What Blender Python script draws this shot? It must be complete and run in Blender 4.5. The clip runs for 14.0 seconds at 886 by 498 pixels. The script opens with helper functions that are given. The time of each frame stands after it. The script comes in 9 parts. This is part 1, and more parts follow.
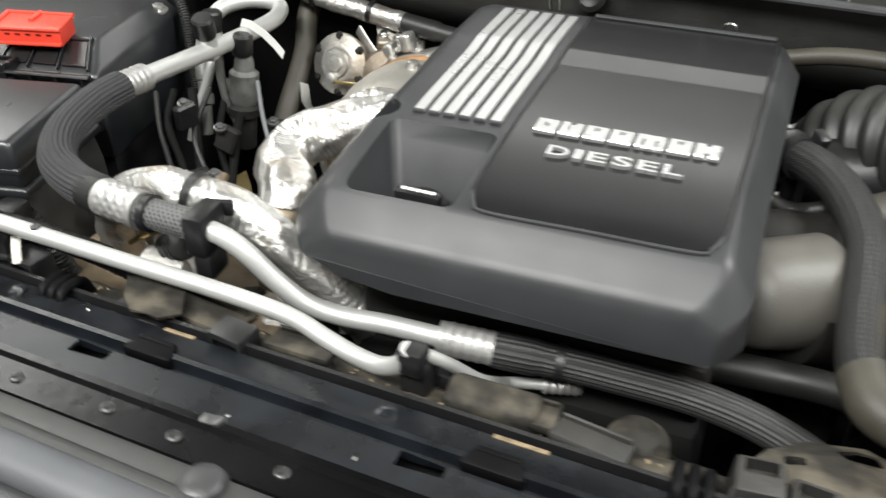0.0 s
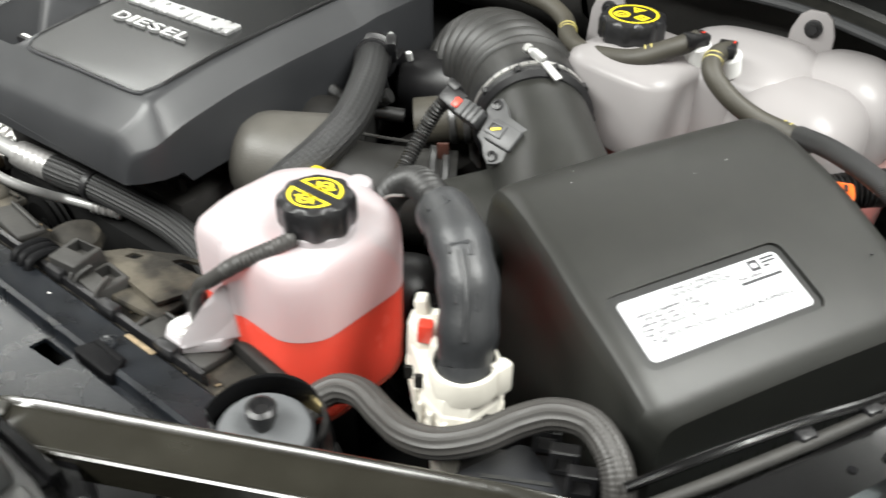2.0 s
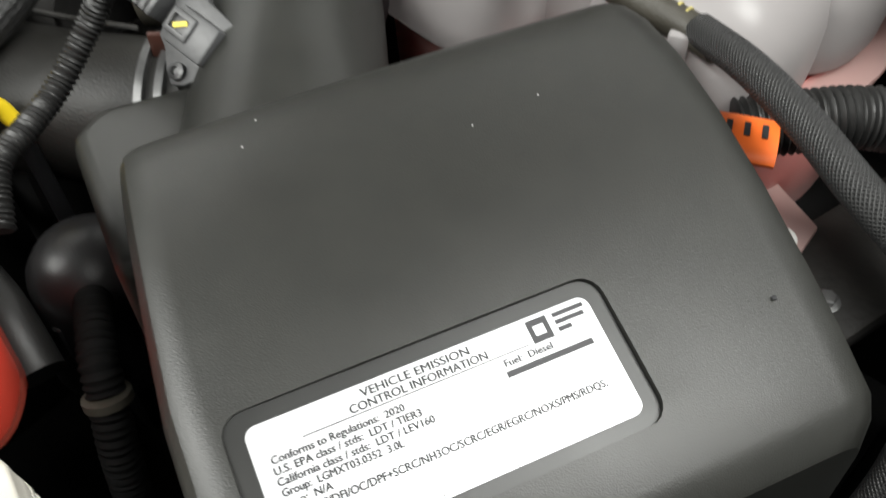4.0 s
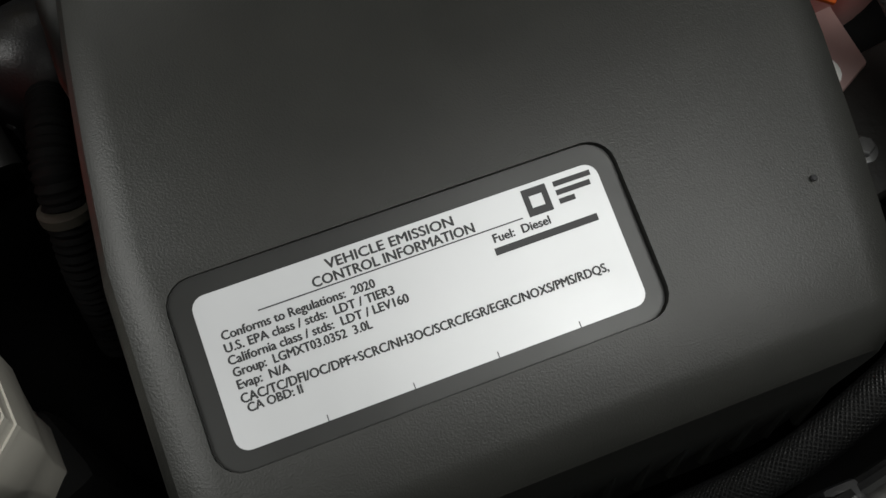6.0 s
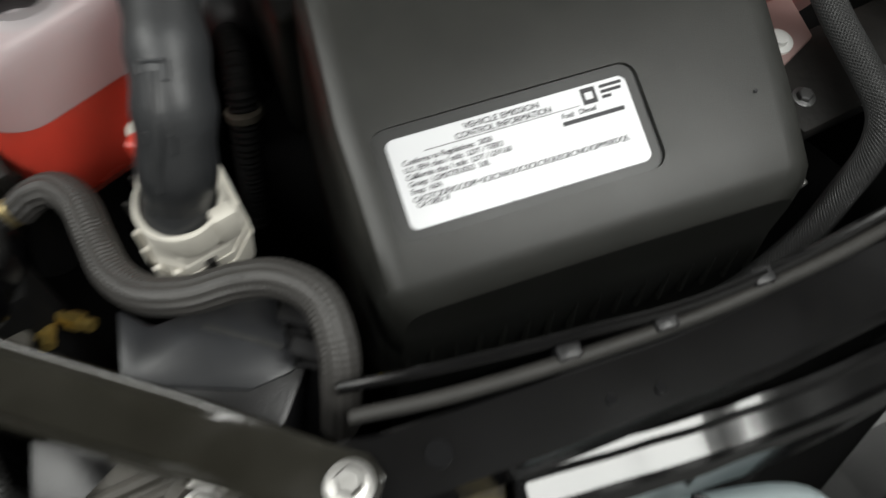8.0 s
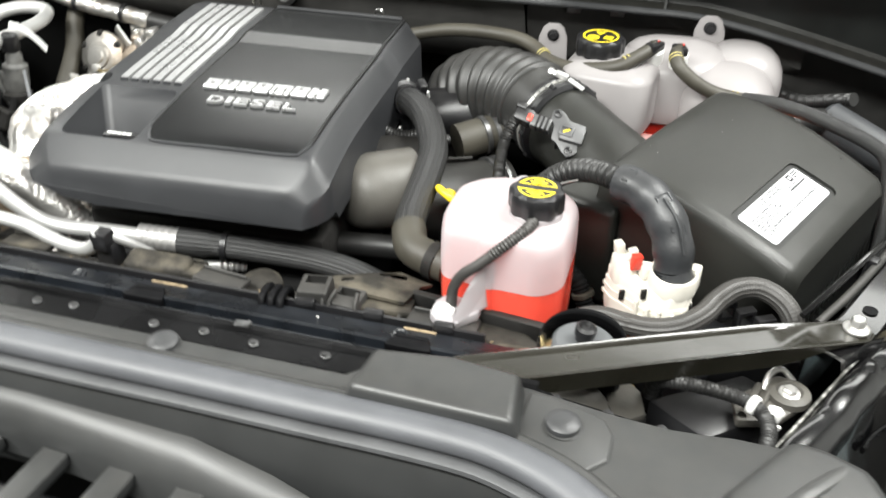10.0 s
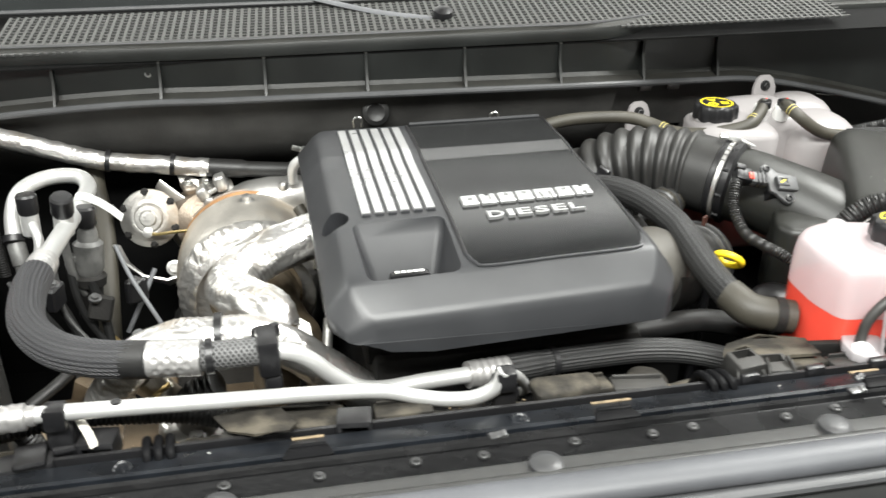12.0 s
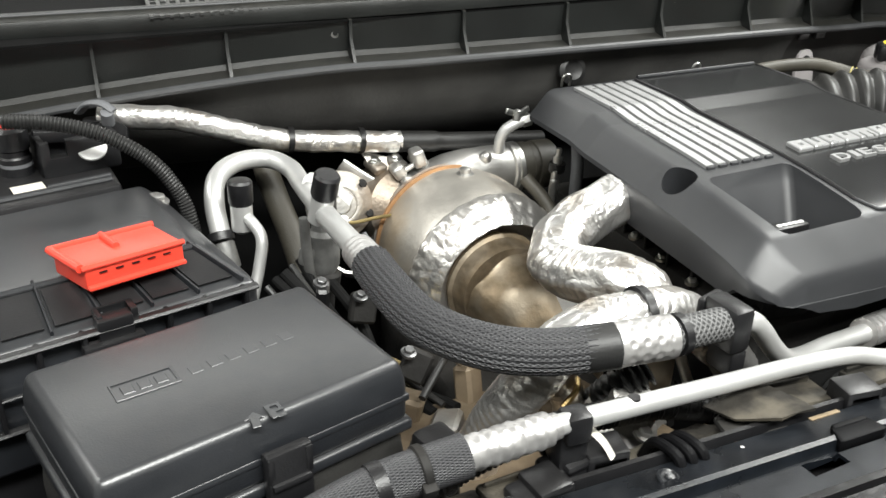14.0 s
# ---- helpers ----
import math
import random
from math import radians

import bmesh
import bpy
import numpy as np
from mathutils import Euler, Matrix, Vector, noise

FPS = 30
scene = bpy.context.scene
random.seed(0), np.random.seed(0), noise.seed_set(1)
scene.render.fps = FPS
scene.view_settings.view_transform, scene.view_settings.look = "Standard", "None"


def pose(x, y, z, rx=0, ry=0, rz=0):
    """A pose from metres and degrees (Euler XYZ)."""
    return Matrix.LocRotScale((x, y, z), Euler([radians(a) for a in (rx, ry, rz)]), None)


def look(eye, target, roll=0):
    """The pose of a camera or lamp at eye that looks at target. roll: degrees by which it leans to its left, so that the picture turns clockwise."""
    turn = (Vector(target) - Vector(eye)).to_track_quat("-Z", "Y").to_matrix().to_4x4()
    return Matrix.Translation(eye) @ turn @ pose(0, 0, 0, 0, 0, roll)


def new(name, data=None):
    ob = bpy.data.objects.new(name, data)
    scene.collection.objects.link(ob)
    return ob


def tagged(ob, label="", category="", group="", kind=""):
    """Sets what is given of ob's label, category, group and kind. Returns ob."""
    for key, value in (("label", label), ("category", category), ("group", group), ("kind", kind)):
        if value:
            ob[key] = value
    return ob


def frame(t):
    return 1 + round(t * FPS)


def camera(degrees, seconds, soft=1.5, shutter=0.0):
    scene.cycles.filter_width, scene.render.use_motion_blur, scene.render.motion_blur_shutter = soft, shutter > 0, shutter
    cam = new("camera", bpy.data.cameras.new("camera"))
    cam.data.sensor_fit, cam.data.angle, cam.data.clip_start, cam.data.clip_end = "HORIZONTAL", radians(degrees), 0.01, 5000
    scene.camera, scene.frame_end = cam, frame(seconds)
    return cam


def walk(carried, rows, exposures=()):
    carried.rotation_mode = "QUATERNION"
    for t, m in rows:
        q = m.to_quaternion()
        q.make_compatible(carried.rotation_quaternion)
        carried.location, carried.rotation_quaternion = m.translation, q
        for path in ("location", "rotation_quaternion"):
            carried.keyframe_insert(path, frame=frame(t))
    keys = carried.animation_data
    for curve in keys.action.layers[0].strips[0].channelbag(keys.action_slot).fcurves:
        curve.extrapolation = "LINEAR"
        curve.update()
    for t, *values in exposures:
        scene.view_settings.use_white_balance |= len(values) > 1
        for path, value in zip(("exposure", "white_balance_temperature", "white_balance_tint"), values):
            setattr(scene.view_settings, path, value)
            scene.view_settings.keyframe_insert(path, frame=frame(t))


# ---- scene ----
cam = camera(54.0, 14.0, shutter=0.4)
PATH = [
    (0, (0.0155, 0.0160, 1.5216), (-0.7184, 1.4807, 0.3745), -0.76),
    (0.5, (0.2175, 0.0329, 1.5254), (-0.6210, 1.4562, 0.3979), -0.51),
    (1, (0.4161, 0.0946, 1.5333), (-0.5068, 1.4245, 0.3588), -1.11),
    (1.5, (0.5656, 0.1542, 1.5170), (-0.4510, 1.4072, 0.3352), -1.19),
    (2, (0.6501, 0.2103, 1.5037), (-0.3998, 1.4304, 0.3167), 0.19),
    (2.5, (0.7106, 0.3291, 1.4782), (-0.3535, 1.5300, 0.2842), -0.03),
    (3, (0.6880, 0.4444, 1.4379), (-0.3939, 1.6204, 0.2352), -0.96),
    (3.5, (0.6426, 0.5211, 1.4119), (-0.3909, 1.6491, 0.1236), -1.06),
    (4, (0.5987, 0.5645, 1.3876), (-0.2903, 1.5564, -0.1044), -1.00),
    (4.2, (0.5919, 0.5823, 1.3821), (-0.2338, 1.5100, -0.1856), -0.95),
    (6.3, (0.5673, 0.6098, 1.3678), (-0.0274, 1.2589, -0.4281), 2.52),
    (6.5, (0.5685, 0.6102, 1.3683), (-0.0270, 1.2524, -0.4298), 2.36),
    (7, (0.5685, 0.6099, 1.3685), (-0.0182, 1.2428, -0.4358), 2.82),
    (7.5, (0.5803, 0.5939, 1.3966), (-0.0016, 1.2245, -0.4100), 3.39),
    (8, (0.6288, 0.4714, 1.5063), (0.0623, 1.1311, -0.2947), 6.09),
    (8.2, (0.6478, 0.3981, 1.5635), (0.1724, 0.8825, 0.2258), 2.00),
    (8.5, (0.6710, 0.2701, 1.6039), (-0.1210, 1.0125, -0.0759), -0.37),
    (9, (0.6176, 0.0194, 1.6235), (-0.2624, 1.0410, 0.1463), 0.53),
    (9.2, (0.5983, -0.0579, 1.6166), (-0.2547, 1.0947, 0.2222), -0.01),
    (11.3, (-0.1924, -0.2662, 1.6085), (-0.0328, 1.4894, 0.6639), 1.66),
    (11.5, (-0.2675, -0.2744, 1.6039), (-0.0635, 1.4787, 0.6631), 1.18),
    (12, (-0.4130, -0.2490, 1.5824), (-0.1179, 1.5087, 0.6748), 0.36),
    (12.5, (-0.5303, -0.1696, 1.5353), (-0.1624, 1.5833, 0.6454), 0.25),
    (13, (-0.6367, -0.1087, 1.4993), (-0.1842, 1.6252, 0.6109), 0.49),
    (13.5, (-0.8309, -0.0368, 1.4860), (-0.2815, 1.6664, 0.5930), 0.70),
    (14, (-0.9252, 0.0062, 1.4751), (-0.2550, 1.6635, 0.5783), 1.05),
]
walk(cam, [(t, look(eye, target, roll)) for t, eye, target, roll in PATH],
     [(0, -0.04), (0.5, 0.02), (1.0, 0.24), (1.5, 0.16), (2.0, 0.16), (3.0, 0.2), (3.5, 0.15), (4.2, -0.55), (6.3, -1.85), (7.2, -1.85), (7.5, -1.75), (7.8, -1.45), (8.0, -1.15), (8.25, -0.45), (8.6, 0.12), (9.2, 0.36), (11.3, 0.48), (12.5, 0.38), (14, 0.24)])

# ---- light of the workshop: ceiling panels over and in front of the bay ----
world = bpy.data.worlds.new("workshop")
scene.world = world
world.use_nodes = True
world.node_tree.nodes["Background"].inputs[0].default_value = (0.75, 0.85, 1.0, 1)
world.node_tree.nodes["Background"].inputs[1].default_value = 0.01


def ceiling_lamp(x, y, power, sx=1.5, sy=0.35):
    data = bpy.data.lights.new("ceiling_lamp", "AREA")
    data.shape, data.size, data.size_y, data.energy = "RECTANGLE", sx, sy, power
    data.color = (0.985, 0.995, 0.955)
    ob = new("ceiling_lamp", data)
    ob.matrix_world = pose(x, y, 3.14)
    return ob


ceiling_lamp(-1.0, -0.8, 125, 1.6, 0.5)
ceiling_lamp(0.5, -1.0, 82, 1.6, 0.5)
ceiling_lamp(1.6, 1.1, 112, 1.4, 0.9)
# unseen lamp added by the west wall for the sheen on the fuse lid
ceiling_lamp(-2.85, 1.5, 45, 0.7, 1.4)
# narrow strip lamp and a wide dim diffuser panel behind the engine, unseen, added for reflections on cover and lids
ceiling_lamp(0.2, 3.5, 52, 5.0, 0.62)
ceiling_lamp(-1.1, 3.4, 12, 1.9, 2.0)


# ---- materials ----
def material(name, base, rough=0.5, metal=0.0, bump=0.0, scale=300.0, vary=0.25, vary_scale=18.0, dust=0.0,
             coat=0.0, detail=4.0, rough_vary=0.12, spec=0.5, tint=None, tint_scale=9.0, bump_dist=0.001):
    """A procedural surface: base colour with slow stains, fine relief, and dust on what faces up."""
    m = bpy.data.materials.new(name)
    m.use_nodes = True
    nt = m.node_tree
    n, link = nt.nodes, nt.links.new
    b = n["Principled BSDF"]
    geo = n.new("ShaderNodeNewGeometry")
    slow = n.new("ShaderNodeTexNoise")
    slow.inputs["Scale"].default_value, slow.inputs["Detail"].default_value = vary_scale, 6
    link(geo.outputs["Position"], slow.inputs["Vector"])
    ramp = n.new("ShaderNodeValToRGB")
    lo = [c * (1 - vary) for c in base]
    hi = [min(1, c * (1 + vary)) for c in base]
    ramp.color_ramp.elements[0].color, ramp.color_ramp.elements[1].color = (*lo, 1), (*hi, 1)
    ramp.color_ramp.elements[0].position, ramp.color_ramp.elements[1].position = 0.3, 0.7
    link(slow.outputs["Fac"], ramp.inputs["Fac"])
    colour = ramp.outputs["Color"]
    if tint:
        patch = n.new("ShaderNodeTexNoise")
        patch.inputs["Scale"].default_value, patch.inputs["Detail"].default_value = tint_scale, 5
        link(geo.outputs["Position"], patch.inputs["Vector"])
        edge = n.new("ShaderNodeMapRange")
        edge.inputs["From Min"].default_value, edge.inputs["From Max"].default_value = 0.46, 0.66
        link(patch.outputs["Fac"], edge.inputs["Value"])
        mix = n.new("ShaderNodeMixRGB")
        mix.inputs["Color2"].default_value = (*tint, 1)
        link(edge.outputs["Result"], mix.inputs["Fac"])
        link(colour, mix.inputs["Color1"])
        colour = mix.outputs["Color"]
    if dust:
        grains = n.new("ShaderNodeTexNoise")
        grains.inputs["Scale"].default_value, grains.inputs["Detail"].default_value = 70, 8
        link(geo.outputs["Position"], grains.inputs["Vector"])
        up = n.new("ShaderNodeSeparateXYZ")
        link(geo.outputs["Normal"], up.inputs["Vector"])
        amount = n.new("ShaderNodeMath")
        amount.operation, amount.use_clamp = "MULTIPLY", True
        link(up.outputs["Z"], amount.inputs[0])
        link(grains.outputs["Fac"], amount.inputs[1])
        amount2 = n.new("ShaderNodeMath")
        amount2.operation, amount2.use_clamp = "MULTIPLY", True
        link(amount.outputs[0], amount2.inputs[0])
        amount2.inputs[1].default_value = dust
        mix = n.new("ShaderNodeMixRGB")
        mix.inputs["Color2"].default_value = (0.27, 0.24, 0.2, 1)
        link(amount2.outputs[0], mix.inputs["Fac"])
        link(colour, mix.inputs["Color1"])
        colour = mix.outputs["Color"]
    link(colour, b.inputs["Base Color"])
    fine = n.new("ShaderNodeTexNoise")
    fine.inputs["Scale"].default_value, fine.inputs["Detail"].default_value = scale, detail
    link(geo.outputs["Position"], fine.inputs["Vector"])
    spread = n.new("ShaderNodeMapRange")
    spread.inputs["To Min"].default_value, spread.inputs["To Max"].default_value = max(0.02, rough - rough_vary), min(1, rough + rough_vary)
    link(slow.outputs["Fac"], spread.inputs["Value"])
    link(spread.outputs["Result"], b.inputs["Roughness"])
    if bump:
        relief = n.new("ShaderNodeBump")
        relief.inputs["Strength"].default_value, relief.inputs["Distance"].default_value = bump, bump_dist
        link(fine.outputs["Fac"], relief.inputs["Height"])
        link(relief.outputs["Normal"], b.inputs["Normal"])
    b.inputs["Metallic"].default_value = metal
    b.inputs["Specular IOR Level"].default_value = spec
    b.inputs["Coat Weight"].default_value = coat
    b.inputs["Coat Roughness"].default_value = 0.08
    return m


def woven(name, base, light, around, along, rough=0.55, metal=0.0, depth=0.0012, contrast=1.0):
    """A braided sleeve: two crossing sets of strands laid out on the hose's own coordinates."""
    m = bpy.data.materials.new(name)
    m.use_nodes = True
    nt = m.node_tree
    n, link = nt.nodes, nt.links.new
    b = n["Principled BSDF"]
    uv = n.new("ShaderNodeTexCoord")
    parts = n.new("ShaderNodeSeparateXYZ")
    link(uv.outputs["UV"], parts.inputs["Vector"])
    strands = []
    for sign in (1, -1):
        a = n.new("ShaderNodeMath")
        a.operation = "MULTIPLY"
        a.inputs[1].default_value = around * 2 * math.pi
        link(parts.outputs["X"], a.inputs[0])
        c = n.new("ShaderNodeMath")
        c.operation = "MULTIPLY_ADD"
        c.inputs[1].default_value = sign * along
        link(parts.outputs["Y"], c.inputs[0])
        link(a.outputs[0], c.inputs[2])
        w = n.new("ShaderNodeMath")
        w.operation = "SINE"
        link(c.outputs[0], w.inputs[0])
        strands.append(w)
    top = n.new("ShaderNodeMath")
    top.operation = "MAXIMUM"
    link(strands[0].outputs[0], top.inputs[0])
    link(strands[1].outputs[0], top.inputs[1])
    span = n.new("ShaderNodeMapRange")
    span.inputs["From Min"].default_value = -1.0
    link(top.outputs[0], span.inputs["Value"])
    mix = n.new("ShaderNodeMixRGB")
    mix.inputs["Color1"].default_value, mix.inputs["Color2"].default_value = (*base, 1), (*light, 1)
    link(span.outputs["Result"], mix.inputs["Fac"])
    link(mix.outputs["Color"], b.inputs["Base Color"])
    relief = n.new("ShaderNodeBump")
    relief.inputs["Strength"].default_value, relief.inputs["Distance"].default_value = contrast, depth
    link(span.outputs["Result"], relief.inputs["Height"])
    link(relief.outputs["Normal"], b.inputs["Normal"])
    b.inputs["Roughness"].default_value, b.inputs["Metallic"].default_value = rough, metal
    return m


def foil_material(name, base, wrinkle=0.6, scale=42.0, rough=0.36, stain=(0.45, 0.36, 0.26)):
    """Crumpled metal foil: sharp creases in two sizes."""
    m = bpy.data.materials.new(name)
    m.use_nodes = True
    nt = m.node_tree
    n, link = nt.nodes, nt.links.new
    b = n["Principled BSDF"]
    geo = n.new("ShaderNodeNewGeometry")
    bend = n.new("ShaderNodeTexNoise")
    bend.inputs["Scale"].default_value = 20
    link(geo.outputs["Position"], bend.inputs["Vector"])
    add = n.new("ShaderNodeMixRGB")
    add.blend_type = "ADD"
    add.inputs["Fac"].default_value = 0.05
    link(geo.outputs["Position"], add.inputs["Color1"])
    link(bend.outputs["Color"], add.inputs["Color2"])
    cells = n.new("ShaderNodeTexVoronoi")
    cells.feature = "DISTANCE_TO_EDGE"
    cells.inputs["Scale"].default_value = scale
    link(add.outputs["Color"], cells.inputs["Vector"])
    fine = n.new("ShaderNodeTexNoise")
    fine.inputs["Scale"].default_value, fine.inputs["Detail"].default_value = scale * 4, 3
    link(geo.outputs["Position"], fine.inputs["Vector"])
    total = n.new("ShaderNodeMath")
    total.operation = "MULTIPLY_ADD"
    total.inputs[1].default_value = 0.35
    link(fine.outputs["Fac"], total.inputs[0])
    link(cells.outputs["Distance"], total.inputs[2])
    relief = n.new("ShaderNodeBump")
    relief.inputs["Strength"].default_value, relief.inputs["Distance"].default_value = wrinkle, 0.006
    link(total.outputs[0], relief.inputs["Height"])
    link(relief.outputs["Normal"], b.inputs["Normal"])
    mix = n.new("ShaderNodeMixRGB")
    mix.inputs["Color1"].default_value, mix.inputs["Color2"].default_value = (*base, 1), (*stain, 1)
    edge = n.new("ShaderNodeMapRange")
    edge.inputs["From Min"].default_value, edge.inputs["From Max"].default_value = 0.5, 0.8
    link(bend.outputs["Fac"], edge.inputs["Value"])
    link(edge.outputs["Result"], mix.inputs["Fac"])
    link(mix.outputs["Color"], b.inputs["Base Color"])
    b.inputs["Metallic"].default_value, b.inputs["Roughness"].default_value = 0.92, rough
    return m


def milky(name, base, clear, rough=0.3):
    """Blow-moulded plastic that lets part of what is inside show through."""
    m = bpy.data.materials.new(name)
    m.use_nodes = True
    nt = m.node_tree
    n, link = nt.nodes, nt.links.new
    b = n["Principled BSDF"]
    b.inputs["Base Color"].default_value = (*base, 1)
    b.inputs["Roughness"].default_value = rough
    geo = n.new("ShaderNodeNewGeometry")
    cloud = n.new("ShaderNodeTexNoise")
    cloud.inputs["Scale"].default_value, cloud.inputs["Detail"].default_value = 40, 4
    link(geo.outputs["Position"], cloud.inputs["Vector"])
    relief = n.new("ShaderNodeBump")
    relief.inputs["Strength"].default_value, relief.inputs["Distance"].default_value = 0.15, 0.002
    link(cloud.outputs["Fac"], relief.inputs["Height"])
    link(relief.outputs["Normal"], b.inputs["Normal"])
    glow = n.new("ShaderNodeBsdfTranslucent")
    glow.inputs["Color"].default_value = (*base, 1)
    half = n.new("ShaderNodeMixShader")
    half.inputs[0].default_value = 0.4
    link(b.outputs[0], half.inputs[1])
    link(glow.outputs[0], half.inputs[2])
    see = n.new("ShaderNodeBsdfTransparent")
    see.inputs["Color"].default_value = (0.98, 0.96, 0.95, 1)
    mix = n.new("ShaderNodeMixShader")
    mix.inputs[0].default_value = clear
    link(half.outputs[0], mix.inputs[1])
    link(see.outputs[0], mix.inputs[2])
    link(mix.outputs[0], n["Material Output"].inputs["Surface"])
    return m


M_COVER = material("cover_plastic", (0.0255, 0.0265, 0.0290), 0.42, bump=0.10, scale=900, vary=0.08, dust=0.03)
M_PANEL = material("cover_panel_plastic", (0.010, 0.0105, 0.011), 0.22, bump=0.04, scale=900, vary=0.1, dust=0.012, rough_vary=0.04, spec=0.36)
M_SILVER = material("silver_paint", (0.43, 0.43, 0.43), 0.30, metal=0.55, bump=0.1, scale=900, vary=0.06)
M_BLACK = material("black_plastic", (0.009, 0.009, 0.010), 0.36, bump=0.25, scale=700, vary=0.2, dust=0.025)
M_BOX = material("airbox_plastic", (0.0125, 0.0130, 0.0115), 0.42, bump=0.15, scale=1500, vary=0.1, dust=0.03, rough_vary=0.06, detail=2)
M_SMOOTH = material("smooth_black_plastic", (0.010, 0.0105, 0.010), 0.38, bump=0.02, scale=900, vary=0.06, dust=0.02)
M_BELLOWS = material("bellows_rubber", (0.019, 0.019, 0.0185), 0.46, bump=0.2, scale=500, vary=0.2, dust=0.05)
M_COWL = material("cowl_plastic", (0.0078, 0.0088, 0.0082), 0.42, bump=0.3, scale=600, vary=0.35, vary_scale=9, dust=0.09)
M_DUSTY = material("dusty_plastic", (0.016, 0.0155, 0.0145), 0.6, bump=0.4, scale=400, vary=0.45, dust=0.06)
M_DIRT = material("dirty_plastic", (0.008, 0.0074, 0.006), 0.72, bump=0.7, scale=260, vary=0.7, vary_scale=45, dust=0.10, tint=(0.075, 0.066, 0.050), tint_scale=24, spec=0.25)
M_SHROUD = material("shroud_plastic", (0.024, 0.025, 0.0253), 0.43, bump=0.12, scale=900, vary=0.12, dust=0.06)
M_SUPPORT = material("support_plastic", (0.0065, 0.0080, 0.0105), 0.30, bump=0.12, scale=500, vary=0.4, dust=0.025, rough_vary=0.16, vary_scale=30, spec=0.36)
M_RUBBER = material("rubber", (0.011, 0.011, 0.011), 0.46, bump=0.2, scale=500, vary=0.2, dust=0.03)
M_GREYRUB = material("grey_rubber", (0.038, 0.036, 0.034), 0.5, bump=0.2, scale=500, vary=0.2, dust=0.03)
M_SEAL = material("seal_rubber", (0.12, 0.123, 0.13), 0.55, bump=0.2, scale=500, vary=0.15)
M_BULB = material("bulb_rubber", (0.066, 0.068, 0.074), 0.5, bump=0.2, scale=500, vary=0.15)
M_GREYHOSE = material("grey_hose", (0.042, 0.038, 0.029), 0.55, bump=0.3, scale=500, vary=0.25)
M_ALU = material("aluminium", (0.55, 0.55, 0.54), 0.44, metal=0.6, bump=0.15, scale=300, vary=0.08)
M_CRIMP = material("crimped_aluminium", (0.50, 0.49, 0.48), 0.40, metal=0.75, bump=0.6, scale=120, vary=0.12)
M_STEEL = material("heat_shield_steel", (0.60, 0.57, 0.52), 0.50, metal=0.85, bump=0.25, scale=110, vary=0.15, tint=(0.50, 0.42, 0.32), bump_dist=0.003)
M_CAST = material("cast_metal", (0.42, 0.41, 0.39), 0.5, metal=0.9, bump=0.8, scale=220, vary=0.25, tint=(0.3, 0.25, 0.2))
M_BRONZE = material("heat_tinted_steel", (0.25, 0.195, 0.13), 0.55, metal=0.8, bump=0.5, scale=70, vary=0.45, vary_scale=34, tint=(0.40, 0.34, 0.26), tint_scale=22, bump_dist=0.003)
M_BRACKET = material("zinc_bracket", (0.55, 0.54, 0.52), 0.42, metal=0.9, bump=0.3, scale=300, vary=0.2)
M_DULLBOLT = material("dull_bolt_steel", (0.20, 0.20, 0.20), 0.4, metal=0.9, vary=0.3, vary_scale=60)
M_DIMBOLT = material("oxidised_bolt_steel", (0.10, 0.10, 0.10), 0.45, metal=0.8, vary=0.3, vary_scale=60)
M_BOLT = material("bolt_steel", (0.6, 0.6, 0.58), 0.35, metal=1.0, vary=0.15)
M_FOIL = foil_material("crumpled_foil", (0.78, 0.765, 0.74), 0.30, 70.0, 0.33)
M_RINGFOIL = foil_material("pleated_foil", (0.76, 0.74, 0.71), 0.32, 60.0, 0.36, (0.58, 0.54, 0.48))
M_FOIL_HOT = foil_material("browned_foil", (0.62, 0.58, 0.52), 0.4, 45, 0.32, (0.34, 0.25, 0.15))
M_PAINT = material("black_paint", (0.003, 0.003, 0.0033), 0.19, bump=0.06, scale=90, vary=0.3, coat=0.6, rough_vary=0.05, dust=0.01)
M_BRACEPAINT = material("brace_paint", (0.013, 0.0122, 0.0090), 0.22, bump=0.15, scale=160, vary=0.2, coat=0.3, dust=0.02)
M_SCUFFED = material("scuffed_paint", (0.09, 0.088, 0.08), 0.35, metal=0.5, bump=0.5, scale=160, vary=0.6, vary_scale=70, tint=(0.45, 0.44, 0.42), tint_scale=90)
M_RED = material("red_plastic", (0.72, 0.06, 0.035), 0.35, bump=0.1, scale=300, vary=0.08)
M_YELLOW = material("yellow_plastic", (0.85, 0.62, 0.02), 0.4, vary=0.06)
M_ORANGE = material("orange_tape", (0.75, 0.13, 0.015), 0.5, vary=0.1)
M_CREAM = material("cream_plastic", (0.66, 0.63, 0.56), 0.5, bump=0.15, scale=300, vary=0.08, dust=0.1)
M_WHITE = material("white_plastic", (0.78, 0.78, 0.76), 0.45, vary=0.05)
M_LABEL = material("label_foil", (0.56, 0.565, 0.58), 0.38, metal=0.25, vary=0.03)
M_INK = material("label_ink", (0.02, 0.02, 0.022), 0.5, vary=0.05)
M_PRINT = material("cap_print", (0.78, 0.62, 0.02), 0.45, vary=0.05)
M_MILKY = milky("milky_plastic", (0.51, 0.485, 0.485), 0.19)
M_BOTTLE = milky("white_bottle_plastic", (0.63, 0.60, 0.615), 0.15)
M_WET = milky("milky_plastic_wetted", (0.97, 0.22, 0.15), 0.66)
M_COOLANT = material("red_coolant", (0.86, 0.07, 0.04), 0.25, vary=0.05)
M_PINKISH = milky("milky_plastic_low", (0.72, 0.50, 0.47), 0.28)
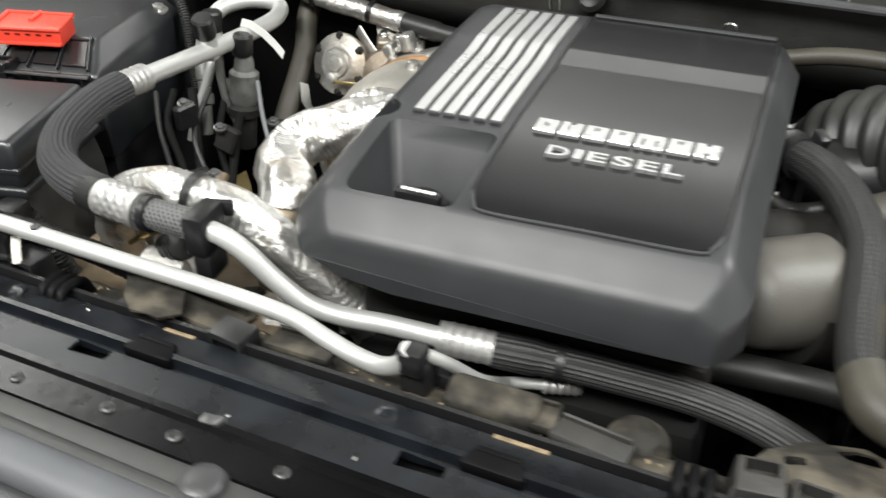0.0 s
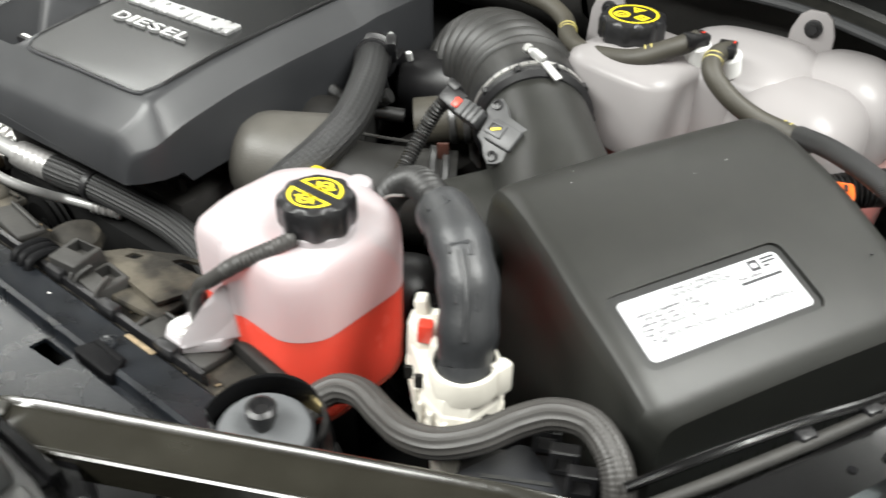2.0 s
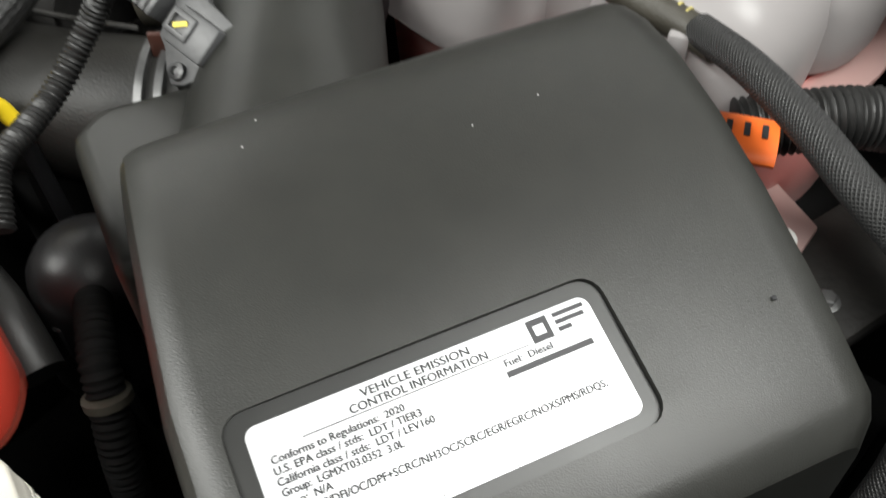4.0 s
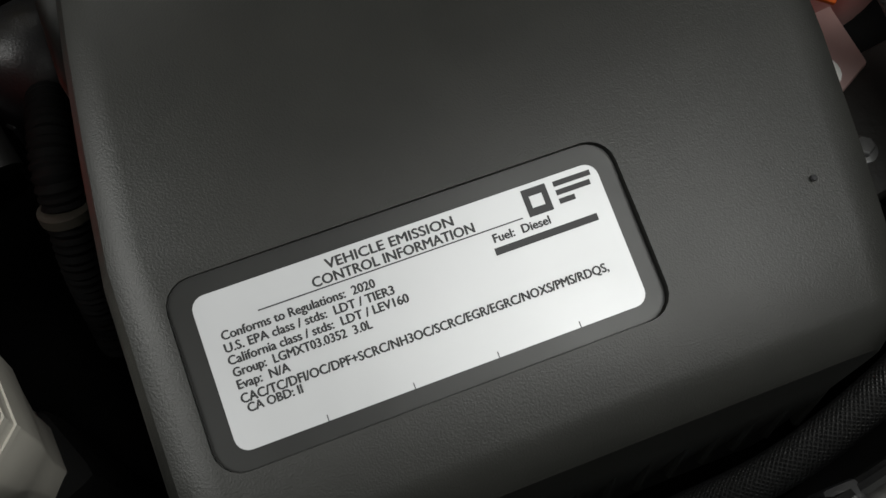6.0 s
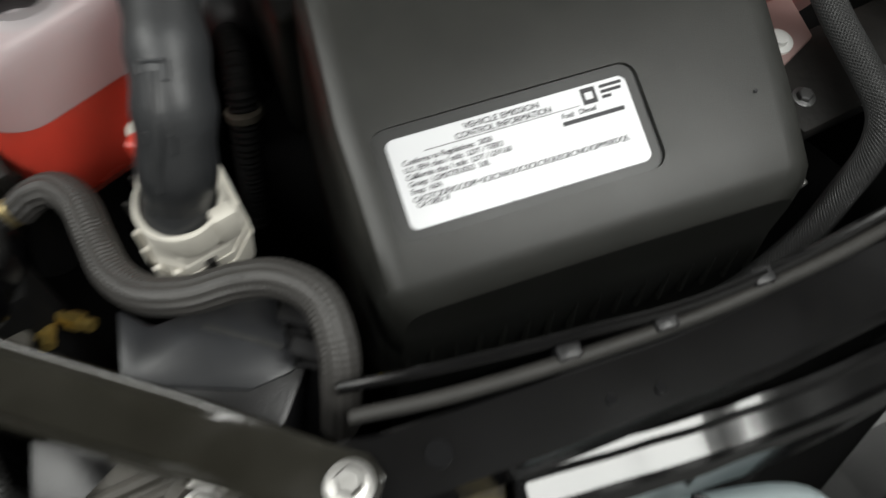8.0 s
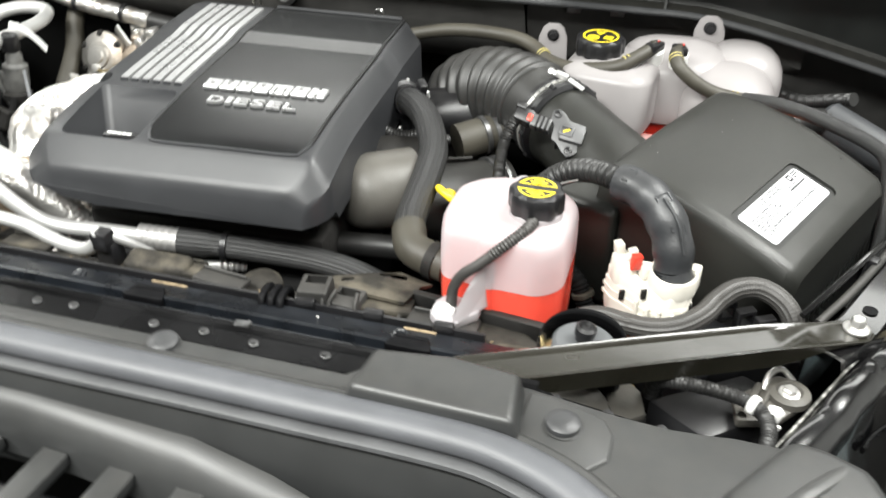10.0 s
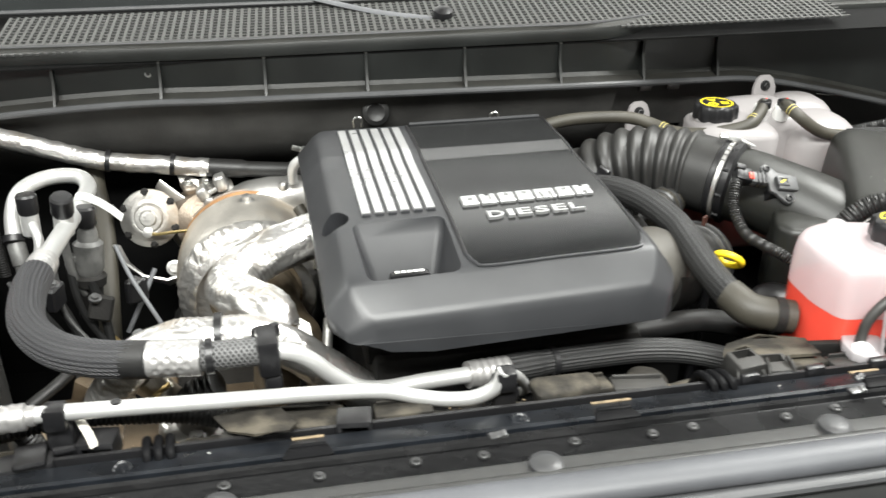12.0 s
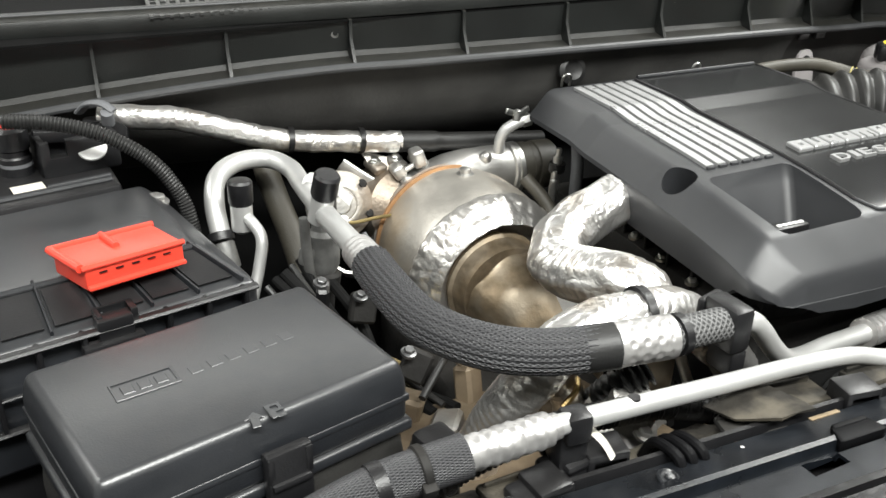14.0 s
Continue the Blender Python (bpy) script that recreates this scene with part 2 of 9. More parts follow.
M_WASH = milky("washer_bottle_plastic", (0.75, 0.84, 0.86), 0.05)
M_CHARCOAL = material("engine_casting", (0.011, 0.0105, 0.0100), 0.65, bump=0.6, scale=160, vary=0.5, dust=0.04, spec=0.25)
M_BROWN = material("brown_casting", (0.13, 0.095, 0.06), 0.6, metal=0.3, bump=0.6, scale=120, vary=0.4, tint=(0.24, 0.19, 0.13))
# near-black base: the shade of the bay's depth is put into the colour
M_DEEP = material("shaded_grimy_metal", (0.004, 0.004, 0.004), 0.75, bump=0.3, scale=200, vary=0.4, spec=0.15)
M_SENSORBODY = material("dull_cast_body", (0.16, 0.16, 0.155), 0.5, metal=0.5, bump=0.3, vary=0.3, vary_scale=60)
M_ROOM = material("painted_wall", (0.17, 0.17, 0.165), 0.8, bump=0.1, scale=60, vary=0.05, vary_scale=1.2)
# paler paint for two unseen walls, to lift reflections in the bay
M_PALEWALL = material("reflector_wall_paint", (0.45, 0.45, 0.44), 0.7, bump=0.1, scale=60, vary=0.05, vary_scale=1.2)
M_CEIL = material("ceiling_paint", (0.2, 0.2, 0.2), 0.85, bump=0.1, scale=60, vary=0.05, vary_scale=1.2)
M_FLOOR = material("workshop_floor", (0.22, 0.22, 0.22), 0.5, bump=0.2, scale=40, vary=0.2, vary_scale=3)
M_SLEEVE = woven("braided_sleeve", (0.003, 0.003, 0.0035), (0.044, 0.044, 0.047), 48, 1050, 0.46, contrast=0.7)
M_SLEEVE_FINE = woven("fine_braided_sleeve", (0.004, 0.004, 0.004), (0.026, 0.026, 0.026), 22, 2600, 0.5, contrast=0.7)
M_KNURL = woven("knurled_rubber", (0.006, 0.006, 0.006), (0.13, 0.13, 0.13), 12, 1200, 0.45)
M_CHANNEL = material("channel_black", (0.0025, 0.0025, 0.003), 0.55, bump=0.2, scale=200, vary=0.3, spec=0.12)
M_RAIL = material("rail_paint", (0.003, 0.003, 0.0033), 0.26, bump=0.25, scale=120, vary=0.3, spec=0.22, rough_vary=0.18)
M_BOOT = material("boot_rubber", (0.024, 0.0255, 0.028), 0.42, bump=0.25, scale=300, vary=0.25, dust=0.05)
M_LID = material("lid_plastic", (0.0165, 0.0180, 0.021), 0.33, bump=0.15, scale=700, vary=0.12, dust=0.06, spec=0.75, rough_vary=0.05)
M_HORN = material("grimy_horn", (0.050, 0.047, 0.041), 0.55, bump=0.6, scale=160, vary=0.5, dust=0.11)
M_DIMSEAL = material("cowl_edge_rubber", (0.045, 0.046, 0.048), 0.5, bump=0.2, scale=400, vary=0.2)
M_LIDGREY = material("grey_lid_plastic", (0.030, 0.031, 0.033), 0.42, bump=0.2, scale=500, vary=0.15, dust=0.05)
M_PAD = material("dusty_pad", (0.035, 0.034, 0.032), 0.75, bump=0.5, scale=180, vary=0.4, vary_scale=14, dust=0.12)
M_BAND = material("pale_paint_band", (0.42, 0.36, 0.12), 0.55, vary=0.35, vary_scale=300)
M_NET = woven("net_sleeve", (0.004, 0.004, 0.004), (0.026, 0.026, 0.026), 46, 560, 0.42, contrast=0.45)
M_MESH = material("grille_plastic", (0.050, 0.051, 0.050), 0.55, bump=0.2, scale=600, vary=0.15, dust=0.10)
M_STRIATED = woven("ribbed_sleeve", (0.008, 0.008, 0.008), (0.022, 0.022, 0.022), 30, 2200, 0.5, contrast=0.35)


# ---- mesh helpers ----
def V(*a):
    return Vector(a)


def finish(name, bm, mat, sharp=35):
    mesh = bpy.data.meshes.new(name)
    bmesh.ops.recalc_face_normals(bm, faces=bm.faces[:])
    bm.to_mesh(mesh)
    bm.free()
    for m in mat if isinstance(mat, (list, tuple)) else (mat,):
        mesh.materials.append(m)
    mesh.polygons.foreach_set("use_smooth", [True] * len(mesh.polygons))
    mesh.set_sharp_from_angle(angle=radians(sharp))
    return mesh


def part(name, bm, mat, parent, label="", sharp=35):
    ob = new(name, finish(name, bm, mat, sharp))
    ob.parent = parent
    if parent is not None and parent.parent is None:
        ob.matrix_parent_inverse = parent.matrix_basis.inverted()
    if label:
        ob["label"] = label
    return ob


def thing(name, label, category, at=(0, 0, 0), group="", kind=""):
    ob = new(name)
    ob.empty_display_size = 0.02
    ob.matrix_basis = Matrix.Translation(at)
    return tagged(ob, label, category, group, kind)


def solid(name, bm, mat, label, category, kind="", group="", sharp=35):
    return tagged(new(name, finish(name, bm, mat, sharp)), label, category, group, kind)


def curve_points(pts, step=0.006):
    """A smooth line through the points, at even steps."""
    p = [Vector(q) for q in pts]
    if len(p) == 2:
        dense = [p[0].lerp(p[1], i / 20) for i in range(21)]
    else:
        dense = []
        ext = [p[0] * 2 - p[1]] + p + [p[-1] * 2 - p[-2]]
        for i in range(1, len(ext) - 2):
            a, b, c, d = ext[i - 1:i + 3]
            for k in range(24):
                t = k / 24
                dense.append(0.5 * ((2 * b) + (c - a) * t + (2 * a - 5 * b + 4 * c - d) * t * t + (3 * b - a - 3 * c + d) * t ** 3))
        dense.append(p[-1])
    length = sum((dense[i + 1] - dense[i]).length for i in range(len(dense) - 1))
    count = max(2, round(length / step))
    out, run, k = [dense[0]], 0.0, 0
    for i in range(1, count):
        goal = length * i / count
        while run + (dense[k + 1] - dense[k]).length < goal:
            run += (dense[k + 1] - dense[k]).length
            k += 1
        seg = (dense[k + 1] - dense[k]).length
        out.append(dense[k].lerp(dense[k + 1], (goal - run) / max(seg, 1e-9)))
    out.append(dense[-1])
    return out, length


def sweep(pts, radius, segs=16, step=0.006, caps=True, bm=None, flat=None):
    """A tube along the points. radius: metres, or a function of (share of the way, metres along, angle). flat: (w, h) scales."""
    bm = bm or bmesh.new()
    uvl = bm.loops.layers.uv.verify()
    line, length = curve_points(pts, step)
    n = len(line)
    tang = [(line[min(i + 1, n - 1)] - line[max(i - 1, 0)]).normalized() for i in range(n)]
    ref = Vector((0, 0, 1)) if abs(tang[0].z) < 0.9 else Vector((1, 0, 0))
    side = tang[0].cross(ref).normalized()
    rings = []
    for i in range(n):
        side = (side - tang[i] * side.dot(tang[i])).normalized()
        up = side.cross(tang[i])
        ring = []
        for k in range(segs):
            a = 2 * math.pi * k / segs
            r = radius(i / (n - 1), length * i / (n - 1), a) if callable(radius) else radius
            w, h = flat or (1, 1)
            ring.append(bm.verts.new(line[i] + side * (math.cos(a) * r * w) + up * (math.sin(a) * r * h)))
        rings.append(ring)
    for i in range(n - 1):
        for k in range(segs):
            f = bm.faces.new((rings[i][k], rings[i][(k + 1) % segs], rings[i + 1][(k + 1) % segs], rings[i + 1][k]))
            us = (k / segs, (k + 1) / segs, (k + 1) / segs, k / segs)
            vs = (i, i, i + 1, i + 1)
            for loop, u, v in zip(f.loops, us, vs):
                loop[uvl].uv = (u, length * v / (n - 1))
    if caps:
        bm.faces.new(rings[0][::-1])
        bm.faces.new(rings[-1])
    return bm


def ribbed(r, depth, pitch):
    return lambda s, l, a: r + depth * math.sin(2 * math.pi * l / pitch)


def lathe(profile, axis, at, segs=32, bm=None, wobble=None):
    """A turned form: profile of (distance along the axis, radius)."""
    bm = bm or bmesh.new()
    ax = Vector(axis).normalized()
    ref = Vector((0, 0, 1)) if abs(ax.z) < 0.9 else Vector((1, 0, 0))
    s = ax.cross(ref).normalized()
    u = s.cross(ax)
    o = Vector(at)
    rings = []
    for d, r in profile:
        ring = []
        for k in range(segs):
            a = 2 * math.pi * k / segs
            rr = r * (wobble(d, a) if wobble else 1)
            ring.append(bm.verts.new(o + ax * d + s * (rr * math.cos(a)) + u * (rr * math.sin(a))))
        rings.append(ring)
    for i in range(len(rings) - 1):
        for k in range(segs):
            bm.faces.new((rings[i][k], rings[i][(k + 1) % segs], rings[i + 1][(k + 1) % segs], rings[i + 1][k]))
    bm.faces.new(rings[0][::-1])
    bm.faces.new(rings[-1])
    return bm


def block(size, m=None, bevel=0.003, seg=2, bm=None, taper=(1, 1)):
    """A box of that size centred on m's origin, standing on it, with rounded edges."""
    own = bmesh.new()
    sx, sy, sz = size
    for z, kx, ky in ((0, 1, 1), (sz, *taper)):
        for x, y in ((-1, -1), (1, -1), (1, 1), (-1, 1)):
            own.verts.new((x * sx / 2 * kx, y * sy / 2 * ky, z))
    own.verts.ensure_lookup_table()
    v = own.verts
    for q in ((3, 2, 1, 0), (4, 5, 6, 7), (0, 1, 5, 4), (1, 2, 6, 5), (2, 3, 7, 6), (3, 0, 4, 7)):
        own.faces.new([v[i] for i in q])
    if bevel:
        bmesh.ops.bevel(own, geom=own.edges[:], offset=bevel, segments=seg, profile=0.5, affect="EDGES", clamp_overlap=True)
    if m is not None:
        own.transform(m)
    return merge(bm, own)


def merge(bm, own):
    if bm is None:
        return own
    mesh = bpy.data.meshes.new("scratch")
    own.to_mesh(mesh)
    own.free()
    bm.from_mesh(mesh)
    bpy.data.meshes.remove(mesh)
    return bm


def prism(outline, z0, z1, bevel=0.003, seg=2, bm=None, m=None, top=1.0, top_shift=(0, 0)):
    """An outline of (x, y) raised from z0 to z1. top: scale of the upper outline about its middle."""
    own = bmesh.new()
    cx = sum(p[0] for p in outline) / len(outline)
    cy = sum(p[1] for p in outline) / len(outline)
    lower = [own.verts.new((x, y, z0)) for x, y in outline]
    upper = [own.verts.new((cx + (x - cx) * top + top_shift[0], cy + (y - cy) * top + top_shift[1], z1)) for x, y in outline]
    own.faces.new(lower[::-1])
    own.faces.new(upper)
    k = len(outline)
    for i in range(k):
        own.faces.new((lower[i], lower[(i + 1) % k], upper[(i + 1) % k], upper[i]))
    bmesh.ops.recalc_face_normals(own, faces=own.faces[:])
    if bevel:
        bmesh.ops.bevel(own, geom=own.edges[:], offset=bevel, segments=seg, profile=0.5, affect="EDGES", clamp_overlap=True)
    if m is not None:
        own.transform(m)
    return merge(bm, own)


def round_rect(x0, x1, y0, y1, r, seg=6):
    pts = []
    for cx, cy, a0 in ((x1 - r, y0 + r, -90), (x1 - r, y1 - r, 0), (x0 + r, y1 - r, 90), (x0 + r, y0 + r, 180)):
        for k in range(seg + 1):
            a = radians(a0 + 90 * k / seg)
            pts.append((cx + r * math.cos(a), cy + r * math.sin(a)))
    return pts


def loft(rings, bm=None, caps=(True, True)):
    """A skin over rings of equally many points."""
    bm = bm or bmesh.new()
    made = [[bm.verts.new(p) for p in ring] for ring in rings]
    k = len(made[0])
    for a, b in zip(made, made[1:]):
        for i in range(k):
            bm.faces.new((a[i], a[(i + 1) % k], b[(i + 1) % k], b[i]))
    if caps[0]:
        bm.faces.new(made[0][::-1])
    if caps[1]:
        bm.faces.new(made[-1])
    return bm


def strip(rows, thick, bm=None):
    """A sheet over rows of points, given thickness downwards along its normals."""
    own = bmesh.new()
    grid = [[own.verts.new(p) for p in row] for row in rows]
    for a, b in zip(grid, grid[1:]):
        for i in range(len(a) - 1):
            own.faces.new((a[i], a[i + 1], b[i + 1], b[i]))
    bmesh.ops.recalc_face_normals(own, faces=own.faces[:])
    if sum(f.normal.z for f in own.faces) < 0:
        bmesh.ops.reverse_faces(own, faces=own.faces[:])
    bmesh.ops.solidify(own, geom=own.faces[:], thickness=thick)
    return merge(bm, own)


def carve(bm, cutters):
    """bm with other solids cut out of it."""
    main = new("scratch", finish("scratch", bm, M_BLACK))
    spare = [main]
    for c in cutters:
        ob = new("scratch", finish("scratch", c, M_BLACK))
        mod = main.modifiers.new("cut", "BOOLEAN")
        mod.operation, mod.solver, mod.object = "DIFFERENCE", "EXACT", ob
        spare.append(ob)
    bpy.context.view_layer.update()
    deps = bpy.context.evaluated_depsgraph_get()
    mesh = bpy.data.meshes.new_from_object(main.evaluated_get(deps))
    out = bmesh.new()
    out.from_mesh(mesh)
    bpy.data.meshes.remove(mesh)
    for ob in spare:
        old = ob.data
        bpy.data.objects.remove(ob)
        bpy.data.meshes.remove(old)
    return out


def text_mesh(words, size, depth=0.0, stretch=1.0, bold=0.0, align="LEFT", bevel=0.0):
    data = bpy.data.curves.new("scratch", "FONT")
    data.body, data.size, data.extrude, data.offset, data.align_x = words, size, depth, bold, align
    data.bevel_depth, data.resolution_u = bevel, 3
    ob = new("scratch", data)
    bpy.context.view_layer.update()
    mesh = bpy.data.meshes.new_from_object(ob.evaluated_get(bpy.context.evaluated_depsgraph_get()))
    bm = bmesh.new()
    bm.from_mesh(mesh)
    bpy.data.objects.remove(ob)
    bpy.data.curves.remove(data)
    bpy.data.meshes.remove(mesh)
    bm.transform(Matrix.Diagonal((stretch, 1, 1, 1)))
    return bm


def hex_bolt(at, axis, r=0.006, h=0.005, flange=True, bm=None):
    prof = [(-0.002, r * 1.5), (0.001, r * 1.5), (0.0015, r * 1.25)] if flange else []
    bm = lathe(prof, axis, at, 20, bm) if flange else (bm or bmesh.new())
    return lathe([(0.0, r), (h, r), (h + 0.0008, r * 0.85)], axis, at, 6, bm)


def roughen(bm, amount, scale, seed=0.0):
    """Uneven surface: moves every vertex along its normal by smooth noise."""
    bm.normal_update()
    for v in bm.verts:
        v.co += v.normal * (noise.noise(v.co * scale + Vector((seed, seed, seed))) * amount)
    return bm


# ---- the setting: workshop and the walls of the engine bay ----
solid("floor", block((7, 8.4, 0.1), pose(0, 1.4, -0.1), 0), M_FLOOR, "grey concrete workshop floor", "floor", "structure")
solid("ceiling", block((7, 8.4, 0.1), pose(0, 1.4, 3.2), 0), M_CEIL, "plain grey workshop ceiling", "ceiling", "structure")
# unseen closing walls; east and west are made paler to reflect into dark parts
for nm, sz, m in (("wall_north", (7, 0.1, 3.2), pose(0, 5.55, 0)), ("wall_south", (7, 0.1, 3.2), pose(0, -2.75, 0)),
                  ("wall_east", (0.1, 8.2, 3.2), pose(3.45, 1.4, 0)), ("wall_west", (0.1, 8.2, 3.2), pose(-3.45, 1.4, 0))):
    solid(nm, block(sz, m, 0), M_PALEWALL if nm in ("wall_west", "wall_east") else M_ROOM, "plain painted workshop wall", "wall", "structure")

# bay floor and most walls carry their deep shade in the base colour
solid("bay_floor", block((1.98, 1.16, 0.61), pose(-0.18, 0.66, 0.0), 0.004), M_DEEP, "grimy undertray of the engine bay, darkened for shade", "undertray", "structure")
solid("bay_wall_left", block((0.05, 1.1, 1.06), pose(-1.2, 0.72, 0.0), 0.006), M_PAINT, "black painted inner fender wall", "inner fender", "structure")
solid("firewall", block((2.1, 0.05, 1.12), pose(-0.18, 1.2675, 0.0), 0.006), M_DEEP, "firewall behind the engine, darkened for shade", "firewall", "structure")
solid("bay_wall_front", block((1.7, 0.03, 0.40), pose(-0.30, 0.425, 0.60), 0.004), M_DEEP, "radiator stack behind the grille, darkened for shade", "radiator", "structure")
solid("bay_wall_right", block((0.03, 0.62, 0.30), pose(0.70, 0.85, 0.60), 0.006), M_DEEP, "inner fender wall, darkened for shade", "inner fender", "structure")


# ---- radiator support and front shroud ----
def along_x(profile, x0, x1, n, thick, wave=0.0, bm=None):
    rows = []
    for y, z in profile:
        rows.append([(x0 + (x1 - x0) * k / n, y, z + wave * math.sin(3.1 * k + 40 * y)) for k in range(n + 1)])
    return strip(rows, thick, bm)


def askew(bm, dy=0.0, dz=0.0):
    """The nose of the car stands two degrees askew to the engine."""
    for v in bm.verts:
        v.co.y += 0.031 * v.co.x + dy
        v.co.z += dz
    return bm


support = thing("radiator_support", "black plastic radiator support panel with dusty ribs and slots", "radiator support", (-0.35, 0.37, 1.03))
panel = along_x([(0.298, 1.050), (0.300, 1.0585), (0.340, 1.0575), (0.3835, 1.0555), (0.3860, 1.0495), (0.3905, 1.0495), (0.3925, 1.0590), (0.3970, 1.0595), (0.4000, 1.0570), (0.4275, 1.0500), (0.4300, 1.0470), (0.4320, 1.030)], -1.06, 0.29, 60, 0.003)
HOLES = [(-0.772, 0.3775), (-0.477, 0.3775), (-0.182, 0.3775), (0.118, 0.3775)]
part("top_panel", askew(carve(panel, [block((0.036, 0.014, 0.06), pose(x, y, 1.03, 0, 0, 4), 0) for x, y in HOLES])), M_SUPPORT, support)
part("under_panel", askew(along_x([(0.285, 1.035), (0.42, 1.028)], -1.06, 0.29, 4, 0.003)), M_DEEP, support)
part("front_rail", askew(along_x([(0.262, 1.105), (0.2635, 1.129), (0.2655, 1.1320), (0.289, 1.1320), (0.2915, 1.1350), (0.2965, 1.1350), (0.2985, 1.1315), (0.3000, 1.085), (0.3005, 1.04)], -1.06, 0.30, 40, 0.003)), M_RAIL, support, "black rail carrying small bolts")
for i, x in enumerate((-1.03, -0.955, -0.87, -0.80, -0.725, -0.64, -0.57, -0.49, -0.42, -0.346, -0.293, -0.218, -0.153, -0.117, -0.035, 0.012, 0.060, 0.124, 0.20)):
    part("bolt", askew(hex_bolt((x, 0.2775 + 0.0025 * (i % 2), 1.1325), (0.1, 0, 1), 0.0029, 0.0022)), M_DIMBOLT, support)
for x in (-0.775, -0.279, 0.040):
    bm = block((0.012, 0.008, 0.002), pose(x, 0.295, 1.1350, 0, 0, 6), 0.0008)
    block((0.004, 0.008, 0.0035), pose(x + 0.006, 0.295, 1.1350, 0, 0, -12), 0.001, bm=bm)
    part("steel_clip", askew(bm), M_DULLBOLT, support, "bright bent steel clip")
for x in (-1.02, -0.725, -0.43, -0.135, 0.155):
    bm = prism([(x - 0.024, 0.388), (x - 0.018, 0.404), (x + 0.018, 0.404), (x + 0.024, 0.388), (x + 0.020, 0.3865), (x - 0.020, 0.3865)], 1.050, 1.0612, 0.0018, 2)
    block((0.034, 0.005, 0.006), pose(x, 0.403, 1.056), 0.0012, bm=bm)
    part("clip_tab", askew(bm), M_CHANNEL, support)
M_TAN = material("worn_tab", (0.20, 0.15, 0.09), 0.7, vary=0.4, vary_scale=120)
for x, w in ((-0.78, 0.034), (-0.43, 0.030), (-0.128, 0.042), (0.155, 0.034)):
    part("slot_edge", askew(block((w, 0.0045, 0.0012), pose(x, 0.4265, 1.0502, -12), 0.0005)), M_TAN, support, "worn tan tab")
for x in (-0.594, -0.227, 0.140):
    bm = lathe([(0, 0.0085), (0.0012, 0.0085), (0.0018, 0.0070), (0.0008, 0.0055), (0.0009, 0.0030), (0.0020, 0.0022), (0.0022, 0.0005)], (0, -0.2, 1), (x, 0.4095, 1.0548), 20)
    part("rivet", askew(bm), M_SUPPORT, support)
for x, y, z in ((-0.33, 0.36, 1.0572), (-0.225, 0.362, 1.0572), (0.05, 0.415, 1.0535), (-0.52, 0.418, 1.0530)):
    part("fleck", askew(block((0.003, 0.002, 0.001), pose(x, y, z, 0, 0, 40 * x * 10), 0.0004, 1)), M_BRACKET, support, "pale grit fleck")

# dusty ledge on the radiator, behind the support panel
ledge = thing("radiator_ledge", "dusty black plastic ledge on top of the radiator", "radiator ledge", (-0.35, 0.46, 1.0))


def ledge_part(name, bm, mat, label=""):
    return part(name, askew(bm, 0.015, -0.003), mat, ledge, label)


ledge_part("shelf", roughen(along_x([(0.404, 1.040), (0.415, 1.0425), (0.428, 1.042), (0.445, 1.034), (0.458, 1.030), (0.470, 1.022), (0.485, 1.0), (0.487, 0.95)], -0.78, 0.26, 110, 0.004, 0.0012), 0.004, 38, 3), M_DIRT)
ledge_part("rear_lip", along_x([(0.4175, 1.048), (0.4185, 1.0565), (0.4225, 1.0565), (0.4245, 1.040)], -0.78, 0.22, 30, 0.0025), M_BLACK)
for x, y, w, d, turn, mat in ((-0.690, 0.437, 0.060, 0.030, 6, M_DIRT), (-0.437, 0.452, 0.085, 0.040, -4, M_DIRT), (-0.485, 0.430, 0.058, 0.026, -14, M_DUSTY), (-0.335, 0.448, 0.060, 0.030, 3, M_DIRT), (-0.150, 0.452, 0.07, 0.034, 4, M_DIRT), (-0.085, 0.444, 0.060, 0.028, -5, M_DUSTY), (0.09, 0.452, 0.085, 0.036, 8, M_DIRT), (0.17, 0.440, 0.075, 0.030, 2, M_DUSTY)):
    bm = block((w, d, 0.008), pose(x, y, 1.041, -6, 2, turn), 0.003)
    ledge_part("dusty_plate", roughen(bm, 0.002, 50, x), mat)
    ledge_part("plate_rib", block((w * 0.9, 0.003, 0.007), pose(x, y + d * 0.3, 1.045, -6, 2, turn), 0.001, 1), mat)
for x, y in ((-0.567, 0.421), (-0.010, 0.424)):
    for k in (-1, 0, 1):
        ledge_part("ribbed_clip", sweep([(x + 0.0105 * k - 0.003, y + 0.022, 1.036), (x + 0.0105 * k - 0.001, y + 0.012, 1.056), (x + 0.0105 * k + 0.002, y - 0.012, 1.060), (x + 0.0105 * k + 0.004, y - 0.018, 1.048)], 0.0043, 10, 0.004), M_CHANNEL)
for x, y in ((-0.622, 0.438), (-0.385, 0.425)):
    bm = carve(block((0.034, 0.026, 0.024), pose(x, y, 1.040, 0, 0, -6), 0.002), [block((0.026, 0.02, 0.014), pose(x, y - 0.012, 1.044, 0, 0, -6), 0)])
    ledge_part("open_socket", bm, M_BLACK)
ledge_part("strap", sweep([(-0.640, 0.447, 1.085), (-0.628, 0.432, 1.074), (-0.622, 0.424, 1.062)], 0.0042, 8, 0.003, flat=(1, 0.35)), M_CREAM, "pale plastic strap end")
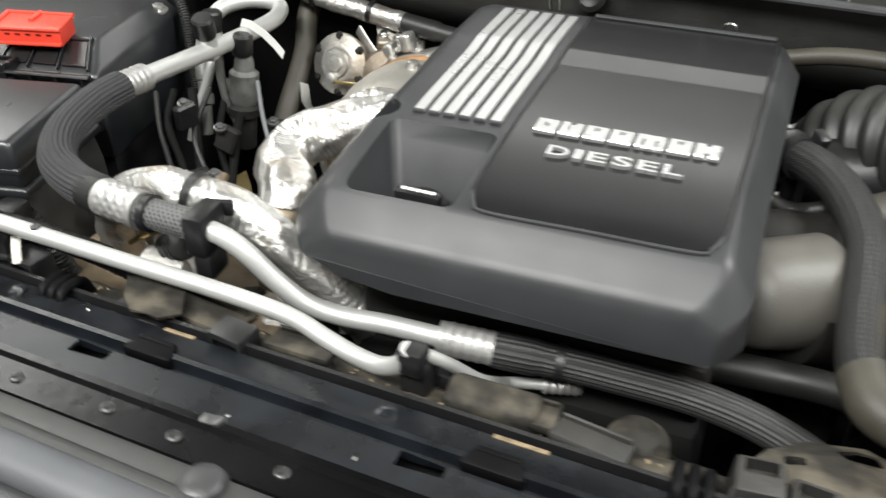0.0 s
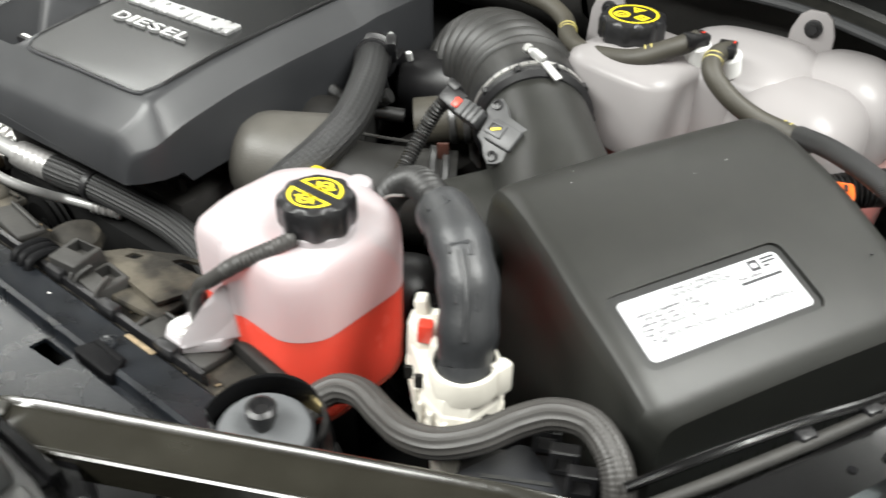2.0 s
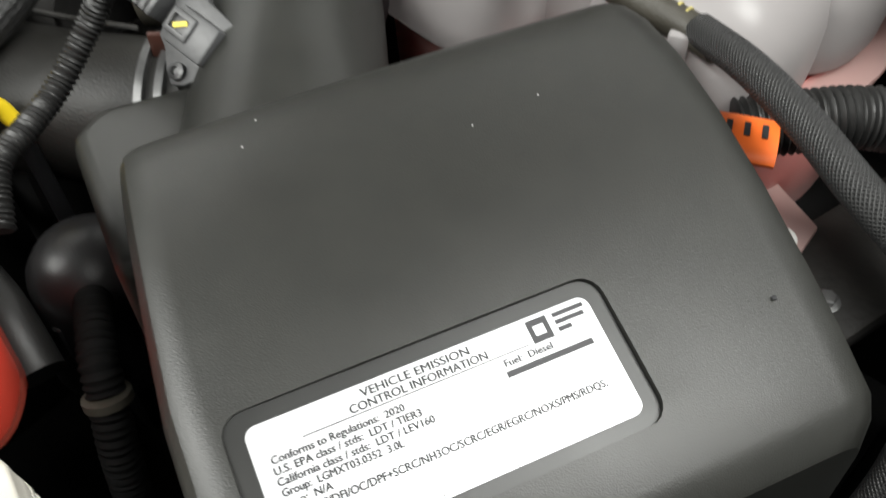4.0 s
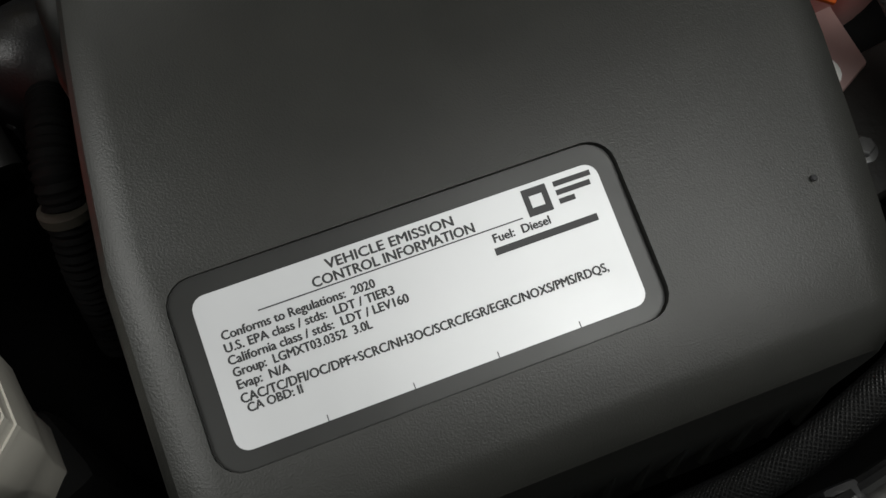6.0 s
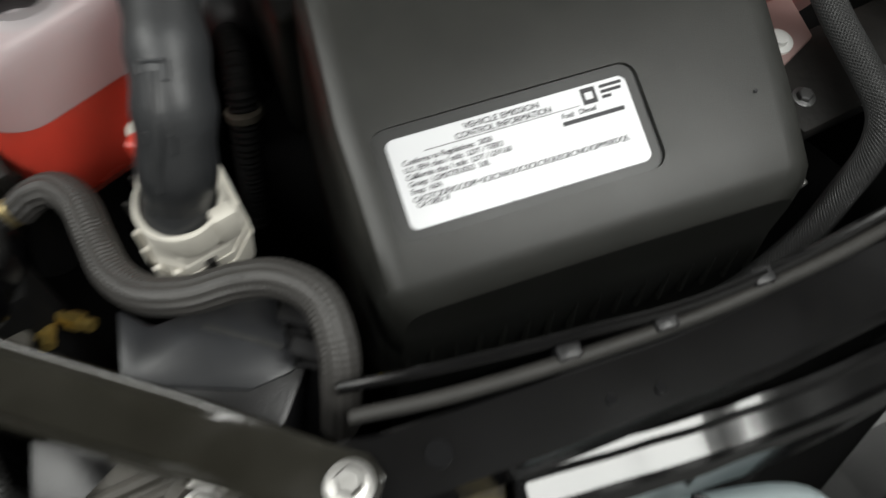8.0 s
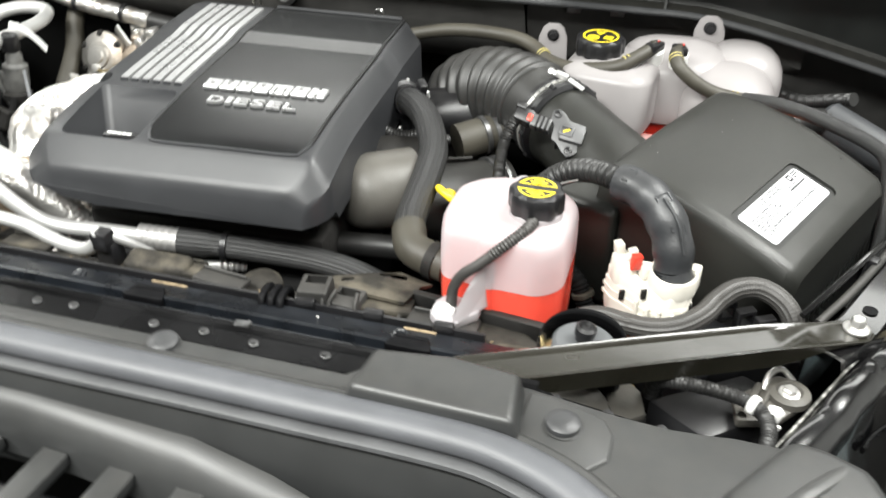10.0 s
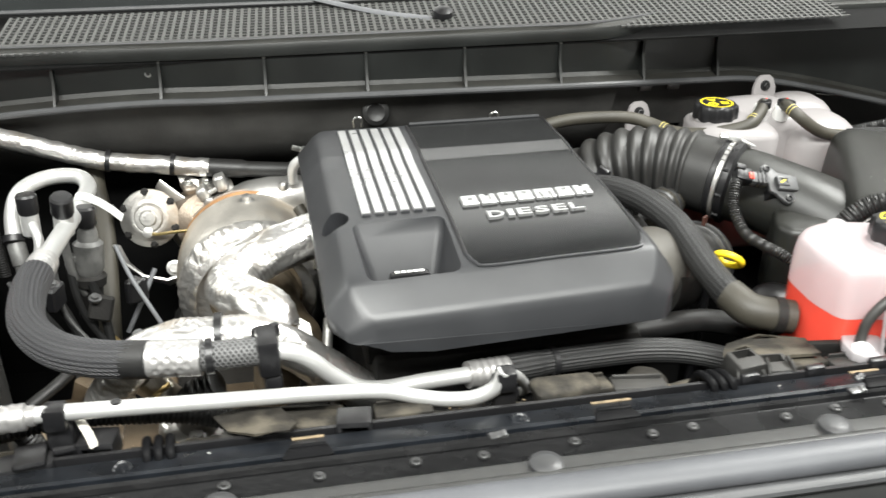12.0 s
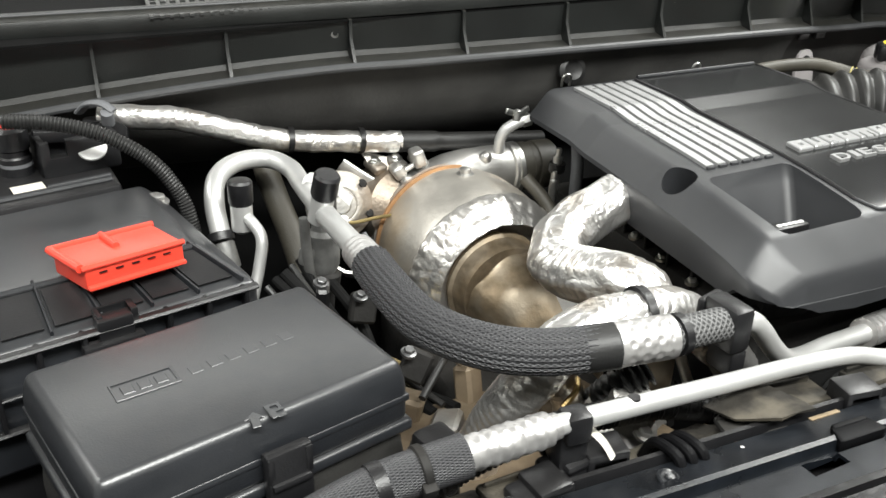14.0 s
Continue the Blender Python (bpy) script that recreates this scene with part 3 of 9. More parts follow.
for x, y, w in ((-0.682, 0.424, 0.048), (-0.655, 0.440, 0.034)):
    bm = block((w, 0.026, 0.018), pose(x, y, 1.040, 0, 0, 8), 0.004)
    block((w * 0.6, 0.030, 0.008), pose(x + 0.004, y, 1.055, 0, 0, 8), 0.003, bm=bm)
    ledge_part("clamp_base", bm, M_BLACK)
flap_ = roughen(strip([[(-0.520, 0.452, 1.060), (-0.49, 0.455, 1.066), (-0.455, 0.452, 1.063)], [(-0.505, 0.430, 1.058), (-0.475, 0.430, 1.062), (-0.440, 0.428, 1.060)], [(-0.478, 0.410, 1.066), (-0.462, 0.410, 1.067), (-0.446, 0.408, 1.068)]], 0.0025), 0.002, 60)
ledge_part("rubber_flap", flap_, M_DIRT, "torn dusty rubber flap")
ledge_part("sponge", roughen(block((0.075, 0.032, 0.020), pose(-0.165, 0.448, 1.036, 0, 4, 6), 0.008, 3), 0.005, 60), M_DIRT, "dusty foam pad")
for x, h, turn in ((0.030, 0.034, 8), (0.066, 0.024, -4)):
    bm = block((0.036, 0.036, h), pose(x, 0.440, 1.035, 4, 0, turn), 0.003, taper=(0.9, 0.86))
    bm = carve(bm, [block((0.024, 0.03, 0.016), pose(x, 0.426, 1.040, 0, 0, turn), 0), block((0.022, 0.012, 0.02), pose(x, 0.444, 1.030 + h - 0.004, 0, 0, turn), 0)])
    ledge_part("clip_tower", bm, M_DUSTY)
    for q in (-1, 1):
        ledge_part("tower_arm", sweep([(x + 0.014 * q, 0.425, 1.038), (x + 0.015 * q, 0.421, 1.050), (x + 0.014 * q, 0.426, 1.060), (x + 0.012 * q, 0.438, 1.064)], 0.0032, 8, 0.003, flat=(1, 0.7)), M_DUSTY)
flange_plate = strip([[(0.015, 0.450, 1.052), (0.07, 0.452, 1.056), (0.125, 0.448, 1.056)], [(0.03, 0.485, 1.046), (0.08, 0.492, 1.052), (0.130, 0.486, 1.050)], [(0.055, 0.520, 1.030), (0.095, 0.525, 1.036), (0.135, 0.515, 1.034)]], 0.003)
ledge_part("side_flange", roughen(carve(flange_plate, [block((0.030, 0.016, 0.06), pose(0.092, 0.505, 1.0, 0, 0, 20), 0.004), block((0.014, 0.010, 0.06), pose(0.050, 0.478, 1.02, 0, 0, 10), 0.002)]), 0.002, 40), M_DIRT, "dusty black side flange with openings")
ledge_part("dust_boss", roughen(lathe([(0, 0.026), (0.010, 0.024), (0.018, 0.015), (0.020, 0.001)], (0.1, -0.1, 1), (-0.060, 0.480, 1.012), 24), 0.002, 40), M_DIRT)
for k in range(3):
    ledge_part("edge_clip", block((0.022, 0.010, 0.014), pose(0.102 + 0.075 * (k - 1), 0.4205, 1.0475, 0, 0, 3), 0.003), M_BLACK)
random.seed(17)
crumbs = bmesh.new()
for i in range(260):
    x, y = random.uniform(-0.76, 0.24), random.uniform(0.410, 0.470)
    k = random.uniform(0.0008, 0.0026)
    block((k * random.uniform(0.7, 2.4), k, k * 0.7), pose(x, y, 1.0445 - 0.45 * max(0.0, y - 0.422), random.uniform(-30, 30), 0, random.uniform(0, 180)), 0, bm=crumbs)
tagged(ledge_part("grit", crumbs, M_TAN, "scattered grit and leaf crumbs"), kind="stuff")


def beside(line, d, dz=0.0):
    """The line moved sideways by d, to the left of its way, and up by dz."""
    out = []
    for i, p in enumerate(line):
        a, b = Vector(line[max(0, i - 1)]), Vector(line[min(len(line) - 1, i + 1)])
        t = (b - a).normalized()
        out.append((p[0] - t.y * d, p[1] + t.x * d, p[2] + dz))
    return out


SEAL = [(-1.06, 0.191, 1.140), (-0.8, 0.199, 1.140), (-0.5, 0.207, 1.140), (-0.26, 0.212, 1.140), (-0.08, 0.216, 1.140), (0.033, 0.219, 1.140), (0.138, 0.221, 1.140), (0.213, 0.223, 1.140), (0.270, 0.222, 1.140),
        (0.306, 0.216, 1.139), (0.338, 0.205, 1.138), (0.366, 0.189, 1.136), (0.391, 0.168, 1.135), (0.412, 0.138, 1.133), (0.428, 0.098, 1.131), (0.438, 0.035, 1.128), (0.442, -0.040, 1.125)]
shroud = thing("front_shroud", "dark grey plastic shroud panel with push clips over the grille", "shroud panel", (-0.2, 0.25, 1.09))
inner = [(x, y) for x, y, z in beside(SEAL, 0.012)]
outer = [(0.565, -0.04), (0.566, 0.12), (0.562, 0.215), (0.552, 0.258), (0.535, 0.277), (0.512, 0.284), (0.492, 0.289), (0.451, 0.289), (0.430, 0.286), (0.403, 0.284), (0.363, 0.286), (0.329, 0.290), (0.296, 0.294), (0.235, 0.294), (0.168, 0.284), (0.150, 0.2655), (0.0, 0.2615), (-0.5, 0.246), (-1.06, 0.2285)]
part("panel", roughen(prism(inner + outer, 1.124, 1.137, 0.003, 2), 0.0006, 9), M_SHROUD, shroud)
part("raised_pad", prism([(0.160, 0.229), (0.165, 0.282), (0.232, 0.292), (0.294, 0.288), (0.302, 0.230)], 1.1355, 1.1585, 0.0055, 4, top=0.90), M_SHROUD, shroud)
part("pad_step", prism([(0.294, 0.237), (0.296, 0.289), (0.318, 0.288), (0.358, 0.276), (0.366, 0.262), (0.366, 0.236), (0.352, 0.220), (0.325, 0.231)], 1.1355, 1.1393, 0.0018, 3, top=0.97), M_SHROUD, shroud)
bm = prism([(0.436, 0.216), (0.486, 0.290), (0.512, 0.2865), (0.542, 0.274), (0.558, 0.240), (0.556, 0.165), (0.51, 0.155), (0.468, 0.172), (0.444, 0.192)], 1.1355, 1.157, 0.008, 4, top=0.86)
part("raised_cover", bm, M_SHROUD, shroud)
part("cover_ridge", sweep([(0.462, 0.188, 1.150), (0.492, 0.226, 1.1575), (0.522, 0.264, 1.154)], 0.0045, 10, 0.006, flat=(1.3, 0.7)), M_SHROUD, shroud)
for x, y in ((-0.745, 0.2275), (-0.491, 0.236), (-0.250, 0.243), (-0.008, 0.251), (0.328, 0.259)):
    clip = part("push_clip", lathe([(0, 0.0132), (0.002, 0.0138), (0.0052, 0.0130), (0.0072, 0.0100), (0.0080, 0.005), (0.0081, 0.001)], (0, 0, 1), (x, y, 1.1365 + 0.003 * (x > 0.3)), 28), M_LIDGREY, shroud)
    part("clip_collar", lathe([(0, 0.0150), (0.0008, 0.0150), (0.0012, 0.0135)], (0, 0, 1), (x, y, 1.1366 + 0.003 * (x > 0.3)), 28), M_SHROUD, clip)

# rubber bulb seal along the shroud and down round its corner
seal = thing("hood_seal", "grey rubber bulb seal curving along the shroud edge", "rubber seal", (0.2, 0.222, 1.13))
part("bulb", sweep(SEAL, 0.0148, 20, 0.008, flat=(1.0, 0.75)), M_BULB, seal)
part("outer_band", sweep(beside(SEAL, 0.0175, -0.003), 0.0075, 12, 0.01, flat=(1.0, 0.8)), M_SHROUD, seal)
part("inner_lip", sweep(beside(SEAL, -0.0120, -0.001), 0.0024, 8, 0.01), M_RUBBER, seal, "thin black lip")
part("flange", sweep(beside(SEAL, -0.0185, -0.008), 0.0068, 10, 0.01, flat=(1.0, 0.7)), M_DIMSEAL, seal)

# sunken air intake in front of the seal, with a round hole, its plastic grid and a row of slats
intake = thing("air_intake_tray", "dark grey plastic intake tray with a round hole and grid", "intake tray", (0.1, 0.1, 1.0))
cx, cy, tray_z = 0.290, 0.098, 1.078
ring_of = lambda a_, b_, z, n=48: [(cx + a_ * math.cos(2 * math.pi * k / n), cy + b_ * math.sin(2 * math.pi * k / n), z) for k in range(n)]
tray = prism([(0.092, 0.153), (0.125, 0.155), (0.160, 0.160), (0.178, 0.169), (0.197, 0.1765), (0.25, 0.181), (0.30, 0.183), (0.345, 0.181), (0.376, 0.166), (0.392, 0.135), (0.402, 0.08), (0.404, -0.05), (0.118, -0.05), (0.104, 0.05)], tray_z - 0.014, tray_z, 0.003)
part("tray", carve(tray, [prism([(x, y) for x, y, z in ring_of(0.092, 0.080, 0)], tray_z - 0.05, tray_z + 0.05, 0)]), M_SHROUD, intake)
funnel = loft([ring_of(a_, b_, tray_z + dz) for a_, b_, dz in ((0.116, 0.096, 0.0012), (0.108, 0.0905, 0.0038), (0.100, 0.085, 0.0056), (0.093, 0.080, 0.0040), (0.087, 0.0765, -0.002), (0.083, 0.074, -0.012), (0.081, 0.0725, -0.028), (0.080, 0.072, -0.07), (0.084, 0.076, -0.07), (0.094, 0.083, -0.015))], caps=(False, False))
part("funnel", funnel, M_SHROUD, intake, sharp=60)
# black throat and floor, added below the grid to keep the hole dark
part("well", loft([ring_of(0.080 + w, 0.072 + w, tray_z + dz, 40) for w, dz in ((0.0, -0.068), (0.0, -0.30), (0.003, -0.30), (0.003, -0.068))], caps=(False, False)), M_CHANNEL, intake, "added black throat that darkens the hole", sharp=60)
part("hole_floor", block((0.18, 0.16, 0.004), pose(cx, cy, tray_z - 0.305), 0), M_CHANNEL, intake)
for y in (0.0715, 0.1085, 0.1455):
    half = 0.083 * math.sqrt(1 - ((y - cy) / 0.079) ** 2)
    part("grid_bar", block((half * 2, 0.0026, 0.024), pose(cx, y + 0.002, tray_z - 0.027, 0, 0, 2.5), 0.0006, 1), M_SHROUD, intake)
for x in (0.2075, 0.2548, 0.3018, 0.349):
    half = 0.074 * math.sqrt(max(0.02, 1 - ((x - cx) / 0.085) ** 2))
    part("grid_bar", block((0.0026, half * 2, 0.024), pose(x, cy, tray_z - 0.0274, 0, 0, 1.5), 0.0006, 1), M_SHROUD, intake)
wall_rows = [beside(SEAL, -0.020, -0.012), beside(SEAL, -0.024, -0.03), beside(SEAL, -0.036, -0.10)]
part("rear_wall", strip([curve_points(r, 0.02)[0] for r in wall_rows[:1]] + [[Vector(p) + Vector((0, -dy, -dz)) for p in curve_points(wall_rows[0], 0.02)[0]] for dy, dz in ((0.005, 0.012), (0.010, 0.04), (0.014, 0.10))], 0.003), M_SHROUD, intake)
band = strip([[(-1.06, 0.176 - q * 0.4, 1.112 - z), (-0.5, 0.186 - q * 0.5, 1.112 - z), (-0.1, 0.190 - q * 0.7, 1.110 - z), (0.05, 0.192 - q, 1.104 - z), (0.12, 0.186 - q, 1.092 - z), (0.170, 0.181 - q * 0.7, 1.076 - z), (0.205, 0.178 - q * 0.5, 1.060 - z)] for q, z in ((0.0, 0.0), (0.010, 0.002), (0.020, 0.009), (0.030, 0.022), (0.036, 0.05))], 0.003)
part("ridge", band, M_SHROUD, intake, sharp=60)
for k in range(8):
    x = 0.058 - 0.063 * k
    part("slat", block((0.0245, 0.13, 0.012), pose(x, 0.100, tray_z - 0.010, 0, 0, -3), 0.0015), M_SHROUD, intake, "broad plastic slat")
part("slat_support", block((0.6, 0.006, 0.02), pose(-0.2, 0.128, tray_z - 0.032), 0.001), M_BLACK, intake)
part("slat_support", block((0.6, 0.006, 0.02), pose(-0.2, 0.080, tray_z - 0.032), 0.001), M_BLACK, intake)
part("floor", block((1.46, 0.26, 0.004), pose(-0.36, 0.08, tray_z - 0.14), 0), M_CHANNEL, intake)
part("front_edge", prism([(-1.06, -0.05), (0.42, -0.05), (0.42, 0.045), (0.24, 0.055), (0.13, 0.030), (0.05, 0.020), (-1.06, 0.0)], tray_z + 0.002, tray_z + 0.012, 0.004, 3), M_SHROUD, intake)
for a, b in (((0.150, 0.052), (0.172, 0.060)), ((0.168, 0.068), (0.186, 0.052)), ((0.176, 0.058), (0.200, 0.056))):
    part("scratch", sweep([(*a, tray_z + 0.0004), ((a[0] + b[0]) / 2, (a[1] + b[1]) / 2 + 0.0015, tray_z + 0.0004), (*b, tray_z + 0.0004)], 0.0004, 4, 0.004), M_WHITE, intake, "fine pale scratch")


# ---- cowl behind the engine ----
def cowl_y(x):
    k = min(1.0, max(0.0, (x - 0.05) / 0.22))
    return 1.082 + 0.05 * max(0.0, -x - 0.55) + 0.085 * k * k * (3 - 2 * k)


def seal_z(x):
    k = min(1.0, max(0.0, (x - 0.05) / 0.22))
    return 1.184 - 0.025 * k * k * (3 - 2 * k) - 0.12 * max(0.0, -x - 0.62) ** 1.5 - 0.26 * max(0.0, x - 0.36) ** 1.2


cowl = thing("cowl", "black plastic cowl panel with ribs below a mesh grille", "cowl", (-0.2, 1.08, 1.12))
xs = [-1.15 + 0.025 * k for k in range(76)]
part("face", strip([[(x, cowl_y(x) + 0.016, 1.262 + 0.014 * x) for x in xs], [(x, cowl_y(x) + 0.004, 1.245 + 0.014 * x) for x in xs],
                    [(x, cowl_y(x) + 0.006, (1.245 + seal_z(x)) / 2) for x in xs], [(x, cowl_y(x) + 0.007, seal_z(x) + 0.014) for x in xs], [(x, cowl_y(x) + 0.002, seal_z(x) + 0.008) for x in xs], [(x, cowl_y(x) - 0.022, seal_z(x) + 0.004) for x in xs]], 0.003), M_COWL, cowl)
for k in range(10):
    x = -0.467 - 0.155 * 4 + 0.155 * k
    zt, zb = 1.252 + 0.014 * x, seal_z(x) + 0.004
    bm = loft([[(x + s, cowl_y(x) + 0.012, zt), (x + s, cowl_y(x) - 0.004, zt - 0.004), (x + s, cowl_y(x) - 0.004, (zt + zb) / 2), (x + s, cowl_y(x) - 0.020, zb), (x + s, cowl_y(x) + 0.01, zb)] for s in (-0.002, 0.002)])
    part("rib", bm, M_COWL, cowl)
part("edge_seal", sweep([(x, cowl_y(x) - 0.024, seal_z(x)) for x in xs[::3]], 0.0055, 10, 0.01), M_DIMSEAL, cowl, "dark rubber edge seal")
part("top_rail", strip([[(x, cowl_y(x) + 0.030, 1.2745 + 0.014 * x) for x in xs], [(x, cowl_y(x) + 0.010, 1.2735 + 0.014 * x) for x in xs], [(x, cowl_y(x) + 0.001, 1.2695 + 0.014 * x) for x in xs], [(x, cowl_y(x) - 0.002, 1.262 + 0.014 * x) for x in xs], [(x, cowl_y(x), 1.250 + 0.014 * x) for x in xs]], 0.003), M_COWL, cowl)
part("rail_bead", sweep([(x, cowl_y(x) + 0.012, 1.2745 + 0.014 * x) for x in xs[::4]], 0.0022, 8, 0.02), M_DIMSEAL, cowl)
for x, z in ((-0.640, 1.221), (-0.130, 1.236), (0.30, 1.237)):
    part("screw", lathe([(0, 0.006), (0.003, 0.006), (0.004, 0.0035), (0.002, 0.003), (0.0021, 0.0005)], (0, -1, 0.1), (x, cowl_y(x) + 0.009, z), 16), M_BOLT, cowl)

# mesh grille above the rail: crossing bars
grille = thing("cowl_grille", "black plastic mesh air grille on top of the cowl", "grille", (-0.2, 1.15, 1.27))
bm, pitch = bmesh.new(), 0.0116
gx0, gx1 = -0.86, 0.50
bars_n = int((gx1 - gx0) / pitch)
for k in range(bars_n):
    x = gx0 + pitch * k
    block((0.0046, 0.15, 0.003), Matrix.Translation((x, 1.165, 1.277 + 0.014 * x)) @ pose(0, 0, 0, 9), 0, bm=bm)
for k in range(13):
    y = 1.095 + 0.0115 * k
    block((gx1 - gx0, 0.003, 0.003), Matrix.Translation(((gx0 + gx1) / 2, y, 1.2665 + 0.158 * (y - 1.095) - 0.0033)) @ pose(0, 0, 0, 9, -0.8), 0, bm=bm)
part("mesh", bm, M_MESH, grille)
part("backing", strip([[(x, 1.085, 1.248 + 0.014 * x) for x in (-1.1, 0.8)], [(x, 1.30, 1.285 + 0.014 * x) for x in (-1.1, 0.8)]], 0.003), M_DEEP, grille)

wiper = thing("wiper_arm", "grey wiper arm lying over the cowl grille", "wiper", (-0.2, 1.17, 1.29))
part("arm", sweep([(-0.380, 1.250, 1.294), (-0.284, 1.200, 1.280), (-0.196, 1.165, 1.274)], 0.007, 10, 0.01, flat=(1.6, 0.6)), M_SEAL, wiper)
part("pivot_cap", lathe([(0, 0.016), (0.012, 0.015), (0.016, 0.008), (0.0165, 0.001)], (0, -0.3, 1), (-0.178, 1.165, 1.277), 20), M_BLACK, wiper)
glass = thing("windscreen", "dark sloping windscreen glass behind the cowl grille", "windscreen", (-0.2, 1.28, 1.29))
screen = strip([[(x, 1.262 + 0.02 * abs(x + 0.2) ** 2, 1.292 + 0.014 * x) for x in xs[::3]], [(x, 1.50 + 0.02 * abs(x + 0.2) ** 2, 1.45 + 0.014 * x) for x in xs[::3]], [(x, 1.72 + 0.02 * abs(x + 0.2) ** 2, 1.585 + 0.014 * x) for x in xs[::3]]], 0.005)
pane = part("pane", screen, material("tinted_glass", (0.02, 0.022, 0.022), 0.06, vary=0.1, rough_vary=0.02), glass)
pane.visible_shadow = False
part("edge_trim", sweep([(x, 1.258 + 0.02 * abs(x + 0.2) ** 2, 1.2935 + 0.014 * x) for x in xs[::3]], 0.004, 8, 0.02), M_DIMSEAL, glass)
shelf = thing("firewall_shelf", "dusty black padded shelf under the cowl seal", "cowl shelf", (-0.25, 1.13, 1.08))
part("pad", strip([[(x, cowl_y(x) - 0.012, seal_z(x) - 0.006) for x in xs[:51]], [(x, cowl_y(x) + 0.003, seal_z(x) - 0.03) for x in xs[:51]], [(x, cowl_y(x) + 0.012, seal_z(x) - 0.055) for x in xs[:51]],
                   [(x, cowl_y(x) + 0.02, 1.10) for x in xs[:51]], [(x, cowl_y(x) + 0.09, 1.04) for x in xs[:51]]], 0.004), M_PAD, shelf)
part("end_plate", roughen(strip([[(x, cowl_y(x) + 0.012, seal_z(x) - 0.004) for x in xs[50:68]], [(x, cowl_y(x) + 0.018, seal_z(x) - 0.022) for x in xs[50:68]], [(x, cowl_y(x) + 0.022, seal_z(x) - 0.05) for x in xs[50:68]], [(x, cowl_y(x) + 0.05, 1.06) for x in xs[50:68]]], 0.003), 0.002, 30), M_PAD, shelf, "grimy stepped steel plate")
for x in (0.17, 0.235):
    part("plate_tab", block((0.022, 0.006, 0.010), pose(x, cowl_y(x) + 0.004, seal_z(x) - 0.022, 10, 0, 6), 0.0015), M_DULLBOLT, shelf)
for x, z in ((-0.332, 1.153), (-0.118, 1.151)):
    bm = sweep([(x - 0.006, 1.034, z - 0.012), (x - 0.006, 1.031, z + 0.001), (x, 1.030, z + 0.005), (x + 0.006, 1.031, z + 0.001), (x + 0.006, 1.034, z - 0.012)], 0.0018, 8, 0.003)
    part("wire_loop", bm, M_BOLT, shelf)
part("grommet", lathe([(0, 0.022), (0.004, 0.021), (0.007, 0.014), (0.004, 0.008), (0.0041, 0.001)], (0, -1, 0.25), (-0.30, 1.076, 1.150), 24), M_RUBBER, shelf)

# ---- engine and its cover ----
engine = thing("engine_block", "grimy engine block under the cover, darkened for shade", "engine", (-0.2, 0.8, 0.61))
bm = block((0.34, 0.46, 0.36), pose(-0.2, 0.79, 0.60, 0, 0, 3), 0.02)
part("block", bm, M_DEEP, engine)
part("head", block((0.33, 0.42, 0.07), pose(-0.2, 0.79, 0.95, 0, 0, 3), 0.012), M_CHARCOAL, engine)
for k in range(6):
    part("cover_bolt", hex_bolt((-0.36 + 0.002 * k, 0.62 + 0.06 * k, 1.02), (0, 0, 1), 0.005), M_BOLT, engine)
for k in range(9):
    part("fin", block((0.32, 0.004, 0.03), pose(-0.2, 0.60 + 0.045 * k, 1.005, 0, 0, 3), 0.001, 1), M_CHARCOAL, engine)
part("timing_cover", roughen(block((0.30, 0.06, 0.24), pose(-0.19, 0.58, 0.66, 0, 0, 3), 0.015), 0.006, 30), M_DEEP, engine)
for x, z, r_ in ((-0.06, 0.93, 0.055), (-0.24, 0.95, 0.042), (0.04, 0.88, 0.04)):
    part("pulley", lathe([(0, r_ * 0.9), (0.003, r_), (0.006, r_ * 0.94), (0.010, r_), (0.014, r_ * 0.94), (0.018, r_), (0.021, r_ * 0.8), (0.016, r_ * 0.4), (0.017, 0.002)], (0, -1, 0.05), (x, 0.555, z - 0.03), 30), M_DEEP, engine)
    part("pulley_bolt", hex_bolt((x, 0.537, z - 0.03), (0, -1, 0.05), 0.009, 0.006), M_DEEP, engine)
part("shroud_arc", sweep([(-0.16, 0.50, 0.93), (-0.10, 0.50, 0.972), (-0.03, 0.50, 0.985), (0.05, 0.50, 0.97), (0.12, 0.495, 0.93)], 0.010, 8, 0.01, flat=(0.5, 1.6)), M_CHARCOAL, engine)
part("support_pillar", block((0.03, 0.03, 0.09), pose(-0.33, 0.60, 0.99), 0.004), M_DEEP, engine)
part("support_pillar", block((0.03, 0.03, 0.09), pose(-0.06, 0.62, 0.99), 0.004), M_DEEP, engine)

COVER = pose(-0.2, 0.58, 0, 0, 0, 3)
TOP = [(-0.0500, 1.062), (-0.0492, 1.075), (-0.0455, 1.092), (-0.0425, 1.1010), (-0.0395, 1.1055), (-0.0345, 1.1097), (-0.0200, 1.1210), (-0.0105, 1.1290), (-0.0060, 1.1322), (-0.0010, 1.1342), (0.008, 1.1362), (0.02, 1.1382), (0.05, 1.1422), (0.08, 1.1455), (0.11, 1.1482), (0.15, 1.1510), (0.178, 1.1522), (0.188, 1.15265), (0.22, 1.1540), (0.2565, 1.15540), (0.258, 1.15547), (0.2595, 1.15556), (0.2615, 1.15582), (0.2895, 1.15941), (0.2915, 1.15967), (0.293, 1.15979), (0.295, 1.15985), (0.385, 1.1610), (0.398, 1.1600), (0.405, 1.155)]


def top_z(y):
    for (a, za), (b, zb) in zip(TOP, TOP[1:]):
        if y <= b:
            return za + (zb - za) * (y - a) / (b - a)
    return TOP[-1][1]


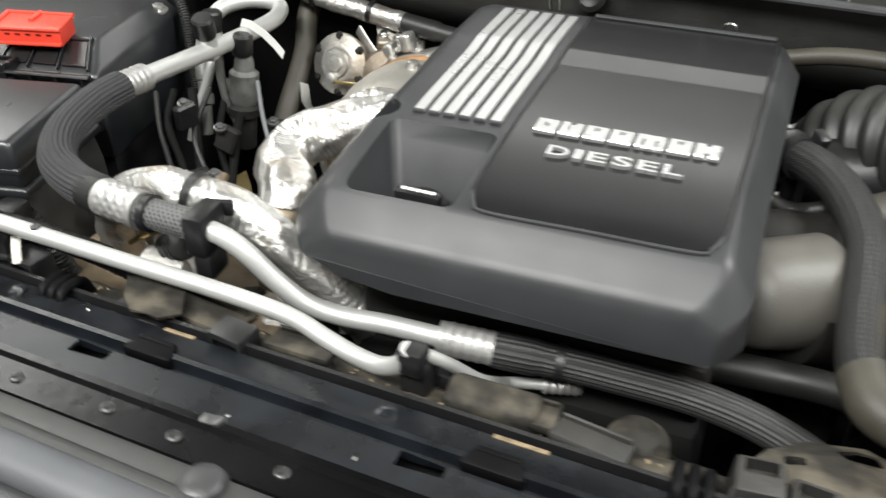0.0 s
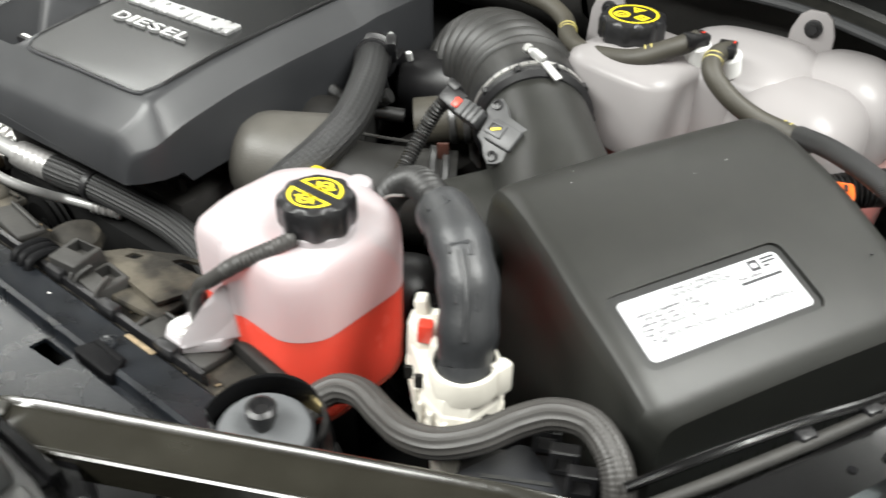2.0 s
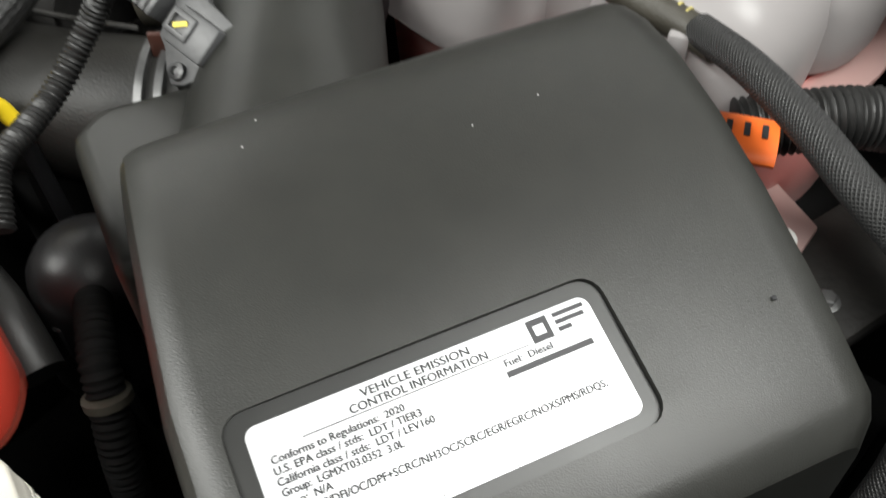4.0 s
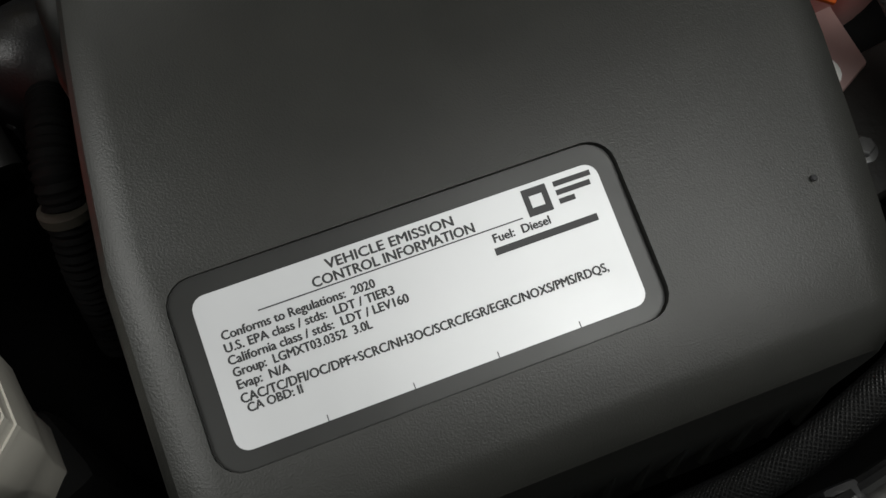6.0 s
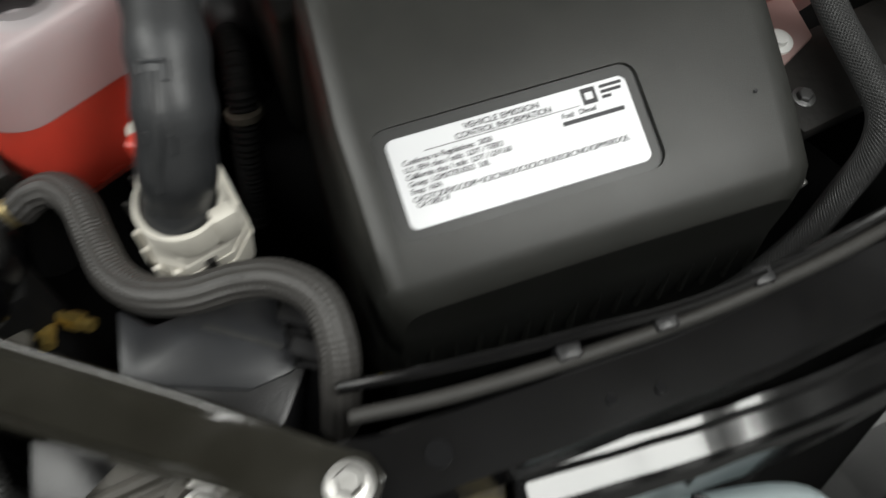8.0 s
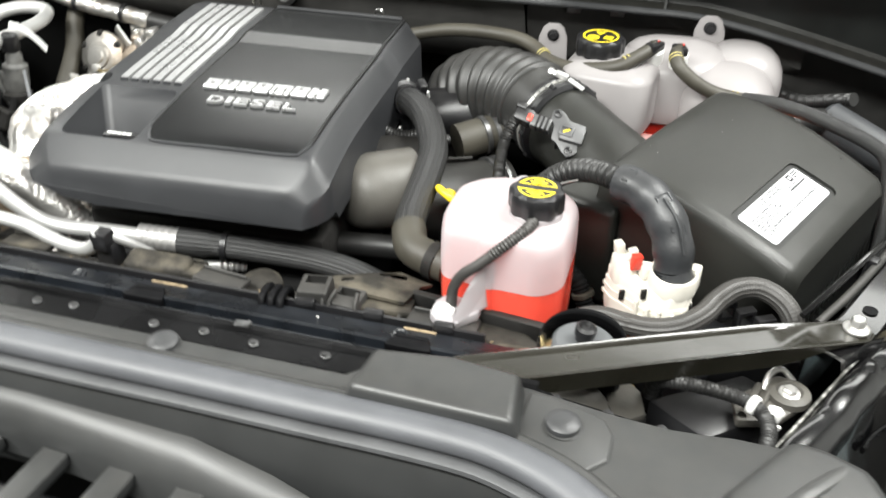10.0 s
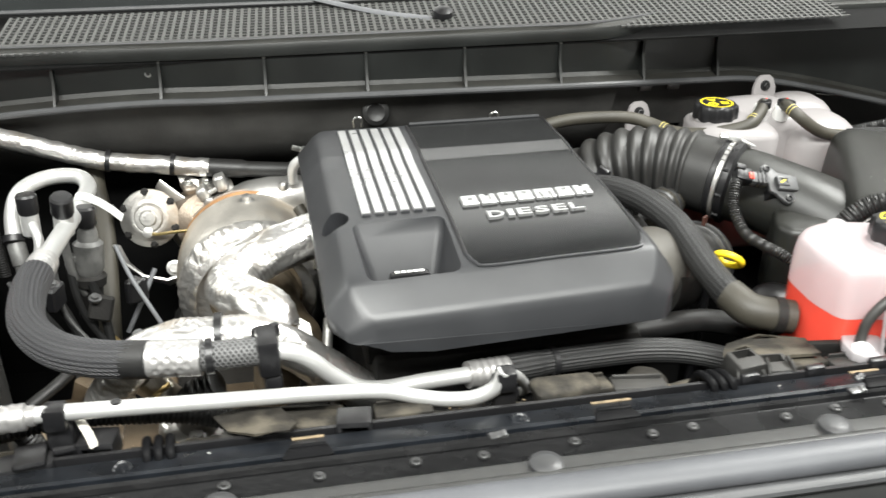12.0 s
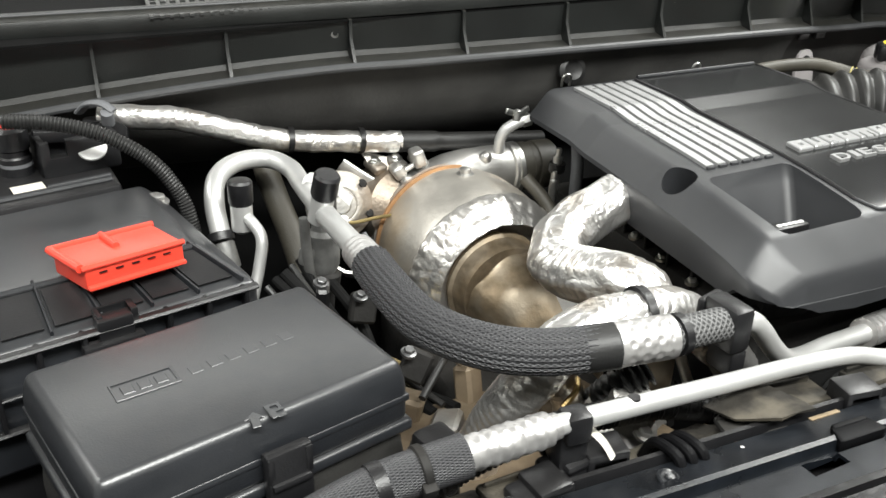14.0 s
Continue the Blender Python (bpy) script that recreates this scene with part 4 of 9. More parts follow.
cover = thing("engine_cover", "dark grey plastic engine cover with silver stripes and raised lettering", "engine cover", (-0.2, 0.78, 1.04))


def cover_tilt(x, y):
    """The cover leans down a little towards its left front corner."""
    return 0.030 * (x + 0.02) * max(0.0, 1 - (y + 0.05) / 0.38)


rings = []
for y, zt in TOP:
    shrink = 0.030 * max(0.0, 1 - (y + 0.050) / 0.05) ** 2.4 + 0.016 * max(0.0, (y - 0.385) / 0.02) ** 2
    xl, xr = -0.207 + shrink, 0.192 - 0.85 * shrink + 0.005 * max(0.0, 1 - max(0.0, y + 0.02) / 0.10)
    low = 1.048 + 0.03 * max(0, y)
    side = max(low + 0.008, min(zt - 0.003, zt - 0.028 + 0.018 * max(0.0, 1 - (y + 0.050) / 0.045)))
    left_low = low + 0.024 + (side - 0.007 - low - 0.024) * min(1.0, max(0.0, (y - 0.178) / 0.010))
    ring = [(xl + 0.004, min(side - 0.007, left_low)), (xl + 0.001, side - 0.006), (xl + 0.002, side - 0.001), (xl + 0.005, side + 0.002)]
    ring += [(xl + 0.024, zt - 0.0045), (xl + 0.030, zt - 0.001), (xl + 0.036, zt)]
    ring += [(xl + 0.036 + (xr - xl - 0.066) * k / 6, zt) for k in range(1, 7)]
    ring += [(xr - 0.025, zt - 0.001), (xr - 0.020, zt - 0.0045), (xr - 0.005, side + 0.002), (xr - 0.002, side - 0.001), (xr - 0.001, side - 0.006), (xr, low)]
    cut = lambda x: 1.0 if x < -0.168 else max(0.0, (-0.128 - x) / 0.040)
    rings.append([COVER @ Vector((x, y, max(z, 1.062 + 0.021 * cut(x) if y < 0.0 and z < 1.09 else 0.0) + cover_tilt(x, y))) for x, z in ring])
body = loft(rings)
bmesh.ops.recalc_face_normals(body, faces=body.faces[:])
pocket = loft([[COVER @ Vector((x, y, z)) for x, y in round_rect(*r, 0.010, 5)] for z, r in
               ((1.074, (-0.142, -0.069, 0.000, 0.062)), (1.098, (-0.147, -0.064, -0.003, 0.073)), (1.130, (-0.158, -0.054, -0.0065, 0.095)), (1.146, (-0.162, -0.052, -0.008, 0.104)), (1.20, (-0.164, -0.050, -0.009, 0.108)))])
dent = lathe([(-0.05, 0.017), (0.03, 0.019), (0.08, 0.021)], COVER.to_3x3() @ Vector((-0.35, -0.1, 1.0)), COVER @ Vector((-0.176, 0.122, 1.128)), 28)
part("shell", carve(body, [pocket, dent]), M_COVER, cover, sharp=28)

bm, rows = None, []
for y in [-0.004, -0.002, 0.002, 0.008, 0.016, 0.024] + [0.04 + 0.02 * k for k in range(11)] + [0.2565, 0.258, 0.2595, 0.2615, 0.2895, 0.2915, 0.293, 0.295] + [0.33, 0.36, 0.388, 0.391]:
    near = min(1.0, (y + 0.004) / 0.02)
    inset = 0.02 * (1 - math.sqrt(max(0.0, 1 - (1 - near) ** 2)))
    rows.append([COVER @ Vector((q, y, top_z(y) + cover_tilt(q, y) + 0.0018)) for q in [-0.0435 + inset + (0.2065 - 2 * inset) * k / 8 for k in range(9)]])
face = part("face_panel", strip(rows, 0.004), M_PANEL, cover, "glossy black inset panel")
for sx in (-0.0445, 0.164):
    part("panel_border", sweep([COVER @ Vector((sx, y, top_z(y) + cover_tilt(sx, y) + 0.001)) for y in (0.017, 0.06, 0.1, 0.2, 0.25, 0.2595, 0.275, 0.2915, 0.30, 0.32, 0.39)], 0.0022, 8, 0.006), M_BLACK, face)
part("panel_border", sweep([COVER @ Vector((x, y, top_z(y) + cover_tilt(x, y) + 0.001)) for x, y in ((-0.0445, 0.018), (-0.038, 0.002), (-0.024, -0.005), (0.06, -0.005), (0.145, -0.005), (0.158, 0.002), (0.164, 0.018))], 0.002, 8, 0.006), M_COVER, face)
part("rear_lip", sweep([COVER @ Vector((x, 0.392, 1.1640)) for x in (-0.04, 0.06, 0.16)], 0.0028, 8, 0.02), M_COVER, cover)
for k in range(6):
    x = -0.1415 + 0.0157 * k
    rows = [[COVER @ Vector((x + s * 0.0052, y, top_z(y) + cover_tilt(x, y) + 0.0035)) for s in (-1, -0.6, 0.6, 1)] for y in [0.1215, 0.15, 0.18, 0.21, 0.24, 0.2565, 0.258, 0.2595, 0.2615, 0.2895, 0.2915, 0.293, 0.295, 0.34, 0.3805]]
    stripe_bar = part("stripe", strip(rows, 0.005), M_SILVER, cover, "raised silver stripe")
    part("stripe_end", block((0.0104, 0.004, 0.006), COVER @ pose(x, 0.1195, top_z(0.12) + cover_tilt(x, 0.12) - 0.003), 0.001), M_COVER, stripe_bar)


def fitted_text(words, w, h, depth, bold=0.0):
    bm = text_mesh(words, 1.0, 0.0, 1.0, bold)
    xs_, ys_ = [v.co.x for v in bm.verts], [v.co.y for v in bm.verts]
    lo = Vector((min(xs_), min(ys_), 0))
    for v in bm.verts:
        v.co = Vector(((v.co.x - lo.x) / (max(xs_) - lo.x) * w, (v.co.y - lo.y) / (max(ys_) - lo.y) * h, 0))
    if depth:
        got = bmesh.ops.extrude_face_region(bm, geom=bm.faces[:])
        for v in got["geom"]:
            if isinstance(v, bmesh.types.BMVert):
                v.co.z += depth
    return bm


slope = math.degrees(math.atan2(top_z(0.12) - top_z(0.08), 0.04))
x = -0.001
for ch, w in zip("DIESEL", (0.0200, 0.0078, 0.0178, 0.0180, 0.0178, 0.0172)):
    word = fitted_text(ch, w, 0.0150, 0.0042, 0.02)
    word.transform(COVER @ pose(x, 0.0795, top_z(0.0795) + cover_tilt(x + 0.01, 0.08) + 0.0012, slope))
    part("letter", word, M_SILVER, face, "raised silver letter of the word DIESEL", sharp=20)
    x += w + 0.0041
widths = (0.0232, 0.0232, 0.0232, 0.0232, 0.0286, 0.0232, 0.0240)
x = -0.0245
for k, w in enumerate(widths):
    m = COVER @ pose(x + w / 2 - 0.001, 0.1255, top_z(0.1255) + cover_tilt(x, 0.125) + 0.0005, slope)
    bm = block((w - 0.002, 0.0215, 0.006), m, 0.0012, 1)
    if k in (0, 2, 3, 5):
        bm = carve(bm, [block((0.006, 0.006, 0.02), m @ pose(0.0, 0.004 if k else 0.0, 0.003), 0)])
    elif k == 1:
        bm = carve(bm, [block((0.006, 0.020, 0.02), m @ pose(0.0, 0.006, 0.003), 0)])
    elif k == 4:
        bm = carve(bm, [block((0.003, 0.016, 0.02), m @ pose(s, -0.006, 0.003), 0) for s in (-0.006, 0.006)])
    else:
        bm = carve(bm, [block((0.005, 0.009, 0.02), m @ pose(0, s, 0.003), 0) for s in (-0.010, 0.010)])
    part("nameplate_block", bm, M_SILVER, face, "raised silver nameplate shape")
    x += w

cap = thing("oil_filler_cap", "black plastic oil filler cap in the cover pocket", "oil cap", COVER @ Vector((-0.103, 0.032, 1.06)))
bm = lathe([(0, 0.026), (0.034, 0.026), (0.037, 0.024), (0.0375, 0.001)], (0, 0.0, 1), COVER @ Vector((-0.105, 0.036, 1.066)), 30)
part("body", bm, M_BLACK, cap)
cap_grip = part("grip", block((0.046, 0.013, 0.012), COVER @ pose(-0.105, 0.036, 1.101), 0.004), M_BLACK, cap)
for k in range(5):
    part("print_mark", block((0.0055, 0.004, 0.0012), COVER @ pose(-0.119 + 0.007 * k, 0.036, 1.1128), 0.0003, 1), M_WHITE, cap_grip, "pale unreadable print")
solid("cap_well", lathe([(-0.04, 0.034), (0.0, 0.034)], (0, 0, 1), COVER @ Vector((-0.103, 0.035, 1.066)), 20), M_DEEP, "dark filler neck under the oil cap", "filler neck")

# ---- aluminium lines across the front ----
line = thing("coolant_line", "bare aluminium line with a black hose end across the radiator", "metal pipe", (-0.5, 0.43, 1.05))
part("tube", sweep([(-0.78, 0.416, 1.094), (-0.735, 0.419, 1.0965), (-0.66, 0.4265, 1.0955), (-0.54, 0.441, 1.0825), (-0.43, 0.457, 1.0685), (-0.375, 0.4635, 1.0610), (-0.346, 0.4650, 1.0560), (-0.318, 0.4625, 1.0490), (-0.288, 0.4580, 1.0455), (-0.260, 0.4535, 1.0485), (-0.240, 0.4510, 1.0610), (-0.232, 0.4510, 1.0790)], 0.0078, 18, 0.005), M_ALU, line)
part("crimp", sweep([(-0.742, 0.4185, 1.0965), (-0.668, 0.4255, 1.0960)], lambda s, l, a: 0.0125 + 0.0005 * (math.sin(l * 700) + math.sin(6 * a + l * 200)) * (1 if 0.08 < s < 0.85 else 0) - 0.003 * (s > 0.9), 20, 0.002), M_CRIMP, line)
part("hose", sweep([(-0.740, 0.4185, 1.0965), (-0.80, 0.415, 1.092), (-0.86, 0.406, 1.080), (-0.93, 0.39, 1.062), (-1.0, 0.37, 1.045)], 0.0155, 20, 0.006), M_SLEEVE, line)
part("band", sweep([(-0.797, 0.4155, 1.0925), (-0.806, 0.4145, 1.0915)], 0.0165, 20, 0.003), M_BLACK, line)
for x, y, z in ((-0.652, 0.428, 1.093), (-0.230, 0.453, 1.070)):
    bm = block((0.024, 0.024, 0.034), pose(x, y + 0.008, z - 0.040), 0.004)
    block((0.021, 0.020, 0.024), pose(x, y, z - 0.014), 0.004, bm=bm)
    block((0.034, 0.012, 0.014), pose(x + 0.004, y + 0.024, z - 0.044), 0.003, bm=bm)
    part("clamp", bm, M_BLACK, line, "black plastic pipe clamp")
part("hose_tie", lathe([(0, 0.0158), (0.001, 0.0170), (0.006, 0.0170), (0.007, 0.0158)], (-1, -0.06, -0.06), (-0.768, 0.4175, 1.0950), 22), M_CHARCOAL, line, "dark grey cable tie")
part("tie_head", block((0.010, 0.008, 0.012), pose(-0.772, 0.403, 1.085, 20, 0, 4), 0.0015), M_CHARCOAL, line)
part("cap_plug", lathe([(0, 0.005), (0.0015, 0.0045)], (0, 0, 1), (-0.60, 0.4335, 1.0965), 12), M_BLACK, line)
part("vent_tube", sweep([(-0.226, 0.458, 1.072), (-0.210, 0.475, 1.052), (-0.195, 0.50, 1.02), (-0.190, 0.535, 0.988), (-0.180, 0.552, 0.978), (-0.131, 0.580, 0.968)], 0.0055, 14, 0.004), M_ALU, line)
part("vent_crimp", sweep([(-0.160, 0.563, 0.974), (-0.131, 0.580, 0.968)], lambda s, l, a: 0.0075 + 0.0008 * math.sin(l * 900), 16, 0.0015), M_CRIMP, line)

pipe = thing("heater_line", "aluminium line with a black braided hose and crimped ends", "metal pipe", (-0.45, 0.50, 1.05))
part("tube", sweep([(-0.49, 0.4955, 1.098), (-0.448, 0.498, 1.094), (-0.425, 0.503, 1.078), (-0.40, 0.509, 1.050), (-0.375, 0.516, 1.028), (-0.345, 0.525, 1.017), (-0.30, 0.535, 1.0145), (-0.248, 0.540, 1.0145)], 0.0095, 18, 0.005), M_ALU, pipe)
part("hose", sweep([(-0.7235, 0.678, 1.108), (-0.7215, 0.63, 1.1075), (-0.709, 0.575, 1.102), (-0.675, 0.532, 1.098), (-0.63, 0.510, 1.096), (-0.575, 0.4975, 1.098)], lambda s, l, a: 0.0185 + 0.0006 * math.cos(24 * a), 96, 0.006), M_SLEEVE, pipe)
part("hose_end", sweep([(-0.602, 0.503, 1.096), (-0.577, 0.497, 1.0985)], 0.0192, 24, 0.005), M_RUBBER, pipe)
part("crimp", sweep([(-0.579, 0.4975, 1.0985), (-0.528, 0.4935, 1.0985)], lambda s, l, a: 0.0186 - 0.0011 * max(0.0, math.sin(l * 520) * math.sin(9 * a)) ** 0.5 * (0.12 < s < 0.88), 72, 0.0012), M_CRIMP, pipe)
part("grip_sleeve", sweep([(-0.529, 0.4935, 1.0985), (-0.472, 0.4965, 1.0975)], 0.0145, 24, 0.004), M_KNURL, pipe)
part("strap", sweep([(-0.524, 0.4935, 1.0985), (-0.517, 0.494, 1.0985)], 0.018, 20, 0.003), M_BLACK, pipe)
bm = block((0.022, 0.040, 0.042), pose(-0.465, 0.501, 1.073, 0, 0, 6), 0.005)
block((0.018, 0.030, 0.026), pose(-0.462, 0.498, 1.048, 0, 0, 6), 0.004, bm=bm)
block((0.030, 0.008, 0.016), pose(-0.467, 0.524, 1.094, 0, 0, 20), 0.003, bm=bm)
part("clamp", bm, M_BLACK, pipe, "black plastic pipe clamp")
part("lower_crimp", sweep([(-0.252, 0.5395, 1.0145), (-0.200, 0.552, 1.0095)], lambda s, l, a: 0.0155 + (0.0005 * math.sin(l * 700) + 0.0005 * math.sin(9 * a)) * (0.1 < s < 0.9), 26, 0.002), M_CRIMP, pipe)
part("lower_hose", sweep([(-0.203, 0.551, 1.010), (-0.15, 0.563, 1.006), (-0.099, 0.571, 1.003), (-0.03, 0.578, 0.999), (0.03, 0.574, 0.993), (0.09, 0.555, 0.982), (0.15, 0.525, 0.962), (0.21, 0.49, 0.93), (0.24, 0.47, 0.88)], lambda s, l, a: 0.0150 + 0.0004 * math.cos(22 * a) + 0.0015 * (s < 0.08), 88, 0.006), M_STRIATED, pipe)
part("strap", sweep([(-0.150, 0.563, 1.006), (-0.143, 0.5645, 1.0055)], 0.0175, 20, 0.003), M_BLACK, pipe)
part("bend_tube", sweep([(-0.7235, 0.666, 1.108), (-0.7245, 0.72, 1.104), (-0.7265, 0.79, 1.097), (-0.7275, 0.87, 1.090), (-0.7275, 0.94, 1.086), (-0.729, 0.985, 1.087), (-0.745, 1.016, 1.090), (-0.772, 1.019, 1.093), (-0.800, 1.002, 1.094), (-0.820, 0.975, 1.088), (-0.827, 0.950, 1.068), (-0.826, 0.930, 1.040)], 0.0115, 18, 0.006), M_ALU, pipe)
part("leg_collar", lathe([(0, 0.0125), (0.001, 0.0150), (0.010, 0.0150), (0.011, 0.0125)], (0.05, -0.55, -0.8), (-0.826, 0.932, 1.042), 20), M_BLACK, pipe)
part("leg_fitting", lathe([(0.008, 0.0105), (0.012, 0.0125), (0.040, 0.0120), (0.042, 0.010), (0.060, 0.010), (0.062, 0.0125), (0.075, 0.0125), (0.077, 0.009), (0.12, 0.009)], (0.16, -0.35, -0.95), (-0.826, 0.930, 1.040), 20), M_SENSORBODY, pipe)
part("bend_crimp", sweep([(-0.7235, 0.672, 1.108), (-0.7245, 0.715, 1.1045)], lambda s, l, a: 0.0165 + (0.0005 * math.sin(l * 700) + 0.0004 * math.sin(8 * a)) * (0.1 < s < 0.9), 26, 0.002), M_CRIMP, pipe)
for at, ax in (((-0.728, 0.835, 1.108), Vector((0.15, -0.25, 1))), ((-0.800, 0.930, 1.070), Vector((0.03, 0.05, 1)))):
    valve_port = part("port", lathe([(-0.030, 0.008), (-0.026, 0.0125), (0.008, 0.0125)], ax, at, 18), M_ALU, pipe)
    part("port_cap", lathe([(0.004, 0.0125), (0.008, 0.0142), (0.030, 0.0142), (0.033, 0.012), (0.0335, 0.001)], ax, at, 20), M_BLACK, valve_port, "black valve cap")
rows = [[Vector(p) + Vector((0.0025, 0.0, 0.0055)) * k for k in (-1, 1)] for p in ((-0.732, 0.912, 1.100), (-0.727, 0.905, 1.1065), (-0.716, 0.910, 1.103), (-0.700, 0.914, 1.092), (-0.686, 0.917, 1.078), (-0.674, 0.918, 1.064))]
part("tag", strip(rows, 0.0007), M_WHITE, pipe, "blank white paper tag")
part("side_tube", sweep([(-0.800, 0.930, 1.062), (-0.792, 0.914, 1.057), (-0.785, 0.899, 1.042), (-0.792, 0.889, 1.012), (-0.806, 0.876, 0.972), (-0.816, 0.864, 0.93)], 0.0068, 14, 0.005), M_ALU, pipe)

# ---- foil-wrapped pipes ----
wrap = thing("foil_wrapped_hose", "foil wrapped hose running along the firewall", "wrapped hose", (-0.7, 1.06, 1.08))
part("foil", roughen(sweep([(-0.935, 1.066, 1.150), (-0.90, 1.058, 1.148), (-0.85, 1.055, 1.141), (-0.80, 1.058, 1.124), (-0.726, 1.064, 1.098), (-0.65, 1.066, 1.086), (-0.564, 1.062, 1.078)], lambda s, l, a: 0.0145 + 0.0003 * math.sin(l * 300 + 2 * a), 30, 0.003), 0.0015, 60), M_FOIL, wrap)
part("hose", sweep([(-0.568, 1.062, 1.078), (-0.50, 1.064, 1.070), (-0.42, 1.072, 1.060), (-0.34, 1.08, 1.050)], lambda s, l, a: 0.0125 + 0.002 * (s < 0.25), 18, 0.006), M_RUBBER, wrap)
for x in (-0.622, -0.716):
    z = 1.0845 if x > -0.7 else 1.096
    part("strap", sweep([(x, 1.065, z), (x + 0.007, 1.065, z - 0.001)], 0.0172, 20, 0.003), M_BLACK, wrap)
part("elbow", sweep([(-0.436, 1.02, 1.062), (-0.436, 1.016, 1.082), (-0.430, 1.012, 1.096), (-0.416, 1.01, 1.104), (-0.398, 1.01, 1.108)], 0.0075, 16, 0.003), M_ALU, wrap)
part("fitting_nut", lathe([(-0.006, 0.009), (0.006, 0.009)], (1, 0, 0.2), (-0.402, 1.01, 1.107), 6), M_BOLT, wrap)
for k in (-1, 1):
    part("wing", block((0.017, 0.005, 0.008), Matrix.Translation((-0.417 + 0.011 * k, 1.008, 1.117)) @ pose(0, 0, 0, 0, -22 * k, 12), 0.0015), M_BOLT, wrap)
part("wing_hub", lathe([(-0.006, 0.006), (0.006, 0.005), (0.008, 0.002)], (0, 0, 1), (-0.417, 1.008, 1.116), 12), M_BOLT, wrap)

def crinkle(r, l, a, k=1.0):
    """Radius of foil pressed round a pipe: fine folds across it, dents along it."""
    folds = math.sin(l * 820 + 3 * math.sin(2 * a) + 1.5 * math.sin(l * 60)) * max(0.0, math.sin(l * 38 + a + math.sin(3 * a))) ** 0.6
    dents = math.sin(5 * a + l * 40 + 2 * math.sin(l * 55)) + 0.7 * math.sin(9 * a - l * 70)
    return r + k * (0.0009 * folds + 0.0011 * dents)


fat = thing("turbo_oil_pipe", "thick crumpled foil wrap around a bent pipe", "wrapped pipe", (-0.47, 0.70, 1.0))
part("foil", roughen(sweep([(-0.375, 0.772, 1.094), (-0.42, 0.760, 1.090), (-0.47, 0.745, 1.080), (-0.506, 0.722, 1.068), (-0.514, 0.695, 1.060), (-0.500, 0.665, 1.061), (-0.477, 0.641, 1.064), (-0.465, 0.622, 1.058), (-0.462, 0.612, 1.047)], lambda s, l, a: crinkle(0.0290, l, a, 0.75) + (0.0025 * math.sin(7 * a) + 0.002 * math.sin(17 * a) if s > 0.985 else 0.0), 72, 0.0014), 0.0026, 32, 3.0), M_FOIL, fat)
part("pipe", sweep([(-0.468, 0.628, 1.060), (-0.463, 0.613, 1.046), (-0.462, 0.603, 1.022), (-0.466, 0.598, 0.97)], 0.0262, 22, 0.005), M_BRONZE, fat)
part("pipe_rim", lathe([(0, 0.0262), (0.001, 0.0280), (0.004, 0.0280), (0.005, 0.0262)], (0.02, -0.35, -0.9), (-0.4625, 0.610, 1.036), 24), M_BRACKET, fat)
low = thing("foil_wrapped_pipe", "crumpled foil wrapped coolant pipe below the black hose", "wrapped pipe", (-0.55, 0.56, 1.0))
part("foil", roughen(sweep([(-0.668, 0.575, 0.93), (-0.648, 0.563, 0.990), (-0.627, 0.548, 1.038), (-0.598, 0.549, 1.070), (-0.555, 0.551, 1.082), (-0.51, 0.553, 1.082), (-0.465, 0.560, 1.068), (-0.43, 0.565, 1.04), (-0.395, 0.575, 1.005), (-0.365, 0.585, 0.97), (-0.34, 0.60, 0.93)], lambda s, l, a: crinkle(0.0230, l, a, 0.45), 64, 0.0015), 0.0026, 26, 9.0), M_FOIL, low)
part("strap", sweep([(-0.520, 0.553, 1.083), (-0.512, 0.553, 1.083)], 0.026, 20, 0.003), M_BLACK, low)
part("branch", roughen(sweep([(-0.60, 0.555, 1.04), (-0.575, 0.56, 1.0), (-0.56, 0.58, 0.94)], 0.016, 20, 0.004), 0.003, 60, 4.0), M_FOIL_HOT, low)

# ---- turbocharger ----
turbo = thing("turbocharger", "turbocharger under a dimpled steel heat shield with brown heat stains", "turbocharger", (-0.53, 0.9, 0.85))
AX = Vector((0.09, -1.0, -0.02)).normalized()
TC = Vector((-0.505, 0.945, 0.945))
prof = [(-0.092, 0.060), (-0.091, 0.088), (-0.082, 0.0985), (-0.062, 0.1065), (-0.035, 0.1110), (-0.005, 0.1122), (0.022, 0.1105), (0.040, 0.1070), (0.054, 0.1010), (0.064, 0.095), (0.060, 0.090), (0.02, 0.088), (-0.02, 0.086), (-0.022, 0.002)]
part("heat_shield", roughen(lathe(prof, AX, TC, 96), 0.0012, 26, 5), M_STEEL, turbo)
pleat = [(0.036, 0.1085), (0.040, 0.1102), (0.048, 0.1085), (0.056, 0.1048), (0.063, 0.1000), (0.067, 0.0972)]
pleat = [(d + (e - d) * k / 5, r + (q - r) * k / 5) for (d, r), (e, q) in zip(pleat, pleat[1:]) for k in range(5)]
pleat += [(0.0695, 0.0965), (0.073, 0.0935), (0.076, 0.0900), (0.0785, 0.0872), (0.0795, 0.0855), (0.077, 0.0845), (0.070, 0.086), (0.055, 0.096)]
def pleats(d, a):
    ridge = max(0.0, 1.0 - abs(d - 0.051) / 0.016)
    return 1 + ridge * (0.014 * abs(math.sin(19 * a + 2.2 * math.sin(4 * a) + 60 * d)) + 0.008 * math.sin(43 * a + 3 * math.sin(5 * a) - 90 * d)) + 0.003 * math.sin(27 * a + 2 * math.sin(7 * a)) + 0.003 * math.sin(11 * a + 130 * d)


